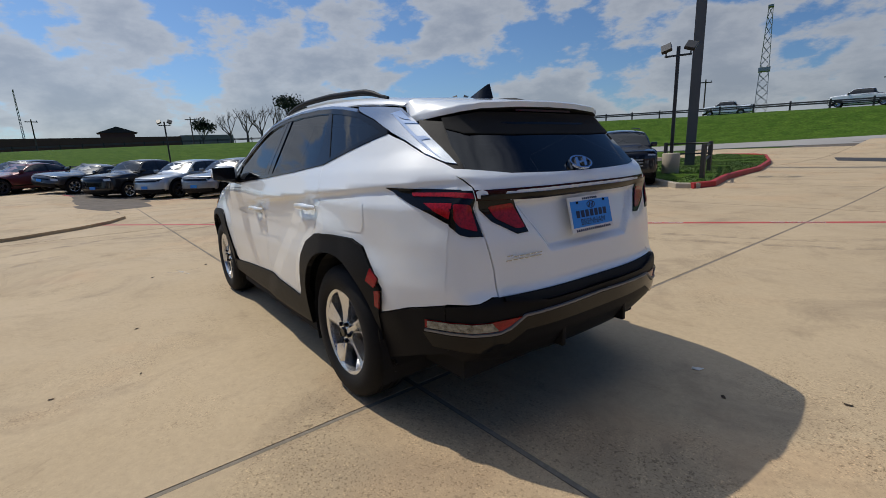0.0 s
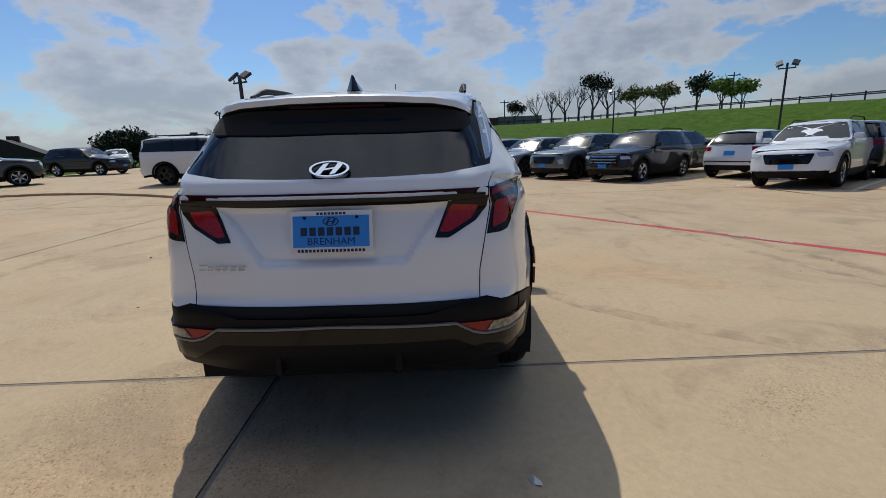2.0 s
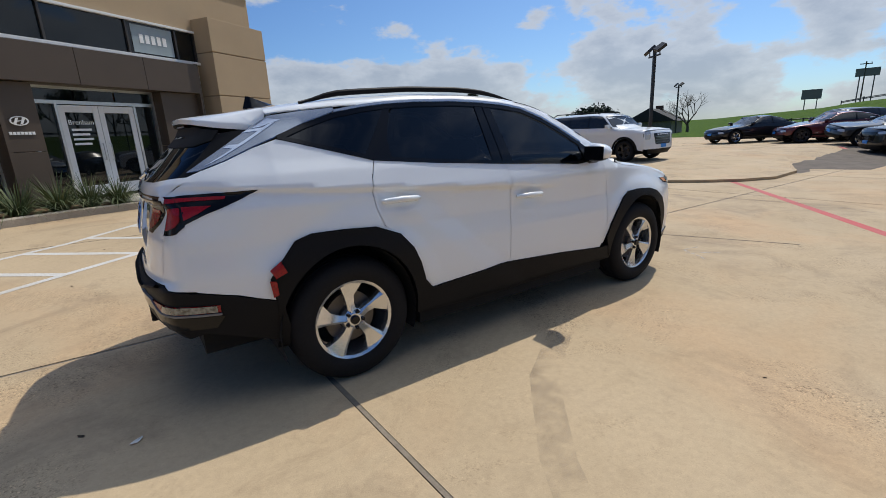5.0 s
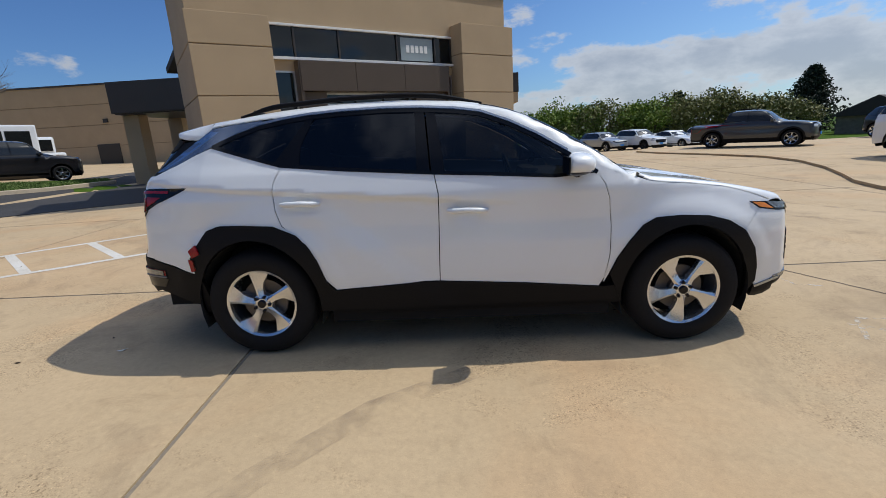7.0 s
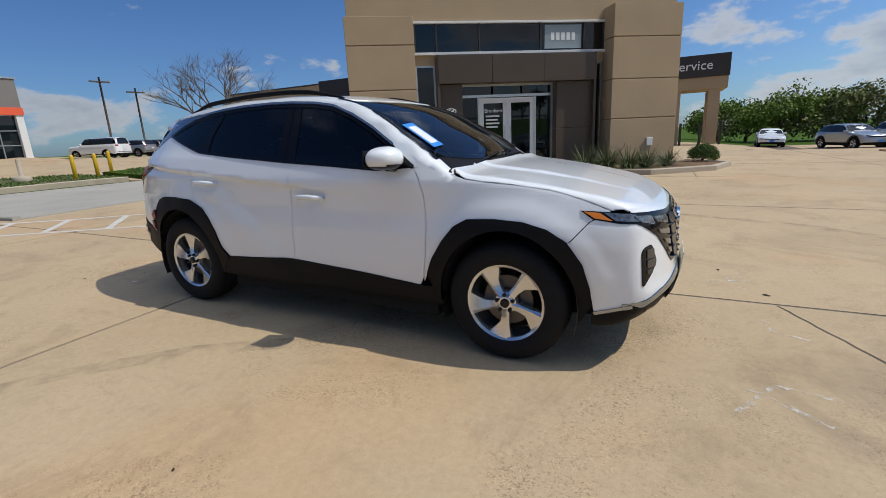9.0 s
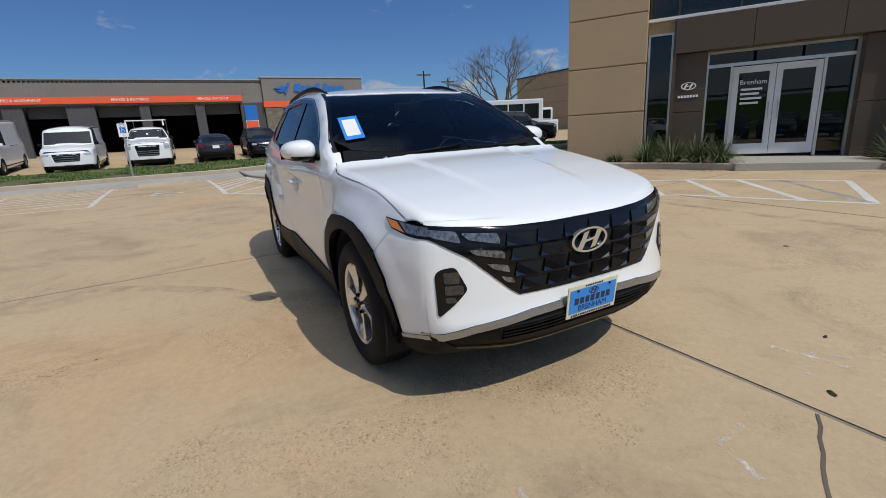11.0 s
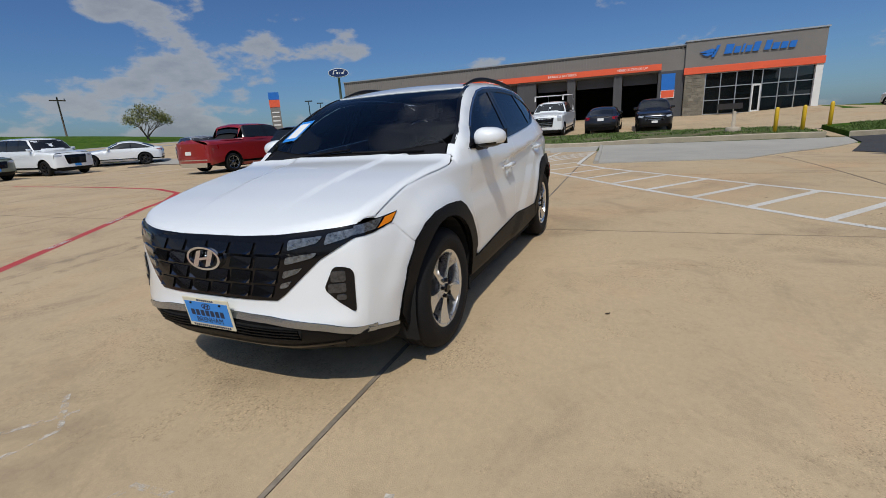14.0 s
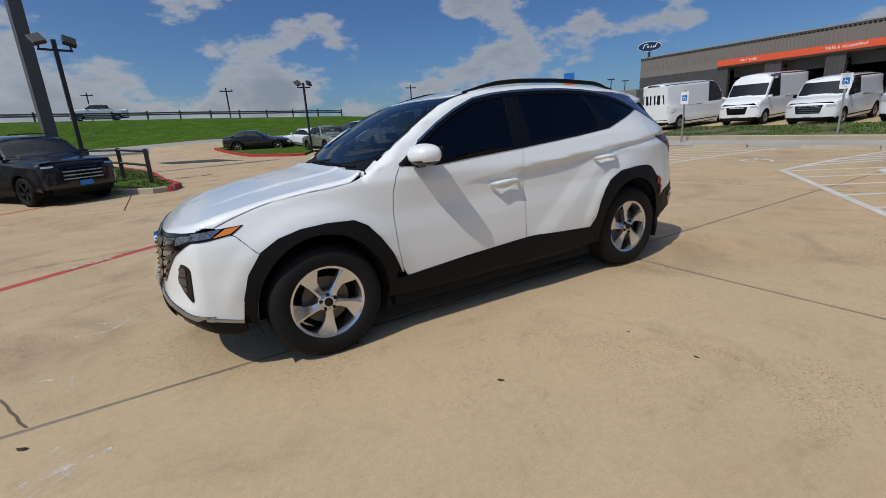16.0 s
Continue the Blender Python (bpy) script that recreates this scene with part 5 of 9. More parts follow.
    for name, b, mat, sm in parts:
        bmesh.ops.recalc_face_normals(b, faces=b.faces)
        me = bpy.data.meshes.new(name)
        for f in b.faces:
            if sm:
                f.smooth = True
        if sm:
            for e in b.edges:
                if len(e.link_faces) == 2 and e.calc_face_angle(0.0) > radians(sm):
                    e.smooth = False
        b.to_mesh(me)
        b.free()
        me.materials.append(mat)
        out.append((name, me))
    return out


def put_wheel(parts, car, x, y, R, left, turn=0.0, spin=0.0):
    """Hangs one wheel on a car; its face points away from the car."""
    hub = new("wheel", parts[0][1])
    hub.name = "wheel"
    hub.parent = car
    m = Matrix.Translation((x, y, R)) @ Matrix.Rotation(radians((0 if left else 180) + turn), 4, "Z") @ Matrix.Rotation(radians(spin), 4, "Y")
    hub.matrix_basis = m
    for name, me in parts[1:]:
        o = new(name, me)
        o.parent = hub
    return hub


# ---- the white SUV on the pad ----
HERO = CarShape(
    side=((0.0, 0.70), (0.22, 0.80), (0.30, 0.868), (0.42, 0.885), (0.55, 0.893), (0.72, 0.893), (0.86, 0.876), (0.97, 0.880), (1.045, 0.884), (1.08, 0.876), (1.15, 0.856),
          (1.20, 0.842), (1.55, 0.660), (1.63, 0.622), (1.8, 0.48), (3.0, 0.1)),
    top=((3.6, 0.2), (2.4, 0.70), (2.28, 0.815), (2.2, 0.868), (2.1, 0.918), (1.9, 0.978), (1.6, 1.040), (1.3, 1.085), (1.1, 1.105), (0.8, 1.318), (0.45, 1.508), (0.25, 1.583),
         (0.0, 1.628), (-0.4, 1.650), (-0.8, 1.644), (-1.2, 1.616), (-1.6, 1.566), (-1.95, 1.508), (-2.3, 1.44), (-3.6, 1.2)),
    nose=((0.0, 1.95), (0.22, 2.08), (0.30, 2.19), (0.38, 2.255), (0.46, 2.27), (0.50, 2.255), (0.60, 2.245), (0.80, 2.225), (0.87, 2.205), (1.0, 2.12), (1.3, 1.9), (3, 1.5)),
    tail=((0.0, -1.95), (0.25, -2.08), (0.38, -2.25), (0.47, -2.325), (0.67, -2.335), (0.70, -2.30), (0.90, -2.282), (1.05, -2.248), (1.10, -2.262), (1.165, -2.248), (1.20, -2.205),
          (1.43, -1.985), (1.47, -2.0), (1.51, -1.97), (1.8, -1.9), (3, -1.5)),
    taper_front=((-3.6, 0), (1.2, 0), (1.6, 0.018), (1.9, 0.066), (2.1, 0.14), (2.3, 0.25), (3.6, 0.6)),
    taper_rear=((-3.6, 0.7), (-2.3, 0.25), (-2.1, 0.130), (-1.9, 0.064), (-1.6, 0.014), (-1.3, 0), (3.6, 0)),
    taper_cab=((-3.6, 0.3), (-2.2, 0.17), (-1.9, 0.10), (-1.5, 0.035), (-1.0, 0.0), (0.3, 0.0), (0.8, 0.03), (3.6, 0.1)),
    axle=(-1.3775, 1.3775), flare=0.022, k=0.036, crown=0.026, hood_crown=0.004, belt=1.2, cowl=1.05, bow_front=0.20, bow_rear=0.15)


def sculpt(x, z):
    """Shoulder crease, door facet, arch lips and handle hollows, as added half width."""
    zc = 1.0082 - 0.0774 * x
    a = np.interp(x, [-2.2, -1.9, -0.5, 0.0, 0.38], [0.010, 0.016, 0.018, 0.013, 0.0])
    w = a * np.interp(z - zc, [-0.17, -0.03, 0.0, 0.14], [0.0, -0.40, 1.0, 0.0])
    d = (x + 0.849) * -0.643 + (z - 1.015) * -0.765
    w = w + 0.13 * np.clip(d, 0, 0.13) * np.clip((1.03 - z) / 0.08, 0, 1) * np.clip((x + 1.5) / 0.2, 0, 1) * np.clip((0.1 - x) / 0.2, 0, 1)
    for ax in (-1.3775, 1.3775):
        r = np.hypot(x - ax, z - 0.36)
        k = np.clip((0.63 - r) / 0.10, 0, 1)
        w = w + 0.010 * k * k * (3 - 2 * k) * np.clip((z - 0.42) / 0.15, 0, 1)
    for hx, hz in ((-1.045, 1.008), (-0.005, 0.922)):
        w = w - 0.017 * np.exp(-((x - hx) / 0.080) ** 2 - ((z - hz) / 0.045) ** 2)
    # the wings roll in towards the bonnet; the tail draws in at lamp height
    q = np.clip((z - 0.80) / 0.30, 0, 1)
    w = w - 0.085 * q * q * (3 - 2 * q) * np.clip((x - 0.85) / 0.7, 0, 1)
    q = np.clip((z - 0.86) / 0.20, 0, 1)
    w = w - 0.032 * q * q * (3 - 2 * q) * np.clip((-1.70 - x) / 0.35, 0, 1)
    return w


def dome(x, y):
    """Raised middle of the bonnet between two creases."""
    q = np.clip((0.40 - 0.10 * (x - 1.1) - np.abs(y)) / 0.045, 0, 1)
    return 0.011 * q * np.clip((x - 1.02) / 0.06, 0, 1) * np.clip((2.05 - x) / 0.6, 0, 1)


def dent(y, z):
    """Hollow round the rear plate."""
    y = np.abs(y)
    edge = np.minimum((0.290 + np.clip(z - 0.850, 0, 1) * 0.75 - y) / 0.025, (z - 0.845) / 0.018)
    return 0.024 * np.clip(edge, 0, 1) * np.clip((1.09 - z) / 0.04, 0, 1)


HERO.sculpt, HERO.dent, HERO.dome = sculpt, dent, dome
CREASES = [((-1.78, 1.146 + d), (0.3, 0.985 + d)) for d in (-0.03, -0.015, 0.0, 0.03)] + [((-0.849 - d, 1.015), (-0.266 - d, 0.525)) for d in (0.0, 0.03)]
suv = thing("parked_suv", "white compact SUV with black cladding and silver alloy wheels", "car", LEVEL.copy())
WH = M["car_white"]
RES = 0.045


def lerp_line(pts, x):
    return float(np.interp(x, [p[0] for p in pts], [p[1] for p in pts]))


def both(name, outline, mat, **kw):
    """The same side panel on both flanks."""
    return [panel_part(name, HERO, "side", outline, mat, kw.get("parent", suv), kw.get("lift", 0.0), kw.get("lip", 0.012), kw.get("res", RES), fl, kw.get("label", ""), kw.get("cuts", ())) for fl in (False, True)]


G = 0.003
front_door = [(-0.20, 1.165), (-0.178, 1.05), (-0.18, 0.92), (-0.19, 0.485), (0.36, 0.452), (0.83, 0.412), (0.86, 0.47), (0.885, 0.62), (0.89, 0.81), (0.875, 0.98), (0.845, 1.07), (0.80, 1.138),
              (0.54, 1.118), (0.2, 1.142)]
rear_door = [(-0.20, 1.165), (-0.77, 1.207), (-1.16, 1.243), (-1.20, 1.15), (-1.21, 1.08), (-1.20, 0.98), (-1.165, 0.885), (-1.10, 0.83), (-1.02, 0.76), (-0.965, 0.66), (-0.92, 0.52), (-0.86, 0.452),
             (-0.55, 0.47), (-0.29, 0.487), (-0.19, 0.485), (-0.18, 0.92), (-0.178, 1.05)]
fender_top = [(0.80, 1.138), (0.90, 1.135), (1.0, 1.118), (1.13, 1.072), (1.243, 1.056), (1.41, 1.040), (1.60, 1.014), (1.70, 0.990), (1.79, 0.962), (1.86, 0.936), (1.92, 0.910), (2.03, 0.893)]
arch_f_out = [(0.89, 0.50), (0.93, 0.60), (1.0, 0.71), (1.08, 0.805), (1.16, 0.848), (1.32, 0.856), (1.48, 0.846), (1.61, 0.812), (1.72, 0.745), (1.80, 0.63), (1.84, 0.50), (1.85, 0.40)]
arch_f_in = arc_line(1.3775, 0.355, 0.405, 0.442, 186, -12, 22)
arch_r_out = [(-1.78, 0.57), (-1.80, 0.69), (-1.74, 0.77), (-1.66, 0.865), (-1.58, 0.893), (-1.40, 0.895), (-1.22, 0.885), (-1.08, 0.825), (-1.0, 0.735), (-0.955, 0.64), (-0.92, 0.52), (-0.86, 0.45)]
arch_r_in = arc_line(-1.3775, 0.355, 0.405, 0.448, 192, -6, 22)
doors = []
for name, o in (("front_door", front_door), ("rear_door", rear_door)):
    doors.append(both(name, inset_poly(o, G), WH, res=0.03, cuts=CREASES))
both("front_fender", inset_poly(fender_top[:11] + [(1.822, 0.855), (1.735, 0.755)] + arch_f_out[-4::-1] + [(0.86, 0.44), (0.86, 0.47), (0.885, 0.62), (0.89, 0.81), (0.875, 0.98), (0.845, 1.07)], G), WH, res=0.03)
both("bumper_corner", [(1.8225, 0.8535), (1.92, 0.900), (2.045, 0.885), (2.045, 0.40), (1.862, 0.362)] + arch_f_out[-2:-5:-1] + [(1.7365, 0.7525)], WH, res=0.03)
quarter = [(-1.16, 1.243), (-1.645, 1.376), (-1.757, 1.338), (-1.90, 1.276), (-2.02, 1.233), (-2.075, 1.210), (-2.11, 1.165), (-2.125, 1.02), (-2.125, 0.66), (-1.95, 0.625), (-1.785, 0.575)] + arch_r_out[1:8] + \
          [(-1.165, 0.885), (-1.20, 0.98), (-1.21, 1.08), (-1.20, 1.15)]
both("rear_quarter", inset_poly(quarter, G), WH, res=0.03, cuts=CREASES[:4])

# black cladding
both("arch_cladding", arch_f_out + arch_f_in[::-1], M["plastic"], lift=0.014, lip=0.03, res=0.06)
both("arch_cladding", arch_r_out + arch_r_in[::-1], M["plastic"], lift=0.014, lip=0.03, res=0.06)
both("sill_cladding", [(-0.93, 0.50), (-0.86, 0.452), (-0.55, 0.47), (-0.29, 0.487), (-0.19, 0.485), (0.36, 0.452), (0.83, 0.412), (0.96, 0.42), (0.985, 0.30), (0.5, 0.285), (-0.5, 0.285), (-0.97, 0.31)],
     M["plastic"], lift=0.010, lip=0.05)

# side glass and black frames
dlo_top = [(-1.635, 1.386), (-1.485, 1.446), (-1.313, 1.500), (-1.14, 1.53), (-0.99, 1.548), (-0.78, 1.562), (-0.50, 1.568), (-0.28, 1.563), (-0.07, 1.548), (0.10, 1.522), (0.28, 1.455), (0.45, 1.37), (0.63, 1.262), (0.80, 1.145)]
belt_line = [(-1.635, 1.374), (-1.16, 1.243), (-0.77, 1.207), (-0.20, 1.165), (0.2, 1.142), (0.54, 1.118), (0.80, 1.138)]
q_glass = [(-1.60, 1.386), (-1.48, 1.436), (-1.31, 1.488), (-1.14, 1.512), (-0.995, 1.528), (-1.08, 1.40), (-1.19, 1.268), (-1.40, 1.325)]
r_glass = [(-0.955, 1.528), (-0.78, 1.542), (-0.50, 1.548), (-0.315, 1.544), (-0.305, 1.19), (-0.77, 1.224), (-1.045, 1.248), (-1.04, 1.36), (-1.02, 1.42)]
f_glass = [(-0.185, 1.535), (-0.07, 1.525), (0.09, 1.500), (0.27, 1.432), (0.45, 1.342), (0.60, 1.245), (0.68, 1.155), (0.54, 1.137), (0.2, 1.160), (-0.13, 1.180)]
both("quarter_window", rounded(q_glass, 0.02), M["privacy"], lift=-0.004, lip=0.0, res=0.09)
both("rear_door_window", rounded(r_glass, 0.02), M["privacy"], lift=-0.006, lip=0.0, res=0.09)
both("front_door_window", rounded(f_glass, 0.02), M["tint"], lift=-0.006, lip=0.0, res=0.09)
both("pillar_trim", [(-0.955, 1.548), (-0.995, 1.546), (-1.10, 1.40), (-1.21, 1.262), (-1.16, 1.243), (-1.045, 1.234), (-1.04, 1.36), (-1.015, 1.42)], M["gloss_black"], res=0.09)
both("pillar_trim", [(-0.315, 1.563), (-0.255, 1.56), (-0.225, 1.17), (-0.305, 1.178)], M["gloss_black"], res=0.09)
both("pillar_trim", [(-0.245, 1.56), (-0.185, 1.555), (-0.13, 1.168), (-0.215, 1.170)], M["gloss_black"], res=0.09)
both("mirror_sail", [(0.60, 1.245), (0.80, 1.14), (0.68, 1.128), (0.63, 1.15)], M["gloss_black"], lift=0.002, res=0.09)
both("belt_moulding", band_line([(x, z + 0.008) for x, z in belt_line], 0.020), M["gloss_black"], lift=0.006, lip=0.012, res=0.12)
both("window_top_trim", band_line([(x, z - 0.008) for x, z in dlo_top], 0.024), M["gloss_black"], lift=0.004, lip=0.012, res=0.12)
both("chrome_strip", band_line([(x, z + 0.012) for x, z in dlo_top[2:13]], 0.013), M["satin"], lift=0.008, lip=0.012, res=0.12)
# bright fin at the rear pillar
fin_poly = [(-1.305, 1.533), (-1.50, 1.513), (-1.655, 1.492), (-1.74, 1.440), (-1.90, 1.336), (-2.07, 1.228), (-2.02, 1.235), (-1.90, 1.278), (-1.757, 1.342), (-1.648, 1.385), (-1.485, 1.456), (-1.313, 1.512)]
both("pillar_fin", fin_poly, M["satin"], lift=0.002, res=0.05, label="satin chrome pillar fin")
# raised chrome pieces put the fin's glints and hatch pattern into the shape
for o in ([(-1.60, 1.470), (-1.66, 1.478), (-1.74, 1.428), (-1.70, 1.436)], [(-1.62, 1.462), (-1.66, 1.448), (-1.90, 1.302), (-1.99, 1.252), (-1.90, 1.294), (-1.78, 1.362)],
          [(-1.68, 1.432), (-1.71, 1.416), (-1.79, 1.408), (-1.76, 1.422)], [(-1.80, 1.352), (-1.84, 1.332), (-1.89, 1.336), (-1.86, 1.350)]):
    both("fin_glint", o, M["chrome"], lift=0.005, lip=0.003, res=0.1, label="raised chrome fin line shaped as a glint")
# A pillar and roof
roof_edge = [(-1.66, 1.503), (-1.50, 1.523), (-1.305, 1.543)] + [(x, z + 0.02) for x, z in dlo_top[3:10]]
a_up = [(0.10, 1.542), (0.28, 1.485), (0.45, 1.405), (0.63, 1.30), (0.82, 1.178), (0.93, 1.125)]
both("a_pillar", [(0.10, 1.542)] + a_up[1:] + [(0.80, 1.140)] + [(x, z + 0.012) for x, z in dlo_top[9:13]][::-1], WH, res=0.06)


def edge_y(line):
    p = np.array(line)
    return HERO.at("side", p[:, 0], p[:, 1])[:, 1]


ry = edge_y(roof_edge)
roof_l = [(x, float(y)) for (x, z), y in zip(roof_edge, ry)]
ay = [(x, float(y)) for (x, z), y in zip(a_up, edge_y(a_up))]
roof_poly = [(-1.66, 0.45)] + roof_l + [(0.16, 0.60), (0.245, 0.45), (0.275, 0.2)]
roof_poly = roof_poly + [(x, -y) for x, y in roof_poly[::-1]]
panel_part("roof", HERO, "top", roof_poly, WH, suv, 0.0, 0.012, 0.06)
ws = [(0.262, 0.0), (0.252, 0.3), (0.225, 0.50), (0.19, 0.585)] + [(x, y - 0.066) for x, y in ay[1:5]] + [(0.93, 0.68), (0.995, 0.45), (1.03, 0.2), (1.035, 0.0)]
ws = ws + [(x, -y) for x, y in ws[-2:0:-1]]
panel_part("windscreen", HERO, "top", ws, M["windscreen"], suv, -0.004, 0.0, 0.08)
# black border along the screen and cowl
for s in (1, -1):
    panel_part("pillar_face", HERO, "top", [(x, s * (y + 0.004)) for x, y in ay] + [(x, s * (y - 0.056)) for x, y in ay[::-1]], WH, suv, 0.0, 0.006, 0.06)
    o = [(x, s * (y - 0.050)) for x, y in ay] + [(x, s * (y - 0.078)) for x, y in ay[::-1]]
    panel_part("screen_seal", HERO, "top", o, M["gloss_black"], suv, 0.001, 0.006, 0.1)
cowl = [(0.92, 0.735), (1.03, 0.76), (1.10, 0.75), (1.105, 0.70), (1.112, 0.55), (1.125, 0.25), (1.13, 0.0)]
inner = [(1.02, 0.0), (1.015, 0.2), (0.985, 0.45), (0.925, 0.66)]
cw = cowl + [(x, -y) for x, y in cowl[-2::-1]] + [(x, -y) for x, y in inner[::-1]] + inner[1:]
panel_part("cowl", HERO, "top", cw, M["plastic"], suv, -0.012, 0.0, 0.08)
for s in (1, -1):
    panel_part("cowl_corner", HERO, "top", [(x, s * y) for x, y in ((0.935, 0.755), (0.90, 0.845), (1.02, 0.845), (1.01, 0.77))], WH, suv, -0.003, 0.006, 0.04)
hl = [(x, z) for x, z in fender_top if x >= 1.0]
hy = [(x, float(y)) for (x, z), y in zip(hl, edge_y(hl))]
fe = [(0.745, 0.904), (0.70, 0.908), (0.65, 0.909), (0.55, 0.906), (0.40, 0.900), (0.20, 0.896), (0.0, 0.895)]
fx = HERO.at("front", [q[0] for q in fe], [q[1] for q in fe])[:, 0]
hood_nose = [(float(x) - 0.002, y) for x, (y, z) in zip(fx, fe)]
hood = [(1.080, 0.0), (1.075, 0.25), (1.050, 0.50), (1.020, 0.68), (1.015, 0.77), (1.05, 0.822)] + hy[1:-1] + hood_nose
hood = hood + [(x, -y) for x, y in hood[-2:0:-1]]
panel_part("hood", HERO, "top", inset_poly(hood, 0.002), WH, suv, 0.0, 0.012, 0.026)
for s in (1, -1):
    panel_part("fender_flange", HERO, "top", [(x, s * (y + 0.010)) for x, y in hy[1:-2]] + [(x, s * (y - 0.05)) for x, y in hy[-3:0:-1]], WH, suv, -0.004, 0.0, 0.05)
nose_lo = [(0.74, 0.900), (0.66, 0.892), (0.55, 0.881), (0.40, 0.873), (0.20, 0.867)]
nose_hi = [(0.20, 0.905), (0.40, 0.908), (0.55, 0.914), (0.66, 0.918), (0.74, 0.914)]
panel_part("hood_lip", HERO, "front", nose_lo + [(-y, z) for y, z in nose_lo[::-1]] + [(-y, z) for y, z in nose_hi[::-1]] + nose_hi, WH, suv, -0.0008, 0.0, 0.03)
for s in (1, -1):
    panel_part("hood_corner", HERO, "top", [(x, s * y) for x, y in (hy[-4], hy[-3], hy[-2], hood_nose[0], hood_nose[1], (hood_nose[1][0] - 0.12, 0.60), (hy[-4][0], 0.66))], WH, suv, -0.004, 0.0, 0.03)
# ---- front ----
zz = [0.405, 0.50, 0.55, 0.62, 0.70, 0.78, 0.84, 0.885]
corner = HERO.at("side", [2.02] * len(zz), zz)[:, 1]
fr = [(float(y), z) for y, z in zip(corner, zz)]
top_edge = [(0.72, 0.893), (0.60, 0.880), (0.40, 0.868), (0.2, 0.863)]
bump = [(0.17, 0.500), (0.34, 0.492), (0.60, 0.452)] + fr + top_edge
bumper = bump + [(-y, z) for y, z in bump[::-1]]
panel_part("front_bumper", HERO, "front", bumper, WH, suv, -0.0012, 0.0, 0.035)
half = [(0.755, 0.897), (0.60, 0.886), (0.40, 0.871), (0.2, 0.865), (-0.2, 0.865), (-0.40, 0.871), (-0.60, 0.886), (-0.755, 0.897), (-0.745, 0.845), (-0.60, 0.755), (-0.50, 0.66), (-0.435, 0.60), (-0.395, 0.572),
        (0.395, 0.572), (0.435, 0.60), (0.50, 0.66), (0.60, 0.755), (0.745, 0.845)]
grille = panel_part("grille", HERO, "front", half, M["gloss_black"], suv, 0.004, 0.012, 0.05, label="dark jewel-pattern grille")


rows = [0.852, 0.787, 0.722, 0.652, 0.588]
M["jewel"] = material("dark_chrome_jewel", (0.13, 0.13, 0.135), 0.18, 1.0)
for r in range(4):
    z1, z0 = rows[r], rows[r + 1]
    lim = (0.45, 0.435, 0.42, 0.395)[r]
    n = 6
    for c in range(n):
        y0, y1 = -lim + 2 * lim * c / n, -lim + 2 * lim * (c + 1) / n
        if math.hypot((y0 + y1) / 2 / 0.11, ((z0 + z1) / 2 - 0.762) / 0.05) < 1.0:
            continue
        pts = [(y0 + 0.004, z0 + 0.008), (y1 - 0.02, z0 + 0.004), (y1 - 0.004, z1 - 0.010), (y0 + 0.02, z1 - 0.006)]
        a = np.array(pts)
        P = HERO.at("front", a[:, 0], a[:, 1]) + np.array([[0.016, 0, 0], [0.016, 0, 0], [0.010, 0, 0], [0.010, 0, 0]])
        bm = bmesh.new()
        tops = [bm.verts.new(tuple(p)) for p in P]
        low = [bm.verts.new((p[0] - 0.014, p[1], p[2])) for p in P]
        # a bright facet folds off the outer lower corner
        o, i = (0, 1) if y0 + y1 < 0 else (1, 0)
        u = 3 if o == 0 else 2
        out_p, along_p, up_p = Vector(P[o]), Vector(P[o]).lerp(Vector(P[i]), 0.42), Vector(P[o]).lerp(Vector(P[u]), 0.38)
        va, vu = bm.verts.new(along_p), bm.verts.new(up_p)
        bm.faces.new([va, tops[i], tops[5 - u], tops[u], vu])
        tip = bm.verts.new(out_p * 0.6 + along_p * 0.2 + up_p * 0.2 + Vector((0.010, 0, 0)))
        for q in ((tops[o], va, tip), (va, vu, tip), (vu, tops[o], tip)):
            bm.faces.new(q).material_index = 1
        ring_a, ring_b = [tops[i], tops[5 - u], tops[u]], [low[i], low[5 - u], low[u]]
        for k in range(2):
            bm.faces.new((ring_a[k], ring_a[k + 1], ring_b[k + 1], ring_b[k]))
        bm.faces.new((tops[o], va, tops[i], low[i], low[o])), bm.faces.new((tops[u], vu, tops[o], low[o], low[u]))
        bmesh.ops.recalc_face_normals(bm, faces=bm.faces)
        part("grille_jewel", bm, [M["gloss_black"], M["jewel"]], grille)
bm = bmesh.new()
nb = Matrix(((0, 0, 1, 2.236), (1, 0, 0, -0.008), (0, 1, 0, 0.762), (0, 0, 0, 1)))
oval_mark(bm, 0.225, 0.118, 0.018, nb, 40, 0.13)
part("front_emblem", bm, M["chrome"], suv, "chrome oval emblem", smooth=40)
segs = [[(0.745, 0.882), (0.633, 0.868), (0.622, 0.820), (0.727, 0.848)], [(0.618, 0.862), (0.469, 0.849), (0.464, 0.804), (0.594, 0.832)],
        [(0.598, 0.792), (0.454, 0.775), (0.448, 0.740), (0.576, 0.769)], [(0.530, 0.727), (0.440, 0.711), (0.432, 0.677), (0.503, 0.700)], [(0.475, 0.666), (0.422, 0.654), (0.414, 0.629), (0.454, 0.637)]]
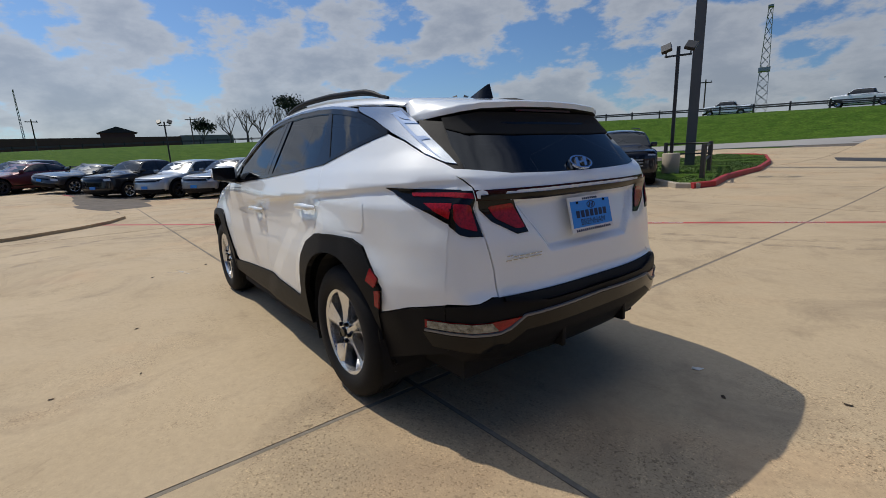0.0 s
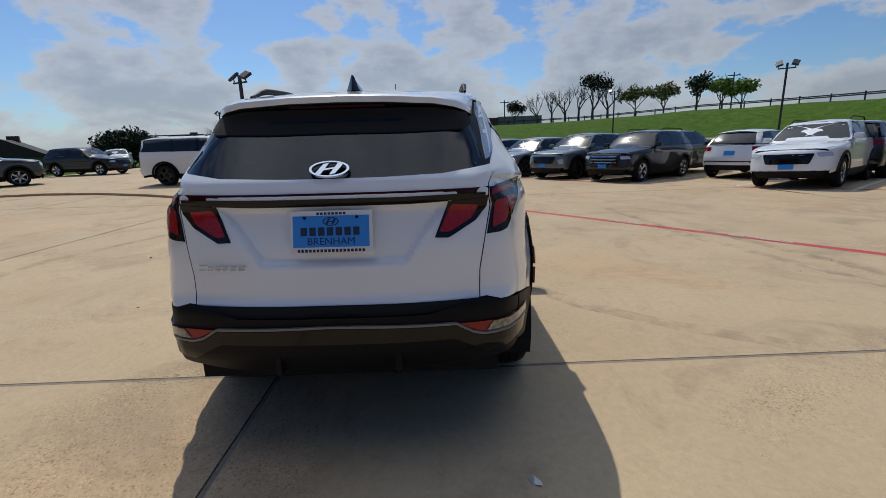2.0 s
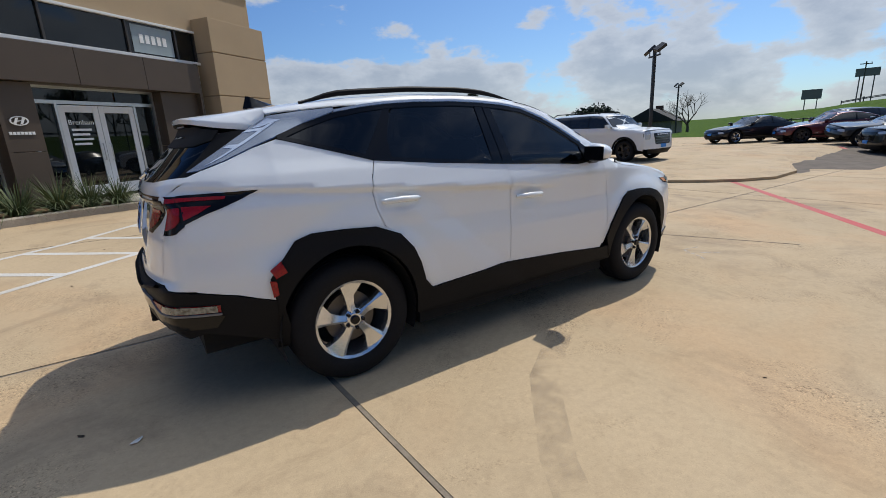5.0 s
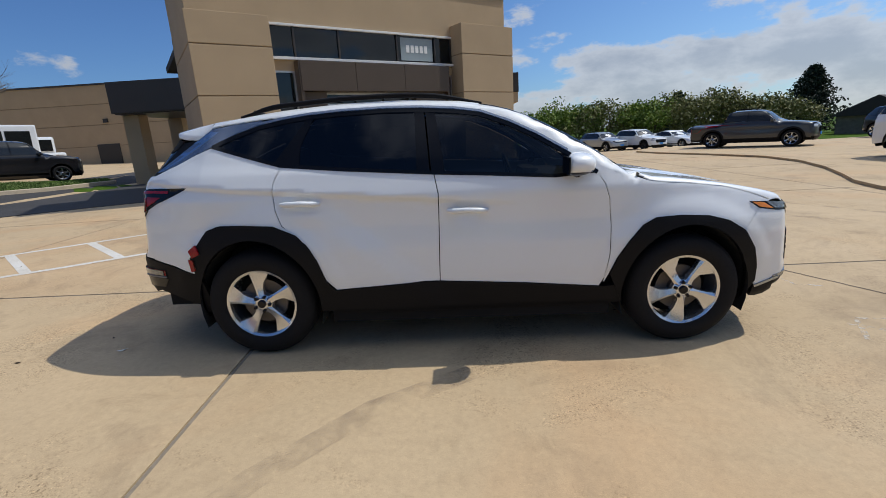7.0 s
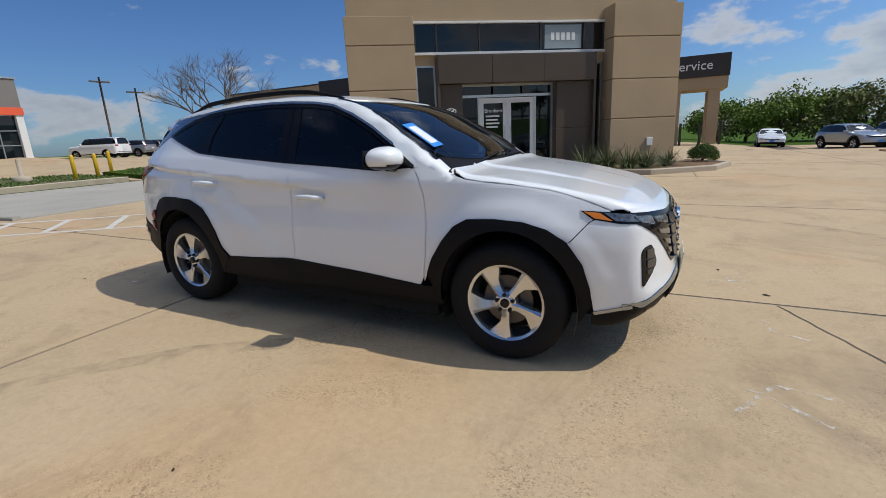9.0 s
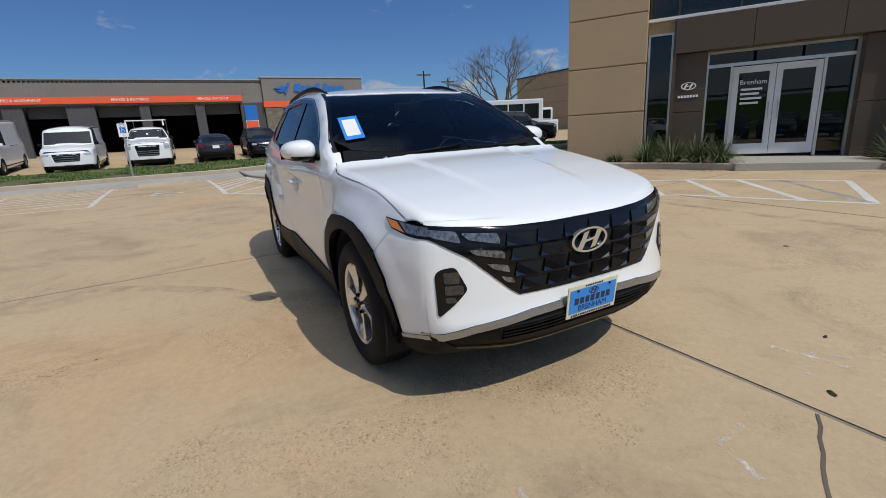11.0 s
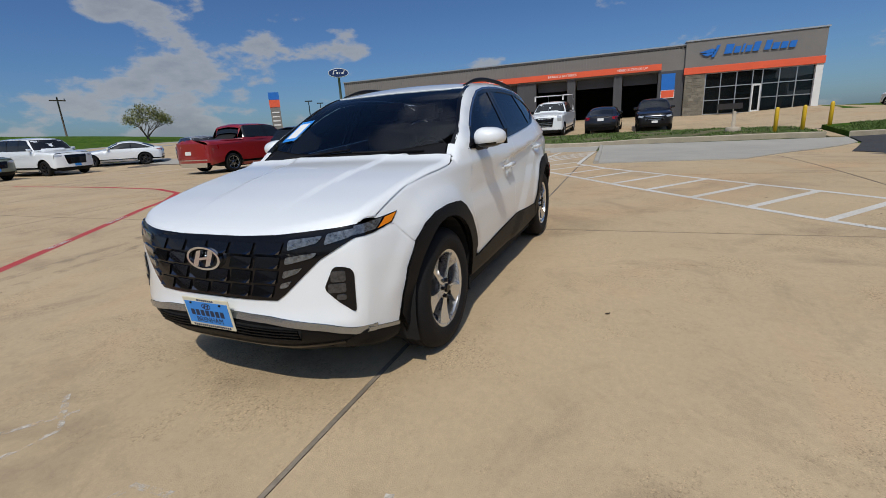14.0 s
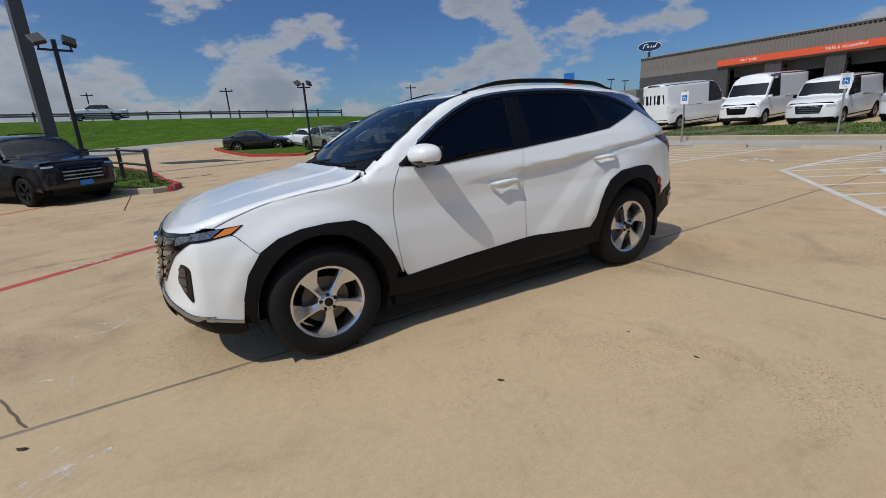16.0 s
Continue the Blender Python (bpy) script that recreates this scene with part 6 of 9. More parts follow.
for s in (1, -1):
    for k, o in enumerate(segs):
        panel_part("headlamp_lens", HERO, "front", rounded([(s * y, z) for y, z in o], 0.012), M["clear_lens"], suv, 0.011, 0.01, 0.05, label="clear stepped headlamp lens")
    fog = [(0.735, 0.69), (0.715, 0.712), (0.655, 0.722), (0.612, 0.62), (0.665, 0.560), (0.735, 0.497)]
    pod = panel_part("fog_pod", HERO, "front", rounded([(s * y, z) for y, z in fog], 0.02), M["gloss_black"], suv, 0.003, 0.012, 0.05, label="black lower lamp pod")
    for z0, z1, y0, y1 in ((0.650, 0.700, 0.642, 0.702), (0.600, 0.642, 0.630, 0.702), (0.565, 0.590, 0.662, 0.702)):
        panel_part("fog_lens", HERO, "front", rounded([(s * y0, z0), (s * y1, z0), (s * y1, z1), (s * y0, z1)], 0.01), M["smoked_lens"], pod, 0.008, 0.008, 0.05)
tip = [(1.770, 0.912), (1.92, 0.904), (2.07, 0.887), (2.09, 0.838), (1.965, 0.846), (1.835, 0.868)]
for fl in (False, True):
    t1 = panel_part("headlamp_tip", HERO, "side", tip, M["gloss_black"], suv, 0.004, 0.012, 0.04, fl)
    panel_part("amber_lens", HERO, "side", [(1.786, 0.907), (1.865, 0.900), (1.93, 0.860), (1.842, 0.873)], M["amber"], t1, 0.008, 0.006, 0.04, fl, "amber corner lens")
    panel_part("corner_lens", HERO, "side", [(1.880, 0.903), (2.03, 0.891), (2.05, 0.852), (1.945, 0.860)], M["clear_lens"], t1, 0.008, 0.006, 0.04, fl, "clear headlamp lens")
silver = [(0.0, 0.490), (0.17, 0.489), (0.34, 0.480), (0.6, 0.440), (0.775, 0.392)]
panel_part("silver_lip", HERO, "front", band_line([(-y, z) for y, z in silver[::-1]] + silver[1:], 0.034), M["satin"], suv, 0.008, 0.02, 0.06, label="satin silver bumper lip")
lo_pts = [(0.775, 0.392), (0.6, 0.436), (0.34, 0.475), (0.0, 0.480), (-0.34, 0.475), (-0.6, 0.436), (-0.775, 0.392), (-0.745, 0.36), (-0.62, 0.31), (-0.4, 0.27), (0.4, 0.27), (0.62, 0.31), (0.745, 0.36)]
lowgrille = panel_part("lower_bumper", HERO, "front", lo_pts, M["plastic"], suv, 0.0, 0.03, 0.05, label="black lower bumper")
for fl in (False, True):
    panel_part("lower_bumper_side", HERO, "side", [(1.855, 0.36), (2.03, 0.398), (2.10, 0.385), (2.12, 0.31), (1.9, 0.27), (1.85, 0.28)], M["plastic"], suv, 0.004, 0.03, 0.05, fl)
    panel_part("silver_lip_side", HERO, "side", band_line([(1.862, 0.352), (2.0, 0.385), (2.05, 0.394)], 0.018), M["satin"], suv, 0.008, 0.012, 0.06, fl, "satin silver bumper lip")
panel_part("intake", HERO, "front", rounded([(0.50, 0.440), (0.0, 0.462), (-0.50, 0.440), (-0.48, 0.372), (0.48, 0.372)], 0.02), M["well"], lowgrille, 0.003, 0.0, 0.06)
for k in range(4):
    panel_part("intake_slat", HERO, "front", band_line([(-0.48, 0.425 - 0.016 * k), (0.0, 0.445 - 0.018 * k), (0.48, 0.425 - 0.016 * k)], 0.006), M["plastic"], lowgrille, 0.012, 0.01, 0.12)
panel_part("skid_strip", HERO, "front", band_line([(-0.66, 0.345), (-0.4, 0.312), (0.4, 0.312), (0.66, 0.345)], 0.014), M["gloss_black"], lowgrille, 0.006, 0.01, 0.1)


def dealer_plate(m, parent, frame_mat):
    """A blue dealer plate in a frame: emblem, bars for the brand, the town's name, bars for number and address."""
    bm = bmesh.new()
    box(bm, -0.158, 0.158, -0.082, 0.082, -0.006, 0.0, bevel=0.003)
    p = part("licence_plate", bm, frame_mat, parent, "blue dealer plate in a pale frame", at=m)
    part("plate_face", boxed(-0.146, 0.146, -0.058, 0.062, 0.0, 0.002), M["plate_blue"], p)
    bm = bmesh.new()
    oval_mark(bm, 0.062, 0.034, 0.001, pose(0, 0.040, 0.002), 20)
    part("plate_mark", bm, M["plate_ink"], p)
    for n, x0, step, w, z0, z1, up in ((7, -0.116, 0.0335, 0.024, -0.014, 0.018, 0.002), (8, -0.055, 0.0145, 0.010, 0.066, 0.075, 0.0), (18, -0.13, 0.0146, 0.010, -0.077, -0.066, 0.0)):
        for k in range(n):
            part("plate_bar", boxed(x0 + step * k, x0 + step * k + w, z0, z1, up, up + 0.001), M["plate_ink"], p)
    lettering("plate_name", "BRENHAM", 0.040, M["plate_ink"], pose(0, -0.037, 0.0025), p, 0.0005)
    for x in (-0.1, 0.1):
        bm = bmesh.new()
        lathe(bm, ((0.006, 0.0), (0.006, 0.004), (0.004, 0.005)), 10, pose(x, 0.055, 0.002))
        part("plate_screw", bm, M["gloss_black"], p)
    return p


M["plate_frame"] = material("ivory_plate_frame", (0.70, 0.66, 0.50), 0.4, var=0.1, scale=20.0)
dealer_plate(Matrix(((0, 0, 1, 2.286), (1, 0, 0, -0.012), (0, 1, 0, 0.487), (0, 0, 0, 1))) @ pose(0, 0, 0, 6), suv, M["plate_frame"])

# ---- rear ----
tz = [0.665, 0.80, 0.90, 1.02, 1.10, 1.165, 1.20]
ty = HERO.at("side", [-2.10] * 4 + [-2.10, -2.09, -2.065], tz)[:, 1]
seam = [(0.574, 0.69), (0.577, 0.80), (0.602, 0.936), (0.625, 1.05), (0.618, 1.086), (0.620, 1.134), (0.650, 1.185), (0.664, 1.209)]
for s in (1, -1):
    o = [(y, z) for y, z in seam] + [(float(y), z) for y, z in list(zip(ty, tz))[::-1]] + [(0.66, 0.675), (0.60, 0.692)]
    panel_part("quarter_corner", HERO, "rear", [(s * y, z) for y, z in o], WH, suv, -0.0012, 0.0, 0.03)
tg = [(y - 0.005, z) for y, z in seam] + [(0.625, 1.207), (0.436, 1.181), (0.2, 1.174), (0.0, 1.172)]
tailgate = panel_part("tailgate", HERO, "rear", [(-y, z) for y, z in tg[:-1]] + [(y, z) for y, z in tg[::-1]], WH, suv, 0.0, 0.012, 0.014)
rg = [(0.612, 1.207), (0.592, 1.29), (0.566, 1.38), (0.49, 1.43), (0.25, 1.44)]
panel_part("rear_window", HERO, "rear", [(y, z) for y, z in rg] + [(-y, z) for y, z in rg[::-1]] + [(-0.436, 1.183), (-0.2, 1.176), (0.0, 1.174), (0.2, 1.176), (0.436, 1.183)], M["privacy"], suv, -0.003, 0.0, 0.08)
for s in (1, -1):
    o = [(0.668, 1.214), (0.610, 1.209), (0.590, 1.29), (0.564, 1.38), (0.548, 1.41), (0.598, 1.428), (0.638, 1.32)]
    panel_part("window_side_panel", HERO, "rear", [(s * y, z) for y, z in o], M["plastic"], suv, -0.003, 0.006, 0.04)
# black band across the glass top: the spoiler's shade put into the colour
panel_part("window_top_band", HERO, "rear", [(0.565, 1.378), (0.525, 1.352), (0.28, 1.344), (0.0, 1.346), (-0.28, 1.344), (-0.525, 1.352), (-0.565, 1.378), (-0.55, 1.425), (-0.4, 1.448), (0.4, 1.448), (0.55, 1.425)], M["well"], suv, 0.003, 0.01, 0.06)
# spoiler: a roof-edge wing that wraps round to the sides
bm = bmesh.new()
sect = []
ay_ = [0.0, 0.2, 0.41, 0.49, 0.540, 0.572, 0.590]
for y in [-v for v in ay_[:0:-1]] + ay_:
    e = abs(y)
    xr = float(np.interp(e, ay_, [-2.03, -2.023, -1.995, -1.955, -1.895, -1.80, -1.70]))
    zb = float(np.interp(e, ay_, [1.472, 1.470, 1.460, 1.449, 1.438, 1.428, 1.420]))
    xf = -1.663
    xm = xf * 0.5 + xr * 0.5
    zt = [float(HERO.at("top", [x], [min(e, 0.565)])[0, 2]) for x in (xf, xm)]
    zf = min(zt[0], zt[0] - (e - 0.565) * 1.2 if e > 0.565 else zt[0])
    zm = max(min(zt[1], zt[0]), zb + 0.030) if e < 0.565 else zb + 0.036
    sect.append([bm.verts.new(p) for p in ((xf, y, zf), (xm, y, zm), (xr + 0.012, y, zb + 0.031), (xr, y, zb + 0.024), (xr + 0.002, y, zb), (min(xr + 0.05, -1.69), y * 0.985, zb - 0.004), (min(xr + 0.14, -1.68), y * 0.95, zb - 0.045))])
# underside faces are coloured black for the shade below the lip
for a, b in zip(sect, sect[1:]):
    for i in range(6):
        bm.faces.new((a[i], a[i + 1], b[i + 1], b[i])).material_index = 1 if i > 3 else 0
bm.faces.new(sect[0]), bm.faces.new(sect[-1][::-1])
bmesh.ops.recalc_face_normals(bm, faces=bm.faces)
spoiler = part("spoiler", bm, [WH, M["well"]], suv, smooth=50)
part("brake_light", boxed(-2.000, -1.983, -0.2, 0.2, 1.453, 1.463), M["dark_red_lens"], spoiler)
# lamps
bar = panel_part("light_bar", HERO, "rear", [(0.618, 1.122), (0.3, 1.120), (-0.3, 1.120), (-0.618, 1.122), (-0.615, 1.080), (-0.3, 1.070), (0.3, 1.070), (0.615, 1.080)], M["dark_red_lens"], suv, 0.004, 0.02, 0.06, label="smoked full-width light bar")
panel_part("bar_gloss", HERO, "rear", [(0.60, 1.102), (0.3, 1.098), (-0.3, 1.098), (-0.60, 1.102), (-0.60, 1.084), (-0.3, 1.074), (0.3, 1.074), (0.60, 1.084)], M["gloss_black"], bar, 0.007, 0.006, 0.08)
for s in (1, -1):
    o = [(0.612, 1.082), (0.455, 1.074), (0.398, 0.936), (0.452, 0.933), (0.560, 0.993), (0.605, 1.045)]
    lamp = panel_part("tail_lamp", HERO, "rear", [(s * y, z) for y, z in o], M["gloss_black"], suv, 0.005, 0.012, 0.04, label="dark red tail lamp")
    panel_part("lamp_lens", HERO, "rear", rounded([(s * y, z) for y, z in ((0.572, 1.055), (0.464, 1.064), (0.414, 0.957), (0.455, 0.955), (0.545, 1.005))], 0.012), M["red_lens"], lamp, 0.009, 0.006, 0.04)
    o = [(0.622, 1.120), (0.688, 1.122), (0.704, 1.05), (0.712, 0.985), (0.69, 0.950), (0.66, 0.940), (0.606, 0.937), (0.630, 1.052), (0.622, 1.085)]
    lamp = panel_part("tail_lamp", HERO, "rear", [(s * y, z) for y, z in o], M["gloss_black"], suv, 0.005, 0.012, 0.04, label="dark red tail lamp")
    panel_part("lamp_lens", HERO, "rear", rounded([(s * y, z) for y, z in ((0.640, 1.068), (0.690, 1.070), (0.698, 1.010), (0.684, 0.980), (0.626, 0.958))], 0.012), M["red_lens"], lamp, 0.009, 0.006, 0.04)
    panel_part("lamp_lens", HERO, "rear", [(s * y, z) for y, z in ((0.626, 1.110), (0.684, 1.112), (0.686, 1.096), (0.626, 1.090))], M["red_lens"], lamp, 0.009, 0.006, 0.04)
    fl = s < 0
    lamp = panel_part("tail_lamp_side", HERO, "side", [(-1.79, 1.135), (-1.95, 1.130), (-2.13, 1.124), (-2.135, 0.985), (-2.03, 1.035), (-1.94, 1.068), (-1.86, 1.10)], M["gloss_black"], suv, 0.005, 0.012, 0.04, fl, "dark red tail lamp side")
    panel_part("lamp_lens", HERO, "side", [(-1.93, 1.112), (-2.12, 1.112), (-2.12, 1.096), (-1.94, 1.098)], M["red_lens"], lamp, 0.009, 0.005, 0.05, fl)
    panel_part("lamp_lens", HERO, "side", [(-2.0, 1.072), (-2.12, 1.072), (-2.12, 1.012), (-2.06, 1.040)], M["red_lens"], lamp, 0.009, 0.005, 0.05, fl)
bm = bmesh.new()
oval_mark(bm, 0.155, 0.080, 0.010, Matrix(((0, 0, -1, -2.213), (-1, 0, 0, 0), (0, 1, 0, 1.204), (0, 0, 0, 1))) @ pose(0, 0, 0.002, -44), 40, 0.13)
part("rear_emblem", bm, M["chrome"], suv, "chrome oval emblem", smooth=40)
dealer_plate(Matrix(((0, 0, -1, -2.283), (-1, 0, 0, -0.003), (0, 1, 0, 0.975), (0, 0, 0, 1))) @ pose(0, 0, 0, -13), suv, M["white_panel"])
badge = part("model_badge", boxed(-0.001, 0.001, -0.001, 0.001, -0.001, 0.0005), M["satin"], suv, "satin model badge bars", at=Matrix(((0, 0, -1, -2.262), (-1, 0, 0, 0.535), (0, 1, 0, 0.832), (0, 0, 0, 1))) @ pose(0, 0, 0, 0, -6, 0))
x = 0.0
for w, h in ((0.036, 0.022), (0.032, 0.016), (0.030, 0.016), (0.030, 0.016), (0.034, 0.016), (0.034, 0.016)):
    for q in (0.0, h - 0.004):
        bm = bmesh.new()
        prism(bm, [(x + q * 0.3, q), (x + w - 0.007 + q * 0.3, q), (x + w - 0.007 + (q + 0.004) * 0.3, q + 0.004), (x + (q + 0.004) * 0.3, q + 0.004)], 0, 0.003)
        bmesh.ops.recalc_face_normals(bm, faces=bm.faces)
        part("badge_bar", bm, M["satin"], badge)
    x += w
# rear bumper
ob = HERO.at("side", [-2.08, -2.08, -2.09], [0.64, 0.58, 0.45])[:, 1]
rb = [(float(ob[0]), 0.650), (0.60, 0.686), (0.35, 0.688), (0.0, 0.688)]
lowb = [(float(ob[1]), 0.58), (float(ob[2]), 0.45), (0.70, 0.42), (0.45, 0.385), (0.0, 0.375)]
rbp = rb + [(-y, z) for y, z in rb[-2::-1]] + [(-y, z) for y, z in lowb] + [(y, z) for y, z in lowb[-2::-1]]
rbumper = panel_part("rear_bumper", HERO, "rear", rbp, M["plastic"], suv, 0.004, 0.03, 0.04, label="black rear bumper")
ledge = [(-0.56, 0.684), (-0.36, 0.650), (-0.12, 0.640), (-0.05, 0.612), (0.05, 0.612), (0.12, 0.640), (0.36, 0.650), (0.56, 0.684)]
panel_part("bumper_step", HERO, "rear", ledge, M["well"], rbumper, 0.008, 0.006, 0.06, label="dark loading step")
panel_part("bumper_ridge", HERO, "rear", band_line([(-0.56, 0.677), (-0.36, 0.643), (0.36, 0.643), (0.56, 0.677)], 0.012), M["plastic"], rbumper, 0.022, 0.02, 0.06)
gl = [(0.79, 0.535), (0.585, 0.532), (0.54, 0.545), (0.47, 0.590), (0.0, 0.600), (-0.47, 0.590), (-0.54, 0.545), (-0.585, 0.532), (-0.79, 0.535), (-0.77, 0.475), (-0.60, 0.462), (-0.46, 0.535), (0.46, 0.535), (0.60, 0.462), (0.77, 0.475)]
panel_part("bumper_gloss", HERO, "rear", gl, M["gloss_black"], rbumper, 0.010, 0.008, 0.05, label="gloss black bumper insert")
panel_part("bumper_strip", HERO, "rear", band_line([(-0.785, 0.546), (-0.585, 0.543), (-0.54, 0.556), (-0.47, 0.600), (0.0, 0.611), (0.47, 0.600), (0.54, 0.556), (0.585, 0.543), (0.785, 0.546)], 0.009), M["dull_trim"], rbumper, 0.016, 0.012, 0.05, label="dull grey bumper strip")
for fl in (False, True):
    side_b = panel_part("rear_bumper_side", HERO, "side", [(-1.755, 0.565), (-1.95, 0.622), (-2.12, 0.657), (-2.125, 0.45), (-2.0, 0.42), (-1.76, 0.34), (-1.72, 0.38)], M["plastic"], suv, 0.006, 0.03, 0.05, fl)
    for o in ([(-1.80, 0.735), (-1.74, 0.775), (-1.715, 0.72), (-1.775, 0.695)], [(-1.81, 0.685), (-1.775, 0.68), (-1.77, 0.61), (-1.80, 0.60)]):
        panel_part("side_reflector", HERO, "side", [(-1.77 + (x + 1.77) * 0.9, z) for x, z in o], M["red_lens"], side_b, 0.024, 0.01, 0.05, fl, "red side reflector")
    s = -1 if fl else 1
    panel_part("reflector", HERO, "rear", [(s * y, z) for y, z in ((0.485, 0.598), (0.585, 0.596), (0.785, 0.592), (0.785, 0.556), (0.58, 0.553), (0.545, 0.565))], M["red_lens"], rbumper, 0.012, 0.01, 0.05, label="red bumper reflector")
    panel_part("reverse_lens", HERO, "rear", [(s * y, z) for y, z in ((0.622, 0.594), (0.780, 0.590), (0.780, 0.558), (0.592, 0.556))], M["clear_lens"], rbumper, 0.016, 0.006, 0.05, label="clear reversing lens")
    part("diffuser_fin", boxed(-2.325, -2.24, s * 0.24 - 0.012, s * 0.24 + 0.012, 0.40, 0.50, bevel=0.006), M["plastic"], rbumper)
    for fb, o in (("mud_edge", [(-1.72, 0.38), (-1.78, 0.345), (-1.80, 0.30), (-1.74, 0.30)]),):
        panel_part(fb, HERO, "side", o, M["plastic"], side_b, 0.004, 0.02, 0.05, fl)

# handles, mirrors, rails, antenna, fuel door
for x0, x1, z0, pair in ((-1.165, -0.915, 1.018, doors[1]), (-0.125, 0.125, 0.938, doors[0])):
    for side, door in zip((1, -1), pair):
        P = HERO.at("side", [x0, (x0 + x1) / 2, x1], [z0, z0, z0])
        bm = bmesh.new()
        ys = [float(v) for v in P[:, 1]]
        pts = [(x0, side * (ys[0] + 0.008), z0), (x0 + 0.04, side * (ys[0] + 0.038), z0 + 0.002), ((x0 + x1) / 2, side * (ys[1] + 0.044), z0 + 0.003), (x1 - 0.04, side * (ys[2] + 0.038), z0), (x1, side * (ys[2] + 0.008), z0 - 0.004)]
        tube(bm, pts, [0.010, 0.017, 0.018, 0.017, 0.010], 10)
        part("handle", bm, WH, door, smooth=60)
for side in (1, -1):
    bm = bmesh.new()
    bmesh.ops.create_uvsphere(bm, u_segments=20, v_segments=14, radius=1.0)
    for v in bm.verts:
        x, y, z = v.co
        x, y, z = (abs(x) ** 0.85 * math.copysign(1, x), abs(y) ** 0.75 * math.copysign(1, y), abs(z) ** 0.85 * math.copysign(1, z))
        v.co = (0.645 + 0.115 * x * (1 if x > 0 else 0.5) - 0.02 * y, side * (0.950 + 0.105 * y), 1.196 + (0.068 - 0.010 * y) * z)
    dn = [f for f in bm.faces if f.calc_center_median().z < 1.160]
    for f in dn:
        f.material_index = 1
    for f in bm.faces:
        if f.normal.x * (1 if f.normal.dot(f.calc_center_median() - Vector((0.645, side * 0.95, 1.196))) > 0 else -1) < -0.80:
            f.material_index = 1
    bmesh.ops.recalc_face_normals(bm, faces=bm.faces)
    mir = part("mirror", bm, [WH, M["gloss_black"]], suv, "white door mirror with black base", smooth=70)
    part("mirror_glass", boxed(0.580, 0.586, side * 0.965 - 0.085, side * 0.965 + 0.085, 1.145, 1.245, bevel=0.002), M["gloss_black"], mir)
    bm = bmesh.new()
    tube(bm, [(0.68, side * 0.80, 1.125), (0.67, side * 0.87, 1.138), (0.665, side * 0.93, 1.15)], [0.03, 0.026, 0.03], 8)
    part("mirror_arm", bm, M["gloss_black"], mir, smooth=50)
    bm = bmesh.new()
    xs = np.linspace(-1.47, 0.12, 22)
    rl, rad = [], []
    for x in xs:
        P = HERO.at("top", [x], [0.585 - 0.02 * abs(x + 0.5)])[0]
        e = min(1, (x + 1.47) / 0.22, (0.12 - x) / 0.36)
        rl.append((float(x), side * float(P[1]), float(P[2]) + 0.004 + 0.026 * smooth01(max(e, 0))))
        rad.append(0.007 + 0.010 * smooth01(max(e, 0)))
    tube(bm, rl, rad, 8)
    part("roof_rail", bm, M["plastic"], suv, "black raised roof rail", smooth=60)
bm = bmesh.new()
zr = float(HERO.at("top", [-1.5], [0.0])[0, 2])
A = [bm.verts.new(p) for p in ((-1.40, 0.0, zr - 0.006), (-1.46, 0.035, zr - 0.006), (-1.60, 0.032, zr - 0.012), (-1.64, 0.0, zr - 0.014), (-1.60, -0.032, zr - 0.012), (-1.46, -0.035, zr - 0.006))]
B = [bm.verts.new(p) for p in ((-1.53, 0.0, zr + 0.035), (-1.545, 0.008, zr + 0.04), (-1.60, 0.006, zr + 0.060), (-1.615, 0.0, zr + 0.062), (-1.60, -0.006, zr + 0.060), (-1.545, -0.008, zr + 0.04))]
for i in range(6):
    bm.faces.new((A[i], A[(i + 1) % 6], B[(i + 1) % 6], B[i]))
bm.faces.new(B)
bmesh.ops.recalc_face_normals(bm, faces=bm.faces)
part("antenna_fin", bm, M["gloss_black"], suv, smooth=60)
fuel = [(-1.56 + 0.105 * math.copysign(abs(math.cos(a)) ** 0.5, math.cos(a)), 1.005 + 0.078 * math.copysign(abs(math.sin(a)) ** 0.5, math.sin(a))) for a in (2 * math.pi * k / 24 for k in range(24))]
panel_part("fuel_door", HERO, "side", fuel, WH, suv, 0.002, 0.004, 0.04)
panel_part("window_sticker", HERO, "side", [(-0.40, 1.485), (-0.765, 1.479), (-0.753, 1.265), (-0.385, 1.252)], M["white_panel"], suv, -0.014, 0.0, 0.2, label="white paper window sticker behind the glass")

# chassis, wells, cabin
bm = bmesh.new()
for x0, x1, w, z0, z1 in ((-0.92, 0.92, 0.83, 0.20, 0.95), (0.92, 1.83, 0.52, 0.22, 0.93), (-1.83, -0.92, 0.52, 0.24, 1.12), (1.83, 2.05, 0.66, 0.28, 0.80), (-2.12, -1.83, 0.66, 0.30, 1.08)):
    box(bm, x0, x1, -w, w, z0, z1)
part("underbody", bm, M["well"], suv)
for x in (-1.3775, 1.3775):
    for side in (1, -1):
        bm = bmesh.new()
        a = arc_line(x, 0.355, 0.41, 0.44, 200, -20, 20)
        v0 = [bm.verts.new((p, side * 0.45, q)) for p, q in a]
        v1 = [bm.verts.new((p, side * 0.875, q)) for p, q in a]
        for i in range(len(a) - 1):
            bm.faces.new((v0[i], v0[i + 1], v1[i + 1], v1[i]))
        part("wheel_well", bm, M["well"], suv)
bm = boxed(-1.6, 0.92, -0.80, 0.80, 0.95, 0.97)
part("cabin_floor", bm, M["dash"], suv)
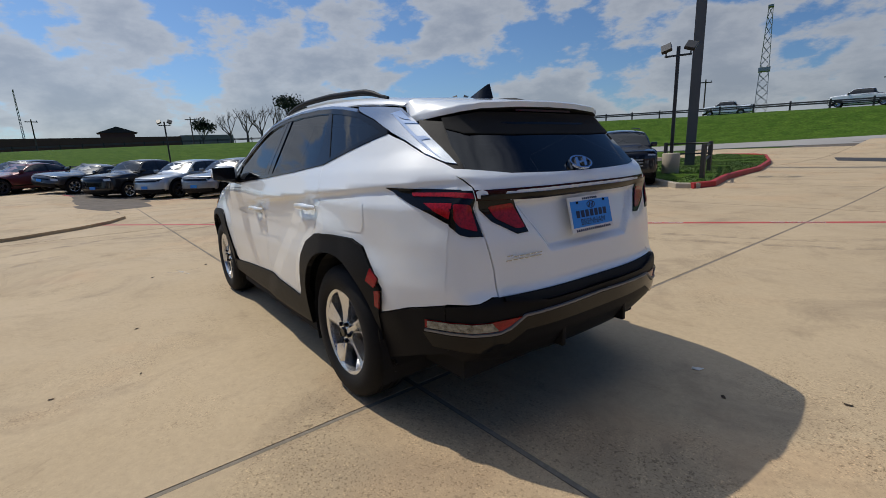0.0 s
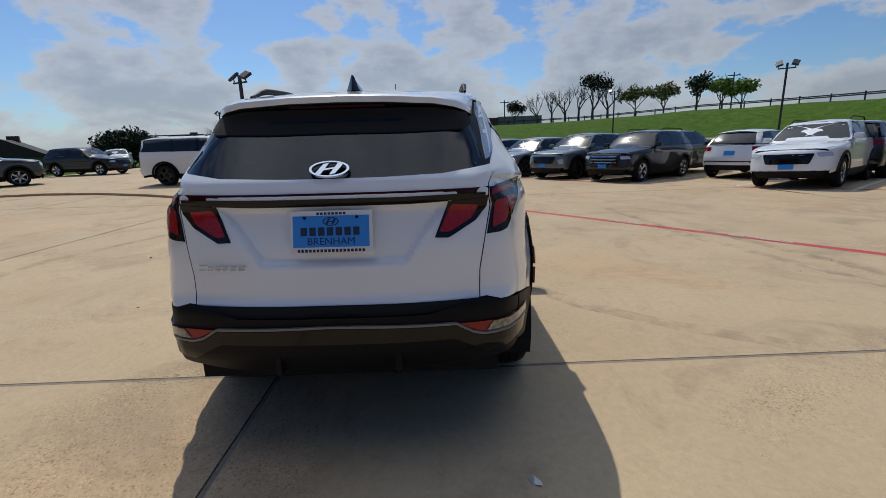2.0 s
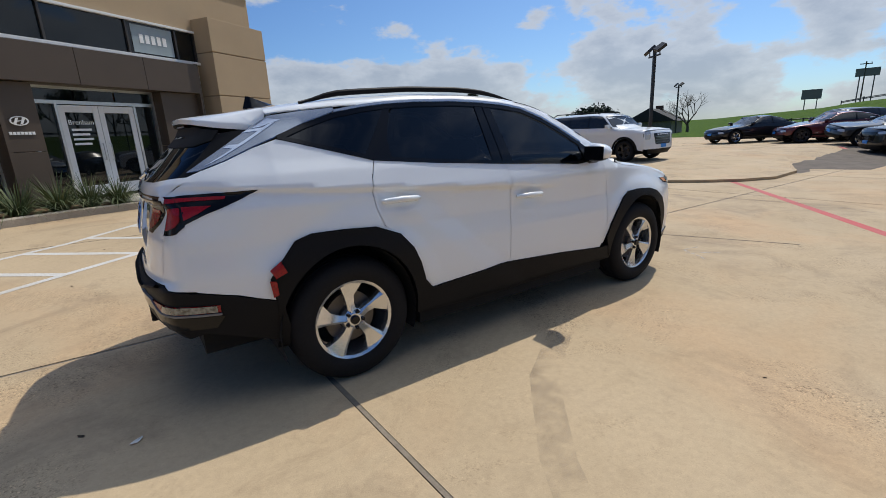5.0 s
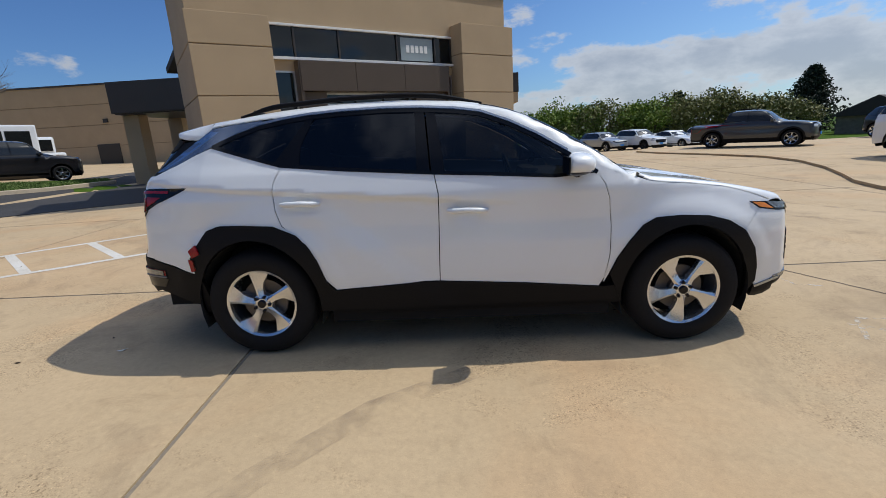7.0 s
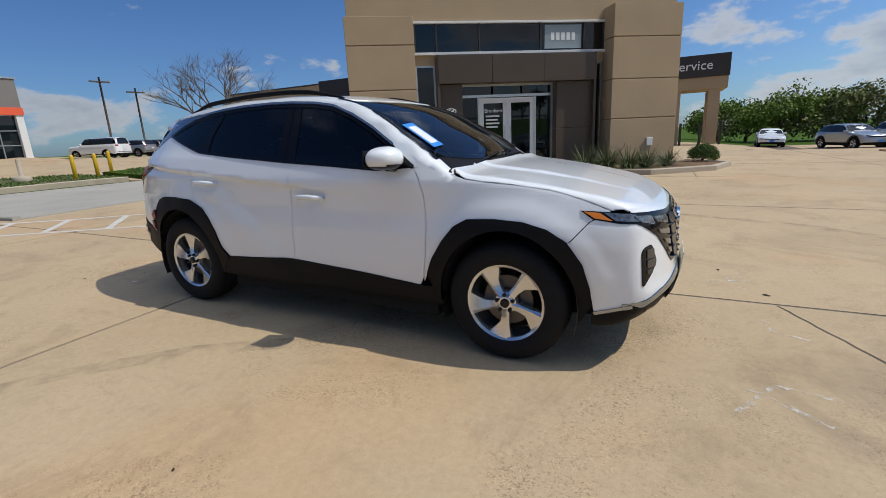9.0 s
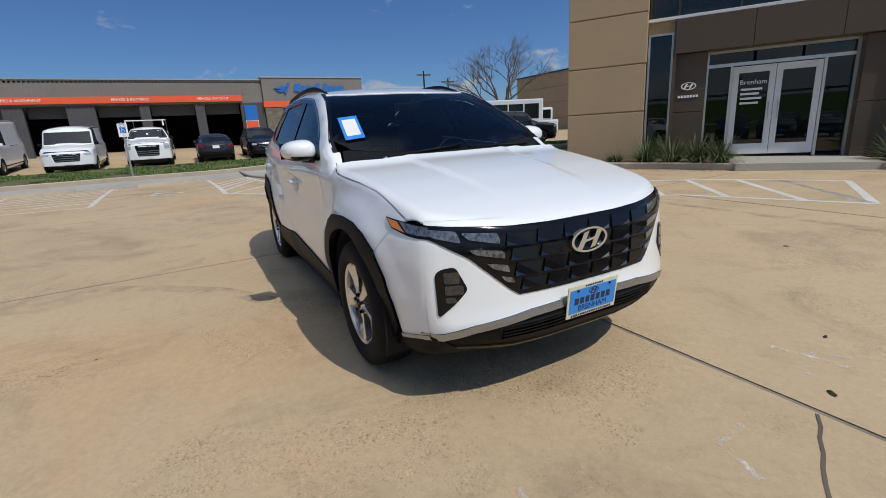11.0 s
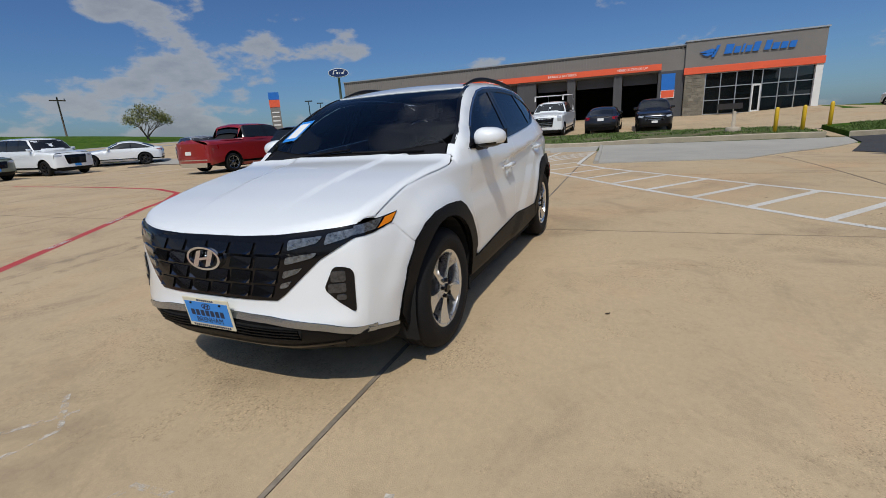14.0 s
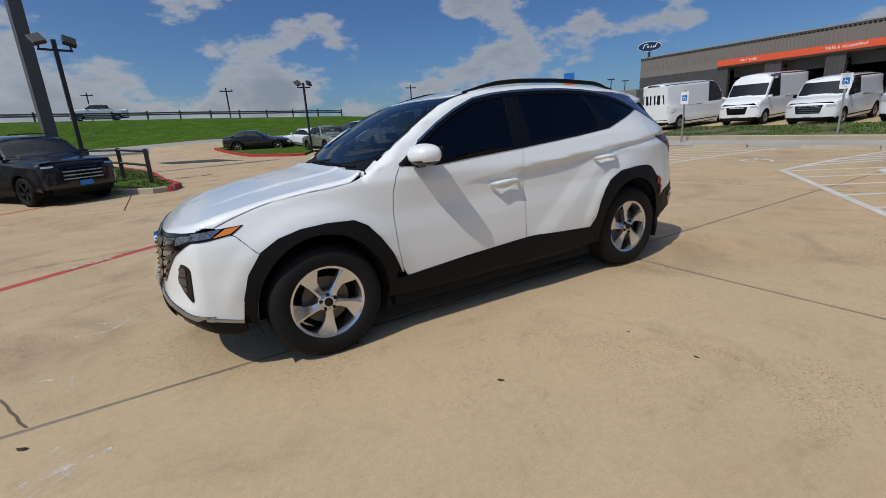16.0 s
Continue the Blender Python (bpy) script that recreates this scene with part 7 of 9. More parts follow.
bm = boxed(0.60, 1.02, -0.74, 0.74, 0.97, 1.07, bevel=0.03)
box(bm, 0.50, 0.64, 0.18, 0.56, 1.0, 1.10, bevel=0.03)
dash = part("dashboard", bm, M["dash"], suv)
bm = bmesh.new()
w = [(0.42, 0.37 + 0.18 * math.cos(a), 1.02 + 0.18 * math.sin(a)) for a in (2 * math.pi * k / 24 for k in range(25))]
tube(bm, [(x - 0.3 * (z - 1.02), y, z) for x, y, z in w], 0.014, 6, caps=False)
tube(bm, [(0.42, 0.20, 1.02), (0.44, 0.37, 1.01), (0.42, 0.54, 1.02)], 0.018, 6)
part("steering_wheel", bm, M["plastic"], suv)
for x, y in ((0.02, 0.37), (0.02, -0.37), (-0.95, 0.38), (-0.95, -0.38)):
    bm = boxed(-0.26, 0.26, -0.25, 0.25, 0.72, 0.93, bevel=0.05)
    box(bm, -0.09, 0.08, -0.24, 0.24, 0.86, 1.32, pose(-0.28, 0, 0, 0, -14, 0) @ pose(0.25, 0, -0.02), bevel=0.05)
    box(bm, -0.06, 0.05, -0.13, 0.13, 1.36, 1.52, pose(-0.12, 0, 0, 0, -4, 0), bevel=0.04)
    bmesh.ops.translate(bm, verts=bm.verts, vec=(x, y, 0))
    part("seat", bm, M["seat"], suv)
bm = bmesh.new()
xs = np.linspace(-1.75, 0.15, 12)
ys = np.linspace(-0.56, 0.56, 7)
gv = [[bm.verts.new((x, y, float(HERO.at("top", [x], [y])[0, 2]) - 0.03)) for y in ys] for x in xs]
for i in range(11):
    for j in range(6):
        bm.faces.new((gv[i][j], gv[i][j + 1], gv[i + 1][j + 1], gv[i + 1][j]))
part("headliner", bm, M["interior"], suv)
part("inner_mirror", boxed(0.30, 0.33, -0.12, 0.12, 1.43, 1.49, bevel=0.01), M["plastic"], suv)
# window sticker inside the windscreen
stk = HERO.at("top", [0.62, 0.62, 0.86, 0.86], [-0.66, -0.53, -0.56, -0.69])
bm = bmesh.new()
bm.faces.new([bm.verts.new(Vector(p) + Vector((0.004, 0, 0.006))) for p in stk])
sticker = part("price_sticker", bm, M["plate_blue"], suv, "blue and white price sticker on the windscreen")
bm = bmesh.new()
c = sum((Vector(p) for p in stk), Vector()) / 4
bm.faces.new([bm.verts.new(c + (Vector(p) - c) * 0.72 + Vector((0.0052, 0, 0.0075))) for p in stk])
part("sticker_page", bm, M["white_panel"], sticker)
# wipers
for s, y0, y1 in ((1, 0.10, 0.62), (1, -0.50, 0.05)):
    P = HERO.at("top", [1.05, 1.02], [y0, y1])
    bm = bmesh.new()
    tube(bm, [tuple(P[0] + (0.01, 0, 0.008)), tuple(P[1] + (0.0, 0, 0.012))], 0.008, 6)
    part("wiper", bm, M["plastic"], suv)
HW = wheel_parts(0.362, 0.228, 0.235, 5, "pinwheel", "alloy", 56)
for x in (1.3775, -1.3775):
    for left in (True, False):
        put_wheel(HW, suv, x, 0.89 if left else -0.89, 0.362, left, 0, 20 if x > 0 else 65)


# ---- parked cars ----
M["car_glass"] = material("dark_reflective_glass", (0.012, 0.014, 0.015), 0.16, spec=0.6)
M["car_lamp"] = material("pale_lamp_glass", (0.55, 0.57, 0.58), 0.12, 0.3, coat=1.0)
W_SILVER = wheel_parts(0.36, 0.235, 0.23, 5, "split", "alloy", 28)
W_DARK = wheel_parts(0.37, 0.25, 0.24, 5, "star", "alloy_dark", 28)
W_BRIGHT = wheel_parts(0.37, 0.25, 0.24, 6, "plain", "satin", 28)
W_STEEL = wheel_parts(0.36, 0.21, 0.22, 8, "plain", "steel", 28)
SPEC = dict(
    suv=dict(wb=2.78, fo=0.92, ro=1.02, w=0.92, h=1.68, hood0=0.95, hood1=1.13, cowl=0.85, wst=0.15, xe=-1.85, belt=1.14, glass_z=1.15, tail_in=0.10, clad=True),
    boxy=dict(wb=2.82, fo=0.93, ro=1.08, w=0.95, h=1.73, hood0=1.08, hood1=1.18, cowl=1.0, wst=0.42, xe=-2.28, belt=1.18, glass_z=1.20, tail_in=0.06, clad=True),
    sedan=dict(wb=2.80, fo=0.92, ro=1.08, w=0.91, h=1.45, hood0=0.76, hood1=0.98, cowl=0.72, wst=-0.12, xe=-1.35, belt=1.0, glass_z=1.08, tail_in=0.10, clad=False, deck=(-2.0, 1.06)),
    hatch=dict(wb=2.95, fo=0.86, ro=0.92, w=0.94, h=1.60, hood0=0.88, hood1=1.06, cowl=1.0, wst=0.25, xe=-1.75, belt=1.08, glass_z=1.14, tail_in=0.12, clad=True),
    pickup=dict(wb=3.10, fo=0.93, ro=1.10, w=0.95, h=1.70, hood0=1.02, hood1=1.16, cowl=1.05, wst=0.45, xe=-0.95, belt=1.15, glass_z=1.2, tail_in=0.03, clad=True, deck=(-1.22, 1.14)),
    bigtruck=dict(wb=3.65, fo=0.95, ro=1.25, w=1.0, h=1.93, hood0=1.22, hood1=1.34, cowl=1.30, wst=0.72, xe=-1.05, belt=1.32, glass_z=1.4, tail_in=0.02, clad=False, deck=(-1.2, 1.36)),
    van=dict(wb=3.4, fo=0.95, ro=1.05, w=1.0, h=2.1, hood0=1.05, hood1=1.28, cowl=1.60, wst=0.95, xe=-2.65, belt=1.25, glass_z=1.32, tail_in=0.04, clad=False, panel=True),
    highvan=dict(wb=3.9, fo=0.95, ro=1.1, w=1.02, h=2.55, hood0=1.08, hood1=1.42, cowl=2.05, wst=1.30, xe=-2.95, belt=1.32, glass_z=1.45, tail_in=0.03, clad=False, panel=True),
    bigsuv=dict(wb=3.07, fo=0.98, ro=1.2, w=1.0, h=1.92, hood0=1.15, hood1=1.27, cowl=1.1, wst=0.5, xe=-2.45, belt=1.27, glass_z=1.3, tail_in=0.06, clad=False),
)
SHAPES = {}


def car_shape(kind):
    if kind in SHAPES:
        return SHAPES[kind]
    s = SPEC[kind]
    xf, xr = s["wb"] / 2 + s["fo"], -s["wb"] / 2 - s["ro"]
    w, h, b = s["w"], s["h"], s["belt"]
    upright = 0.90 if kind in ("van", "highvan") else 0.80 if kind in ("boxy", "bigsuv") else 0.72
    side = ((0, 0.8 * w), (0.25, 0.90 * w), (0.38, 0.985 * w), (0.6, w), (0.85, 0.985 * w), (b - 0.16, 0.99 * w), (b, 0.955 * w), (h - 0.06, upright * w), (h + 0.3, upright * w - 0.3))
    top = [(xf + 0.4, 0.5), (xf, s["hood0"] - 0.1), (xf - 0.12, s["hood0"]), ((xf + s["cowl"]) / 2, (s["hood0"] + s["hood1"]) / 2 + 0.02), (s["cowl"], s["hood1"]),
           (s["wst"] + 0.1, h - 0.10), (s["wst"] - 0.1, h - 0.035), (s["wst"] - 0.6, h), (min(s["xe"] + 0.7, s["wst"] - 0.65), h - 0.005)]
    if "deck" in s:
        dx, dz = s["deck"]
        top += [(s["xe"], h - 0.12 if kind == "sedan" else h - 0.03), (dx, dz), (xr + 0.1, dz - 0.02), (xr - 0.3, dz - 0.15)]
    else:
        top += [(s["xe"], h - 0.05), (s["xe"] - 0.3, h - 0.14), (xr - 0.5, h - 0.4)]
    nose = ((0.0, xf - 0.3), (0.25, xf - 0.12), (0.4, xf), (s["hood0"] - 0.15, xf - 0.03), (s["hood0"] + 0.1, xf - 0.16), (h, s["cowl"]))
    if "deck" in s:
        tail = ((0.0, xr + 0.2), (0.3, xr + 0.06), (0.45, xr), (0.7, xr), (s["deck"][1], xr + s["tail_in"]), (h, xr + 0.4))
    else:
        tail = ((0.0, xr + 0.2), (0.3, xr + 0.06), (0.45, xr), (0.72, xr), (s["glass_z"], xr + s["tail_in"]), (h - 0.08, s["xe"] - 0.06), (h + 0.3, s["xe"]))
    soft = 0.6 if kind in ("boxy", "van", "highvan", "bigsuv", "bigtruck", "pickup") else 1.0
    SHAPES[kind] = CarShape(side, top, nose, tail, ((-3.6, 0), (xf - 1.0, 0), (xf - 0.4, 0.04 * soft), (xf - 0.1, 0.12 * soft), (3.6, 0.5)), ((-3.6, 0.4), (xr + 0.05, 0.10 * soft), (xr + 0.4, 0.03 * soft), (xr + 0.9, 0), (3.6, 0)),
                            ((-3.6, 0.25), (xr, 0.12 * soft), (xr + 0.6, 0.05 * soft), (xr + 1.2, 0), (3.6, 0)), (-s["wb"] / 2, s["wb"] / 2), 0.02, 0.06, 0.05, 0.02, b, s["cowl"] + 0.05, 0.16 * soft + 0.04, 0.13 * soft + 0.03)
    return SHAPES[kind]


def build_car(kind, name, label, colour, wheels, at, group="", lamps="wide", grille="dark", plate="blue", glass="car_glass", rails=False):
    s, sh = SPEC[kind], car_shape(kind)
    car = thing(name, label, "car", at, group)
    xf, xr, a, h, b, R = s["wb"] / 2 + s["fo"], -s["wb"] / 2 - s["ro"], s["wb"] / 2, s["h"], s["belt"], 0.36 if kind not in ("bigtruck", "bigsuv") else 0.39
    P, res = M[colour], 0.13
    top = lambda x: float(sh.top(np.array([x]))[0])
    hood_z = lambda x: top(x) - 0.045
    ra = R + 0.075
    arch_f, arch_r = arc_line(a, R, ra, ra, 188, -8, 12), arc_line(-a, R, ra, ra, 188, -8, 12)
    zs = 0.36
    fx, rx = xf - 0.24, xr + 0.20
    # flanks
    deck_x = s["deck"][0] if "deck" in s else None
    hoodline = [(x, hood_z(x)) for x in np.linspace(s["cowl"] - 0.02, fx, 6)]
    up = [(fx, zs)] + [(p[0], p[1]) for p in arch_f[::-1] if p[1] > zs] + [(p[0], p[1]) for p in arch_r[::-1] if p[1] > zs] + [(rx, zs)]
    if deck_x is not None:
        back = [(rx, s["deck"][1] - 0.06), (deck_x - 0.1, s["deck"][1] - 0.05), (s["xe"] - 0.05, b + 0.02)]
    else:
        back = [(rx, b + 0.02)]
    if "panel" in s:
        back = [(rx, h - 0.16), (s["wst"] - 0.75, h - 0.14), (s["wst"] - 0.8, b)]
    outline = up + back + [(s["cowl"] - 0.3, b)] + hoodline
    for fl in (False, True):
        panel_part("body_side", sh, "side", outline, P, car, 0, 0.02, res, fl)
        if s["clad"]:
            for arch in (arch_f, arch_r):
                cx = sum(p[0] for p in arch) / len(arch)
                ins = [(p[0], p[1]) for p in arch]
                outs = [(cx + (p[0] - cx) * 1.17, R + (p[1] - R) * 1.17) for p in arch]
                panel_part("arch_cladding", sh, "side", ins + outs[::-1], M["plastic"], car, 0.012, 0.02, 0.2, fl)
        panel_part("sill", sh, "side", [(-a + ra - 0.02, 0.26), (a - ra + 0.02, 0.26), (a - ra, 0.42 if s["clad"] else 0.36), (-a + ra, 0.42 if s["clad"] else 0.36)], M["plastic"] if s["clad"] else P, car, 0.008, 0.03, 0.3, fl)
    # glass house
    zt = lambda x: min(top(x) - 0.09, h - 0.10)
    xw = s["cowl"] - 0.12
    if "panel" in s:
        dlo = [(xw, b), (s["wst"] + 0.02, h - 0.34 if kind == "highvan" else h - 0.2), (s["wst"] - 0.68, h - 0.34 if kind == "highvan" else h - 0.2), (s["wst"] - 0.7, b)]
    else:
        xs = np.linspace(s["wst"] - 0.05, s["xe"] + (0.02 if deck_x is not None else 0.12), 7)
        rear_foot = s["xe"] - 0.12 if kind in ("pickup", "bigtruck") else s["xe"] - 0.28 if kind == "sedan" else max(xr + 0.32, s["xe"] - 0.25)
        if kind in ("boxy", "bigsuv"):
            rear_foot = s["xe"] + 0.12
        dlo = [(xw, b)] + [(float(x), zt(x)) for x in xs] + [(rear_foot, b + 0.04)]
    a_line = [(s["cowl"] + 0.0, hood_z(s["cowl"]) + 0.01), ((s["cowl"] + s["wst"]) / 2 + 0.03, (b + h) / 2 - 0.01), (s["wst"] + 0.0, h - 0.075)]
    roof_z = [(float(x), min(zt(x) + 0.015, h - 0.085)) for x in np.linspace(s["wst"] - 0.05, s["xe"] + 0.02, 6)]
    for fl in (False, True):
        panel_part("side_window", sh, "side", dlo, M[glass], car, 0.001, 0.01, 0.25, fl)
        for px in ((s["wst"] - 0.62), (s["wst"] - 1.52)):
            if "panel" not in s and px > s["xe"] + 0.25:
                panel_part("pillar", sh, "side", [(px, b), (px + 0.05, b), (px + 0.03, zt(px) - 0.01), (px - 0.02, zt(px) - 0.01)], M["gloss_black"], car, 0.006, 0.006, 0.3, fl)
        panel_part("a_pillar", sh, "side", a_line + [(s["wst"] - 0.05, h - 0.09)] + dlo[:2][::-1] + [(s["cowl"] - 0.05, b)], P, car, 0.003, 0.01, 0.2, fl)
    e = np.array(roof_z)
    ry = sh.at("side", e[:, 0], e[:, 1])[:, 1]
    roof = [(x, float(y)) for (x, z), y in zip(roof_z, ry)]
    if deck_x is not None:
        tailr = [(s["xe"] - 0.02, roof[-1][1] - 0.04)]
    else:
        tailr = [(s["xe"] - 0.04, roof[-1][1] - 0.06)]
    half = [(s["wst"] + 0.0, 0.0), (s["wst"] - 0.02, roof[0][1] * 0.7)] + roof + tailr
    panel_part("roof", sh, "top", half + [(x, -y) for x, y in half[:0:-1]], P, car, 0, 0.02, 0.2)
    ae = np.array(a_line)
    ay = sh.at("side", ae[:, 0], ae[:, 1])[:, 1]
    wsh = [(s["cowl"] + 0.05, 0.0)] + [(x, float(y) - 0.015) for (x, z), y in zip(a_line, ay)] + [(s["wst"] + 0.01, 0.0)]
    zb, zt2 = s["hood1"] + 0.03, h - (0.52 if kind == "highvan" else 0.26 if kind == "van" else 0.13)
    gx = np.linspace(s["cowl"] + 0.3, s["wst"] - 0.4, 80)
    gt = np.array([top(x) for x in gx])
    rimz = list(np.linspace(zb, zt2, 4)) + [min(zt2 + 0.10, h - 0.05), h - 0.05]
    rimx = [float(np.interp(z, gt, gx)) for z in rimz]
    rimy = [float(sh.at("side", [x - 0.16], [z - 0.02])[0, 1]) for x, z in zip(rimx, rimz)]
    scr = [(y - 0.065, z) for y, z in zip(rimy[:4], rimz[:4])]
    sur = [(y - 0.01, z) for y, z in zip(rimy, rimz)]
    sur[0] = (sur[0][0], zb - 0.05)
    panel_part("screen_surround", sh, "front", sur + [(-y, z) for y, z in sur[::-1]], P, car, -0.003, 0.0, 0.12)
    panel_part("windscreen", sh, "front", rounded(scr + [(-y, z) for y, z in scr[::-1]], 0.05), M[glass], car, 0.004, 0.008, 0.12)
    hy = sh.at("side", np.array(hoodline)[:, 0], np.array(hoodline)[:, 1])[:, 1]
    hd = [(s["cowl"] + 0.07, 0.0)] + [(x, float(y)) for (x, z), y in zip(hoodline, hy)] + [(xf - 0.16, 0.45), (xf - 0.13, 0.0)]
    panel_part("hood", sh, "top", hd + [(x, -y) for x, y in hd[-2:0:-1]], P, car, 0, 0.02, 0.15)
    # front and rear faces
    h0 = s["hood0"]
    zz = [0.42, 0.55, 0.7, h0 - 0.09]
    cy = sh.at("side", [fx] * 4, zz)[:, 1]
    fr = [(float(y), z) for y, z in zip(cy, zz)] + [(0.55, h0 - 0.05), (0.2, h0 - 0.035)]
    panel_part("front_bumper", sh, "front", fr + [(-y, z) for y, z in fr[::-1]], P, car, 0, 0.02, 0.12)
    panel_part("lower_bumper", sh, "front", [(0.8 * s["w"], 0.43), (-0.8 * s["w"], 0.43), (-0.7 * s["w"], 0.25), (0.7 * s["w"], 0.25)], M["plastic"], car, 0.004, 0.03, 0.2)
    gz0, gz1 = (0.58, h0 - 0.13) if grille != "slim" else (h0 - 0.16, h0 - 0.08)
    gw = 0.52 if grille != "slim" else 0.70
    gr = panel_part("grille", sh, "front", rounded([(gw, gz1), (-gw, gz1), (-gw + 0.08, gz0), (gw - 0.08, gz0)], 0.04), M["gloss_black"], car, 0.006, 0.01, 0.15)
    if grille == "bars":
        for k in range(3):
            panel_part("grille_bar", sh, "front", band_line([(-gw + 0.06, gz0 + 0.06 + 0.09 * k), (gw - 0.06, gz0 + 0.06 + 0.09 * k)], 0.03), M["satin"], gr, 0.014, 0.01, 0.3)
    if plate:
        pm = M["plate_blue"] if plate == "blue" else M["white_panel"]
        zp = 0.52 if grille != "slim" else 0.50
        panel_part("front_plate", sh, "front", [(0.15, zp + 0.06), (-0.15, zp + 0.06), (-0.15, zp - 0.06), (0.15, zp - 0.06)], pm, car, 0.022, 0.02, 0.3)
    for sg in (1, -1):
        o = dict(wide=[(0.55, h0 - 0.12), (0.80, h0 - 0.10), (0.84, h0 - 0.20), (0.60, h0 - 0.21)], tall=[(0.62, h0 - 0.06), (0.82, h0 - 0.07), (0.84, h0 - 0.33), (0.66, h0 - 0.33)],
                 slit=[(0.58, h0 - 0.10), (0.80, h0 - 0.11), (0.80, h0 - 0.15), (0.58, h0 - 0.14)],
                 low=[(0.60, 0.72), (0.78, 0.74), (0.80, 0.56), (0.66, 0.56)])[lamps]
        panel_part("headlamp", sh, "front", rounded([(sg * y * s["w"] / 0.93, z) for y, z in o], 0.02), M["car_lamp"], car, 0.008, 0.01, 0.12)
    tb = b if "deck" not in s else s["deck"][1] - 0.03
    if "panel" in s:
        tb = h - 0.18
    zz = list(np.linspace(0.45, tb, 5))
    cy = sh.at("side", [rx] * 5, zz)[:, 1]
    rr = [(float(y), z) for y, z in zip(cy, zz)]
    panel_part("tail_panel", sh, "rear", rr + [(-y, z) for y, z in rr[::-1]], P, car, 0, 0.02, 0.15)
    panel_part("rear_bumper", sh, "rear", [(0.86 * s["w"], 0.58), (-0.86 * s["w"], 0.58), (-0.74 * s["w"], 0.28), (0.74 * s["w"], 0.28)], M["plastic"] if kind not in ("bigtruck",) else M["chrome"], car, 0.008, 0.03, 0.2)
    if "deck" not in s and "panel" not in s:
        gzr, ht = s["glass_z"], h - 0.16
        panel_part("rear_window", sh, "rear", [(0.66, gzr), (-0.66, gzr), (-0.54, ht), (0.54, ht)], M[glass], car, 0.003, 0.01, 0.2)
        for sg in (1, -1):
            panel_part("rear_pillar", sh, "rear", [(sg * y, z) for y, z in ((0.66, gzr - 0.02), (0.84, gzr - 0.02), (0.70, ht + 0.06), (0.54, ht + 0.02))], P, car, 0.0, 0.01, 0.2)
    elif "panel" in s:
        for sg in (1, -1):
            panel_part("rear_window", sh, "rear", [(sg * 0.08, b + 0.1), (sg * 0.7, b + 0.1), (sg * 0.66, b + 0.6), (sg * 0.08, b + 0.6)], M[glass], car, 0.003, 0.01, 0.3)
    else:
        d = s["xe"], s["deck"][0]
        yw = 0.56 * s["w"] / 0.9
        panel_part("rear_window", sh, "top", [(d[0] - 0.05, yw), (d[0] - 0.05, -yw), (d[1] + 0.05, -yw - 0.05), (d[1] + 0.05, yw + 0.05)], M[glass], car, 0.004, 0.01, 0.2)
        yd = float(sh.at("side", [rx + 0.4], [s["deck"][1] - 0.06])[0, 1])
        panel_part("deck", sh, "top", [(d[1] + 0.03, yd - 0.02), (d[1] + 0.03, -yd + 0.02), (xr + 0.14, -yd + 0.06), (xr + 0.14, yd - 0.06)], M["well"] if kind in ("pickup", "bigtruck") else P, car, 0, 0.02, 0.2)
        for fl in (1, -1):
            panel_part("rear_pillar", sh, "top", [(d[0] + 0.05, fl * (yw - 0.0)), (d[0] + 0.05, fl * (roof[-1][1] + 0.03)), (d[1] + 0.0, fl * (yd - 0.02)), (d[1] + 0.0, fl * (yw + 0.03))], P, car, 0, 0.01, 0.2)
    tl = min(tb - 0.05, b - 0.05)
    for sg in (1, -1):
        o = [(0.60, tl), (0.86, tl), (0.86, tl - 0.14), (0.62, tl - 0.12)] if kind not in ("bigtruck", "pickup", "van", "highvan") else [(0.80, tl), (0.93, tl), (0.93, tl - 0.32), (0.80, tl - 0.32)]
        panel_part("tail_lamp", sh, "rear", rounded([(sg * y * s["w"] / 0.95, z) for y, z in o], 0.02), M["red_lens"], car, 0.008, 0.01, 0.15)
    if plate:
        panel_part("rear_plate", sh, "rear", [(0.16, 0.90), (-0.16, 0.90), (-0.16, 0.76), (0.16, 0.76)], M["plate_blue"] if plate == "blue" else M["white_panel"], car, 0.02, 0.02, 0.3)
    for sg in (1, -1):
        my = float(sh.at("side", [xw - 0.1], [b])[0, 1])
        bm = boxed(-0.08, 0.06, my - 0.02, my + 0.18, b - 0.02, b + 0.12, bevel=0.04)
        bmesh.ops.transform(bm, matrix=pose(xw - 0.12, 0, 0) @ Matrix.Diagonal((1, sg, 1, 1)), verts=bm.verts)
        bmesh.ops.recalc_face_normals(bm, faces=bm.faces)
        part("mirror", bm, P if kind not in ("van", "bigtruck") else M["plastic"], car, smooth=50)
        if rails:
            bm = bmesh.new()
            zr = h + 0.03
            tube(bm, [(s["wst"] - 0.3, sg * 0.62, h - 0.03), (s["wst"] - 0.45, sg * 0.62, zr), (s["xe"] + 0.35, sg * 0.62, zr), (s["xe"] + 0.2, sg * 0.62, h - 0.05)], 0.018, 6)
            part("roof_rail", bm, M["plastic"], car)
    bm = boxed(-a + 0.42, a - 0.42, -s["w"] + 0.1, s["w"] - 0.1, 0.22, b - 0.1)
    box(bm, a - 0.42, xf - 0.25, -0.5, 0.5, 0.25, h0 - 0.15), box(bm, xr + 0.22, -a + 0.42, -0.5, 0.5, 0.3, 0.85)
    part("underbody", bm, M["well"], car)
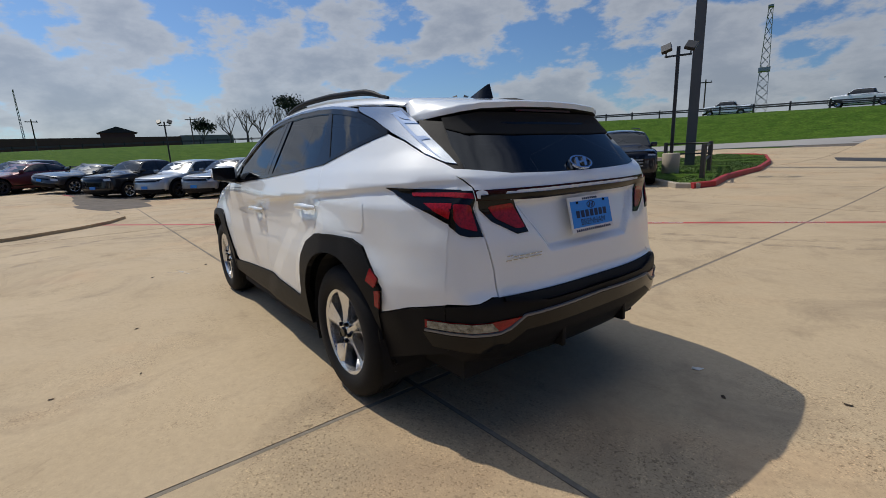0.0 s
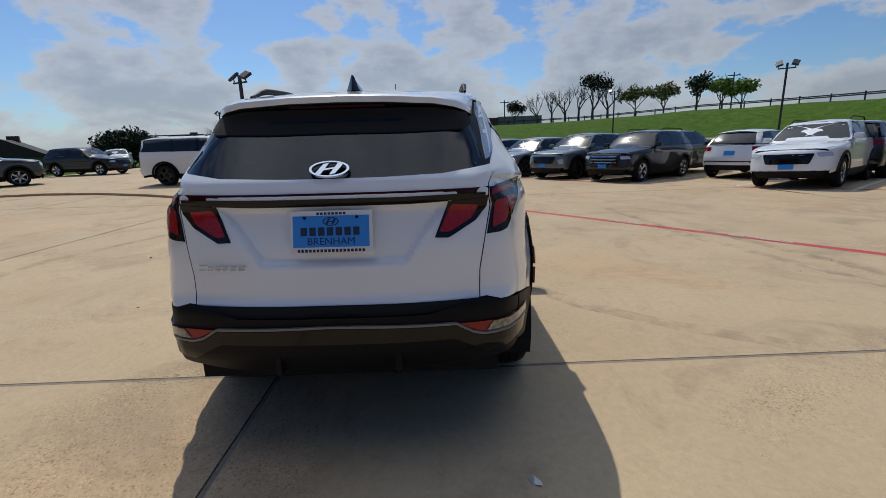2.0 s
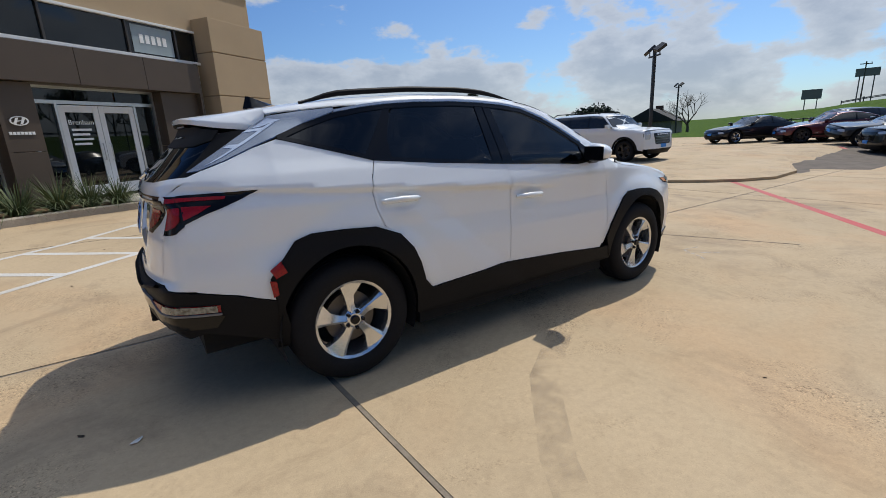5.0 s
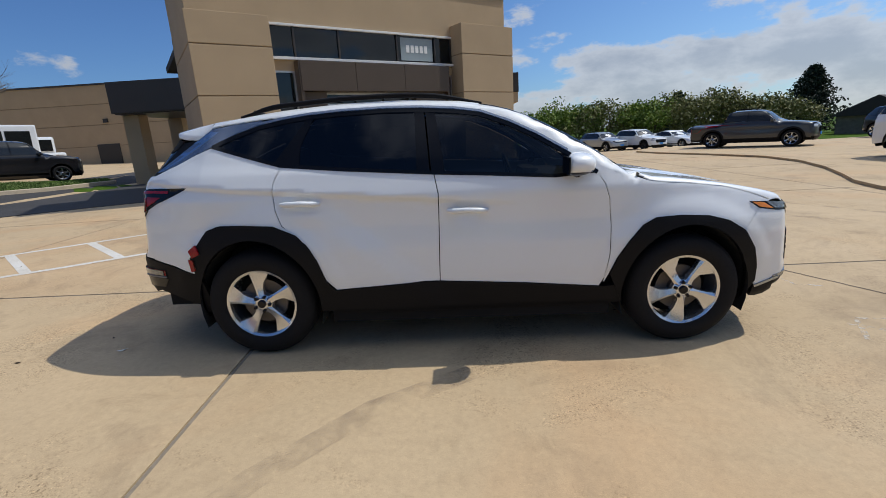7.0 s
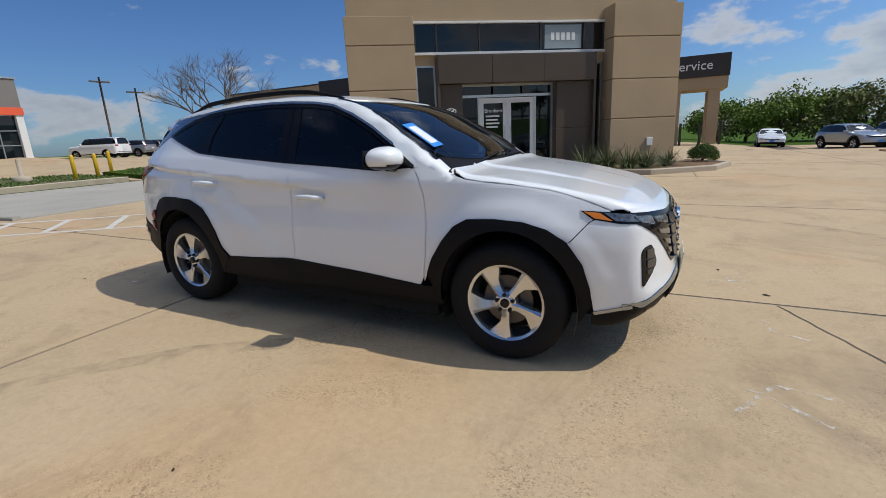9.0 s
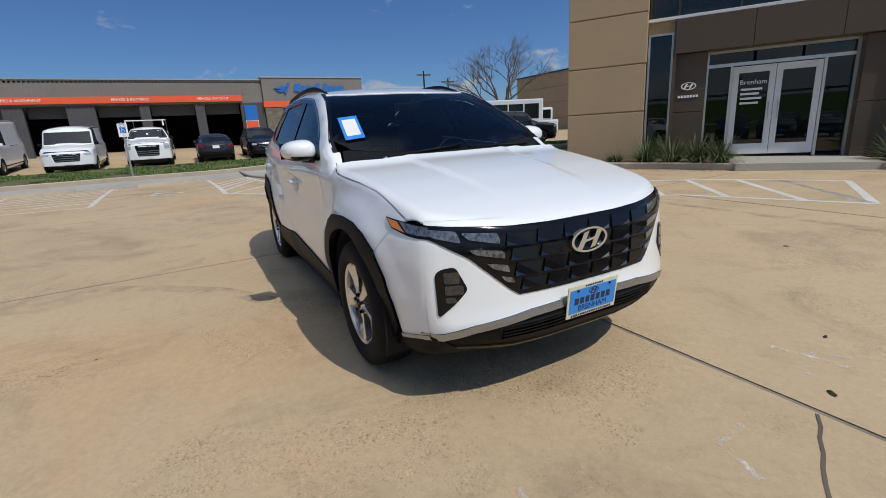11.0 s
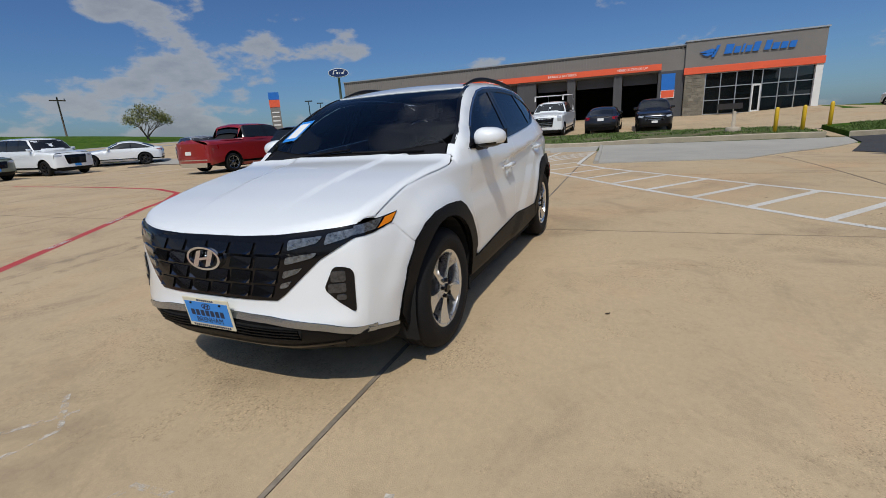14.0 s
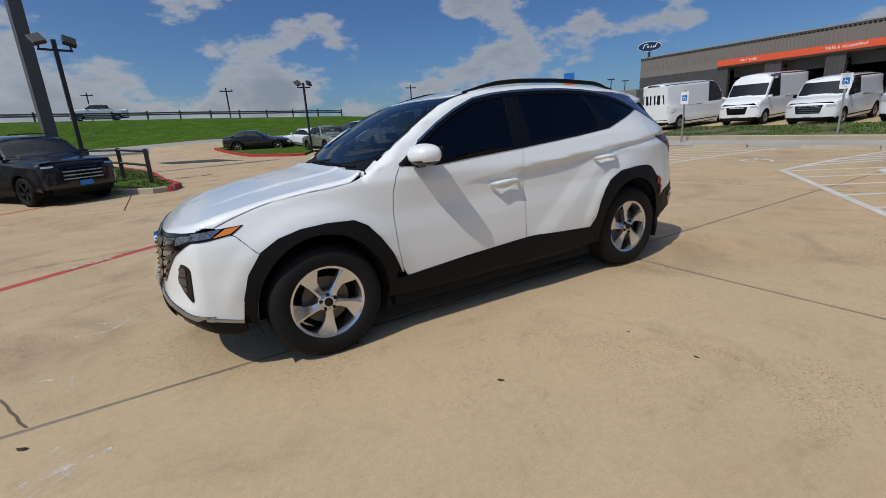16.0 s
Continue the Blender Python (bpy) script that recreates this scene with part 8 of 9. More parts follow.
    for x in (a, -a):
        for sg in (1, -1):
            bm = bmesh.new()
            al = arc_line(x, R, ra + 0.02, ra + 0.02, 195, -15, 10)
            v0, v1 = [bm.verts.new((p, sg * 0.5, q)) for p, q in al], [bm.verts.new((p, sg * (s["w"] - 0.03), q)) for p, q in al]
            for i in range(len(al) - 1):
                bm.faces.new((v0[i], v0[i + 1], v1[i + 1], v1[i]))
            part("wheel_well", bm, M["well"], car)
            put_wheel(wheels, car, x, sg * (s["w"] - 0.015), R if R > 0.37 else 0.362, sg > 0, 0, 17 * x)
    return car


def stand(x, y, heading, lift=0.0):
    """A pose on the ground, square to its slope, with the nose towards heading."""
    z = terrain(x, y)
    n = Vector((-(terrain(x + 0.6, y) - terrain(x - 0.6, y)) / 1.2, -(terrain(x, y + 0.6) - terrain(x, y - 0.6)) / 1.2, 1)).normalized()
    q = Vector((0, 0, 1)).rotation_difference(n).to_matrix().to_4x4()
    return Matrix.Translation((x, y, z + lift)) @ q @ pose(0, 0, 0, 0, 0, heading)


def row_pose(k, kind, side=0.0, deep=0.0, turned=False):
    """Stall k of the row beyond the fire lane: nose on the line, facing the pad."""
    axle = Vector((11.5, -6.4)) + ROW * (2.5 * k + side) - FACE * deep
    c = axle - FACE * (SPEC[kind]["wb"] / 2) * (1 if not turned else -1)
    return stand(c.x, c.y, 127.5 if not turned else -52.5, 0.004)


ROWG = "cars in the row beyond the fire lane"
build_car("suv", "parked_suv", "black SUV with chrome grille in the stall row", "car_black", W_SILVER, row_pose(0, "suv"), ROWG, grille="bars", rails=True)
build_car("suv", "parked_suv", "grey-green SUV with dark grille in the stall row", "car_green_grey", W_DARK, row_pose(1, "suv"), ROWG, lamps="low")
cross = build_car("hatch", "parked_crossover", "grey electric crossover with slim front in the stall row", "car_grey", W_DARK, row_pose(2, "hatch"), ROWG, grille="slim")
c2 = copy_thing(cross, row_pose(3, "hatch"))
c3 = build_car("hatch", "parked_crossover", "silver electric crossover with slim front in the stall row", "car_silver", W_DARK, row_pose(4, "hatch"), ROWG, grille="slim")
build_car("pickup", "parked_pickup", "black pickup truck in the stall row", "car_black", W_SILVER, row_pose(5.1, "pickup"), ROWG)
build_car("sedan", "parked_sedan", "dark grey sedan at the end of the stall row", "car_dark_grey", W_SILVER, row_pose(6.4, "sedan"), ROWG)
build_car("sedan", "parked_sedan", "maroon sedan at the end of the stall row", "car_maroon", W_DARK, row_pose(7.6, "sedan", deep=-1.0), ROWG)
build_car("suv", "parked_suv", "white SUV with black grille and roof rails in the stall row", "car_white", W_SILVER, row_pose(-2, "suv"), ROWG, rails=True)
build_car("boxy", "parked_suv", "boxy black SUV with wide grille beside the grass island", "car_black", W_DARK, row_pose(-3.45, "boxy", deep=0.25), ROWG, grille="bars", lamps="slit", rails=True)
G2 = "cars parked nose-out in the second row"
build_car("suv", "parked_suv", "black SUV seen from behind in the second row", "car_black", W_SILVER, row_pose(0.1, "suv", deep=6.2, turned=True), G2)
build_car("hatch", "parked_crossover", "white crossover with dark glass in the second row", "car_white", W_SILVER, row_pose(-1.0, "hatch", deep=6.2, turned=True), G2)
build_car("suv", "parked_suv", "dark grey SUV in the second row", "car_dark_grey", W_SILVER, row_pose(-2.1, "suv", deep=6.4, turned=True), G2)
build_car("suv", "parked_suv", "dark SUV far back in the second row", "car_black", W_SILVER, row_pose(1.3, "suv", deep=6.4, turned=True), G2)
# display island
build_car("boxy", "display_suv", "boxy white SUV with black cladding on the display island", "car_white", W_DARK, stand(13.35, 8.05, -90, 0.08), grille="bars", lamps="tall", rails=True)
build_car("pickup", "display_pickup", "grey compact pickup on the display island", "car_dark_grey", W_BRIGHT, stand(14.4, 18.75, -43, 0.08), rails=True)
build_car("sedan", "parked_sedan", "dark sedan beyond the display island", "car_black", W_SILVER, stand(27, 8.5, 150))
build_car("hatch", "parked_crossover", "dark crossover beyond the display island", "car_dark_grey", W_SILVER, stand(29, 5.0, 145))
build_car("suv", "parked_suv", "dark SUV beyond the island", "car_black", W_SILVER, stand(24, 21, -95))
build_car("suv", "parked_suv", "white SUV facing the lot beyond the island", "car_white", W_SILVER, stand(33, 25.5, -150))
# far lot by the hedge
G3 = "white cars along the hedge"
build_car("hatch", "parked_crossover", "pale silver crossover by the hedge", "car_silver", W_SILVER, stand(12.9, 36.0, -70), G3, grille="slim")
build_car("suv", "parked_suv", "white SUV with black grille by the hedge", "car_white", W_DARK, stand(15.6, 35.0, -70), G3)
wsed = build_car("sedan", "parked_sedan", "white sedan by the hedge", "car_white", W_SILVER, stand(18.2, 34.2, -70), G3)
build_car("suv", "parked_suv", "white SUV by the hedge", "car_white", W_SILVER, stand(20.8, 33.4, -70), G3)
copy_thing(wsed, stand(9.3, 41.5, -95))
# entrance side
G4 = "cars by the entrance"
build_car("pickup", "parked_pickup", "sage green compact pickup by the entrance", "car_sage", W_BRIGHT, stand(-6.7, -27.2, 97), G4)
build_car("bigsuv", "parked_suv", "white SUV with black grille by the entrance", "car_white", W_DARK, stand(-9.9, -27.0, 96), G4)
build_car("sedan", "parked_sedan", "black sedan beside the red kerb", "car_black", W_BRIGHT, stand(-3.2, -33.5, 165), G4)
build_car("sedan", "parked_sedan", "white sedan with black roof behind the pickup", "car_white", W_DARK, stand(-6.6, -33.0, -70), G4, glass="car_glass")
build_car("sedan", "parked_sedan", "dark red sedan by the road", "car_maroon", W_SILVER, stand(-11.0, -33.5, 175), G4)
build_car("sedan", "parked_sedan", "white electric sedan by the road", "car_white", W_DARK, stand(-14.8, -28.7, -36), G4, grille="slim")
build_car("hatch", "parked_crossover", "silver crossover behind the red pickup", "car_silver", W_SILVER, stand(-15.2, -21.5, 70), G4)
build_car("bigtruck", "parked_pickup", "red full-size pickup truck with chrome bumper", "car_red", W_BRIGHT, stand(-11.8, -14.3, 178), G4, plate="white")
build_car("suv", "parked_crossover", "dark grey electric crossover at the charger", "car_dark_grey", W_DARK, stand(-12.6, -11.05, 180), G4, plate="white")
# workshop side
G5 = "vehicles before the workshop"
build_car("highvan", "cargo_van", "white high-roof cargo van seen from behind", "car_white", W_STEEL, stand(-24.6, -13.6, 178), G5, plate="white")
build_car("highvan", "cargo_van", "white high-roof cargo van facing the lot", "car_white", W_STEEL, stand(-26.4, -10.3, 2), G5, plate="white", lamps="wide")
build_car("van", "cargo_van", "white cargo van with chrome bumper facing the lot", "car_white", W_STEEL, stand(-24.8, -6.5, 1), G5, plate="white", grille="bars")
work_truck = build_car("bigtruck", "work_truck", "white utility truck with ladder rack and chrome grille", "car_white", W_STEEL, stand(-25.6, -3.4, 0), G5, plate="white", grille="bars", lamps="tall")
bm = bmesh.new()
for y in (-0.8, 0.8):
    tube(bm, [(-2.6, y, 1.3), (-2.6, y, 2.25), (1.4, y, 2.25), (1.4, y, 1.98)], 0.035, 6)
for x in (-2.6, -1.2, 0.2, 1.4):
    tube(bm, [(x, -0.8, 2.25), (x, 0.8, 2.25)], 0.03, 6)
part("ladder_rack", bm, M["white_panel"], work_truck)
build_car("sedan", "parked_sedan", "black sedan seen from behind at the workshop", "car_black", W_SILVER, stand(-25.4, -0.4, 180), G5, plate="white")
build_car("suv", "parked_suv", "black SUV with silver grille at the workshop", "car_black", W_DARK, stand(-26.2, 2.2, 2), G5, plate="white", grille="bars")
build_car("bigsuv", "parked_suv", "large black SUV with bright wheels beside the drive", "car_black", W_BRIGHT, stand(-20.0, 16.7, 53), G5, plate="white")
build_car("suv", "parked_suv", "black SUV under the drive canopy", "car_black", W_SILVER, stand(-15.9, 27.6, -66), G5)
G6 = "cars in the far lot"
build_car("bigsuv", "parked_suv", "white SUV in the far lot", "car_white", W_SILVER, stand(-46, 21.5, -160), G6, plate="white")
build_car("suv", "parked_suv", "silver SUV in the far lot", "car_silver", W_SILVER, stand(-47, 25, -160), G6, plate="white")
build_car("pickup", "parked_pickup", "dark pickup in the far lot", "car_dark_grey", W_SILVER, stand(-48, 28, -160), G6, plate="white")
build_car("sedan", "parked_sedan", "white sedan in the far lot", "car_white", W_SILVER, stand(-45, 31, -95), G6, plate="white")
build_car("suv", "parked_suv", "white SUV near the minibus", "car_white", W_SILVER, stand(-44, 35, 150), G6, plate="white")
# trucks on the highway, standing
for az, d, hd in ((-81.5, 66, 8), (-70.4, 72, 14)):
    x, y = d * math.cos(radians(az)), d * math.sin(radians(az))
    build_car("bigtruck", "highway_pickup", "white pickup truck on the highway", "car_white", W_SILVER, stand(x, y, hd, 0.05), "trucks on the highway", plate="")


# ---- highway rail, far buildings, poles and masts ----
def polar(az, d):
    return d * math.cos(radians(az)), d * math.sin(radians(az))


guard = thing("guard_rail", "dark steel guard rail along the highway crest", "guard rail", Matrix())
prev = None
az = -107.0
while az < 14:
    b = bank_at(az)
    r = b[1] + 0.3
    x, y = polar(az, r)
    z = terrain(x, y)
    part("post", boxed(-0.09, 0.09, -0.09, 0.09, -0.2, 0.92, pose(x, y, z, 0, 0, az)), M["dark_steel"], guard)
    if prev:
        bm = bmesh.new()
        px, py, pz = prev
        for h0, h1 in ((0.42, 0.58), (0.62, 0.78)):
            q = [bm.verts.new(p) for p in ((px, py, pz + h0), (x, y, z + h0), (x, y, z + h1), (px, py, pz + h1))]
            bm.faces.new(q)
        res_ = bmesh.ops.solidify(bm, geom=bm.faces[:], thickness=0.05)
        part("beam", bm, M["grey_pole"], guard)
    prev = (x, y, z)
    az += 3.4 / r * 57.3
lowrail = thing("pipe_fence", "low dark pipe fence below the bank", "fence", Matrix())
prev = None
for k in range(26):
    x, y = polar(-6 + k * 1.0, 57)
    z = terrain(x, y)
    part("post", boxed(-0.06, 0.06, -0.06, 0.06, -0.1, 0.8, pose(x, y, z)), M["dark_steel"], lowrail)
    if prev:
        bm = bmesh.new()
        tube(bm, [(prev[0], prev[1], prev[2] + 0.7), (x, y, z + 0.7)], 0.06, 5)
        part("rail", bm, M["dark_steel"], lowrail)
    prev = (x, y, z)

far_hall = thing("brick_hall", "long low red-brick hall beyond the highway", "building", pose(*polar(-2.0, 205), 1.2, 0, 0, 88))
part("wall", boxed(-18, 36, 0, 14, -2, 8.2), M["brick_far"], far_hall)
part("wall", boxed(-36, -18, 1, 13, -2, 8.6), M["grey_metal"], far_hall, "pale metal end bay")
part("gable", boxed(-4, 6, -1, 10, 8.2, 10.0), M["brick_far"], far_hall)
bm = bmesh.new()
prism(bm, [(-5, 9.9), (7, 9.9), (1, 12.0)], -1.5, 10.5, Matrix(((1, 0, 0, 0), (0, 0, 1, 0), (0, 1, 0, 0), (0, 0, 0, 1))))
bmesh.ops.recalc_face_normals(bm, faces=bm.faces)
part("roof", bm, M["roof_dark"], far_hall)
for k in range(7):
    part("door", boxed(-15 + 6.4 * k, -13 + 6.4 * k, -0.1, 0.1, 0.5, 4.5), M["dark_panel"], far_hall)


def utility_pole(az, d, top_el, arm=2.4):
    x, y = polar(az, d)
    z0 = terrain(x, y)
    h = 1.3 + d * math.tan(radians(top_el)) - z0
    t = thing("utility_pole", "weathered wooden utility pole with cross arm", "pole", pose(x, y, z0, 0, 0, az + 20), "utility poles")
    bm = bmesh.new()
    tube(bm, [(0, 0, -0.5), (0, 0, h)], [0.17, 0.12], 8)
    part("mast", bm, M["wood"], t)
    part("cross_arm", boxed(-0.07, 0.07, -arm / 2, arm / 2, h - 0.7, h - 0.5), M["wood"], t)
    part("insulators", boxed(-0.05, 0.05, -arm / 2 + 0.1, -arm / 2 + 0.25, h - 0.5, h - 0.25), M["steel"], t)


for az, d, el in ((-8.3, 120, 4.5), (-67.6, 110, 6.1), (-33.0, 115, 5.8), (-94.5, 95, 5.3), (-116, 100, 4.9), (12.5, 150, 4.4), (5.0, 140, 4.2), (-82, 130, 4.9), (150, 80, 6.6), (153, 75, 7.6)):
    utility_pole(az, d, el)


def lattice(az, d, el, base=4.2, name="radio_mast", seg=14):
    x, y = polar(az, d)
    h = 1.3 + d * math.tan(radians(el))
    t = thing(name, "tall steel lattice mast on the skyline", "mast", pose(x, y, 0, 0, 0, az), "masts")
    cs = [(1, 1), (1, -1), (-1, -1), (-1, 1)]
    w = lambda k: base / 2 * (1 - 0.72 * k / seg)
    for sx, sy in cs:
        bm = bmesh.new()
        tube(bm, [(sx * w(0), sy * w(0), 0), (sx * w(seg), sy * w(seg), h)], 0.16, 5)
        part("leg", bm, M["steel"], t)
    bm = bmesh.new()
    for k in range(seg):
        z0, z1 = h * k / seg, h * (k + 1) / seg
        for i in range(4):
            a, b = cs[i], cs[(i + 1) % 4]
            tube(bm, [(a[0] * w(k), a[1] * w(k), z0), (b[0] * w(k + 1), b[1] * w(k + 1), z1)], 0.09, 4)
            tube(bm, [(b[0] * w(k), b[1] * w(k), z0), (a[0] * w(k + 1), a[1] * w(k + 1), z1)], 0.09, 4)
    part("bracing", bm, M["steel"], t)
    if base > 2:
        part("antenna_ring", boxed(-2.6, 2.6, -2.6, 2.6, h * 0.52, h * 0.55), M["steel"], t)
        part("top_platform", boxed(-1.4, 2.6, -1.2, 1.2, h, h + 0.8), M["steel"], t)


lattice(-71.8, 300, 12.0, 6.5)
lattice(5.2, 420, 6.7, 1.6, seg=22)
for az, el0, el1, w, d in ((12.3, 3.1, 3.8, 4.4, 150), (16.2, 1.4, 2.3, 4.6, 170)):
    x, y = polar(az, d)
    t = thing("road_sign", "road sign board on posts", "sign", pose(x, y, terrain(x, y), 0, 0, az), "road signs")
    z0, z1 = 1.3 + d * math.tan(radians(el0)) - terrain(x, y), 1.3 + d * math.tan(radians(el1)) - terrain(x, y)
    part("board", boxed(-0.1, 0.1, -w / 2, w / 2, z0, z1), M["grey_metal"], t)
    for s in (-0.3, 0.3):
        part("post", boxed(-0.3, -0.1, s * w - 0.12, s * w + 0.12, -0.2, z0 + 0.2), M["grey_pole"], t)

# oval sign on a mast
ox, oy = -76, -55
sign = thing("oval_sign", "dark blue oval brand sign on a tall mast", "sign", pose(ox, oy, terrain(ox, oy), 0, 0, 36))
zc = 12.9 - terrain(ox, oy)
bm = bmesh.new()
prism(bm, [(2.0 * math.cos(a), 0.86 * math.sin(a)) for a in (2 * math.pi * k / 36 for k in range(36))], -0.2, 0.2, pose(0, 0, zc, 90, 0, 90))
part("oval", bm, M["white_panel"], sign)
bm = bmesh.new()
prism(bm, [(1.88 * math.cos(a), 0.75 * math.sin(a)) for a in (2 * math.pi * k / 36 for k in range(36))], -0.23, 0.23, pose(0, 0, zc, 90, 0, 90))
part("oval_face", bm, M["navy"], sign)
bm = bmesh.new()
for pts in (((-1.15, -0.3), (-0.95, -0.3), (-0.7, 0.42), (-0.9, 0.42)), ((-0.9, 0.42), (-0.2, 0.5), (-0.22, 0.36), (-0.85, 0.30)), ((-0.45, -0.22), (-0.1, -0.22), (0.0, 0.12), (-0.35, 0.12)),
            ((0.15, -0.25), (0.28, -0.25), (0.42, 0.14), (0.28, 0.14)), ((0.55, -0.22), (1.0, -0.22), (1.25, 0.45), (1.1, 0.45), (0.95, 0.08), (0.65, 0.08))):
    prism(bm, pts, 0.23, 0.26, pose(0, 0, zc, 90, 0, 90))
bmesh.ops.recalc_face_normals(bm, faces=bm.faces)
part("script_bars", bm, M["white_panel"], sign)
bm = bmesh.new()
tube(bm, [(0, 0, -0.3), (0, 0, zc - 0.8)], [0.35, 0.22], 8)
part("mast", bm, M["steel"], sign)
px, py = -41.6, -40.4
pylon = thing("pylon_sign", "blue, orange and white pylon sign board", "sign", pose(px, py, terrain(px, py), 0, 0, 42))
part("top_board", boxed(-0.15, 0.15, -0.62, 0.62, 4.4, 5.25), M["sign_blue"], pylon)
part("mid_board", boxed(-0.15, 0.15, -0.62, 0.62, 3.5, 4.38), M["orange"], pylon)
part("base_board", boxed(-0.12, 0.12, -0.58, 0.58, 0, 3.48), M["grey_metal"], pylon)
for k in range(4):
    part("text_bar", boxed(-0.16, 0.16, -0.42, 0.42, 1.3 + 0.5 * k, 1.46 + 0.5 * k), M["white_panel"], pylon)
for k, az in enumerate((-140.2, -141.6, -143.3, -145.8, -147.0, -148.2, -149.2)):
    d = 95 + 16 * k
    x, y = polar(az, d)
    t = thing("lot_lamp", "tall slim lot lamp", "lamp pole", pose(x, y, terrain(x, y), 0, 0, az), "far lot lamps")
    h = d * math.tan(radians(4.1 - 0.27 * k)) + 0.6
    bm = bmesh.new()
    tube(bm, [(0, 0, 0), (0, 0, h)], [0.12, 0.08], 6)
    part("mast", bm, M["dark_steel"], t)
    part("lamp_head", boxed(-0.25, 0.25, -0.7, 0.7, h - 0.1, h + 0.1), M["dark_steel"], t)


# ---- trees ----
def grow(bm, p, d, length, radius, depth, rng, spread, tips, up=0.15, kids=3):
    """One limb as a tapered tube, with its side limbs."""
    n = 3
    pts, rad = [p], [radius]
    for k in range(n):
        d = (d + Vector((rng.uniform(-1, 1), rng.uniform(-1, 1), rng.uniform(-0.4, 1) * up * 2)) * 0.22).normalized()
        p = p + d * length / n
        pts.append(p), rad.append(radius * (1 - 0.45 * (k + 1) / n))
    tube(bm, pts, rad, 6 if depth > 2 else 4 if depth > 0 else 3, caps=False)
    if depth == 0:
        tips.append((p, d))
        return
    for k in range(kids):
        a = rng.uniform(0, 6.28)
        side = Vector((math.cos(a), math.sin(a), 0.0))
        nd = (d + side * spread * rng.uniform(0.6, 1.2) + Vector((0, 0, up))).normalized()
        t = rng.uniform(0.55, 1.0)
        q = pts[1].lerp(pts[3], (t - 0.33) / 0.67)
        grow(bm, q, nd, length * rng.uniform(0.62, 0.82), radius * 0.52, depth - 1, rng, spread, tips, up, kids)


def clump(bm, centre, r, n, leaf, rng, flat=1.0):
    """Loose leaves about a point, each a small bent pair of triangles."""
    for _ in range(n):
        v = Vector((rng.gauss(0, 1), rng.gauss(0, 1), rng.gauss(0, 1) * flat))
        v = v.normalized() * r * rng.uniform(0.25, 1.0) ** 0.6
        c = centre + v
        a = Vector((rng.uniform(-1, 1), rng.uniform(-1, 1), rng.uniform(-1, 1))).normalized()
        b = a.cross(Vector((rng.uniform(-1, 1), rng.uniform(-1, 1), rng.uniform(-1, 1)))).normalized()
        s = leaf * rng.uniform(0.6, 1.3)
        q = [bm.verts.new(c + a * s), bm.verts.new(c + b * s * 0.55), bm.verts.new(c - a * s), bm.verts.new(c - b * s * 0.55)]
        bm.faces.new(q)


def tree(x, y, h, label, leaves=None, seed=1, depth=4, spread=0.75, leaf=0.25, per=24, trunk=0.28, up=0.18, kids=3, clump_r=0.8, group="trees", wood="bark"):
    rng = random.Random(seed)
    z = terrain(x, y)
    t = thing("tree", label, "tree", pose(x, y, z - 0.1, 0, 0, rng.uniform(0, 360)), group)
    bm, tips = bmesh.new(), []
    th = h * trunk
    r0 = h * 0.028
    tube(bm, [Vector((0, 0, 0)), Vector((0.05, 0, th * 0.5)), Vector((0, 0.04, th))], [r0 * 1.3, r0, r0 * 0.85], 8, caps=False)
    for k in range(kids + 1):
        a = 6.28 * k / (kids + 1) + rng.uniform(-0.3, 0.3)
        d = Vector((math.cos(a) * spread, math.sin(a) * spread, 1)).normalized() if k else Vector((0.05, 0.02, 1))
        grow(bm, Vector((0, 0, th * rng.uniform(0.75, 1.0))), d, h * 0.3, r0 * 0.6, depth - 1, rng, spread, tips, up, kids)
    part("trunk", bm, M[wood], t, "grey branching limbs")
    if leaves:
        bm = bmesh.new()
        for p, d in tips:
            clump(bm, p, clump_r, per, leaf, rng, 0.8)
        part("crown", bm, M[leaves], t)
    return t


for k, (az, d, h, lv) in enumerate(((-12.2, 132, 9.5, None), (-14.0, 128, 10.0, None), (-15.6, 126, 10.2, None), (-17.2, 124, 10.8, None), (-18.8, 122, 11.5, "leaf_dark"), (-20.5, 121, 10.5, None),
                                     (-23.5, 120, 7.5, "leaf_brown"), (-26.5, 118, 7.0, "leaf_brown"), (-29.8, 112, 8.0, "leaf_dark"), (-32.2, 110, 7.0, "leaf_spring"), (-34.0, 108, 6.0, "leaf_spring"), (-9.4, 150, 8.0, "leaf_dark"))):
    x, y = polar(az, d)
    tree(x, y, h, "bare tree on the skyline" if lv is None else "leafy tree on the skyline", lv, 10 + k, 4, 0.7, 0.32, 12, 0.3, 0.2, 3, 1.1, "skyline trees")
big = tree(-37, 28, 10.6, "large bare spreading tree behind the minibus", None, 77, 6, 0.85, trunk=0.2, up=0.10, kids=3, wood="twig")
hedge_line = ((9.5, 56, "leaf_spring", 5.6), (12.5, 55, "leaf_spring", 6.2), (15.5, 54.5, "leaf_spring", 6.0), (18.5, 53.5, "leaf_brown", 6.8), (21, 52, "leaf_spring", 5.8), (23.5, 51, "leaf_spring", 6.0),
              (26, 50.5, "leaf_brown", 6.6), (28.5, 49.5, "leaf_brown", 6.0), (31, 49, "leaf_brown", 6.6), (33.5, 48, "leaf_brown", 5.8), (36, 48, "leaf_brown", 5.4), (7, 58, "leaf_spring", 5.2))
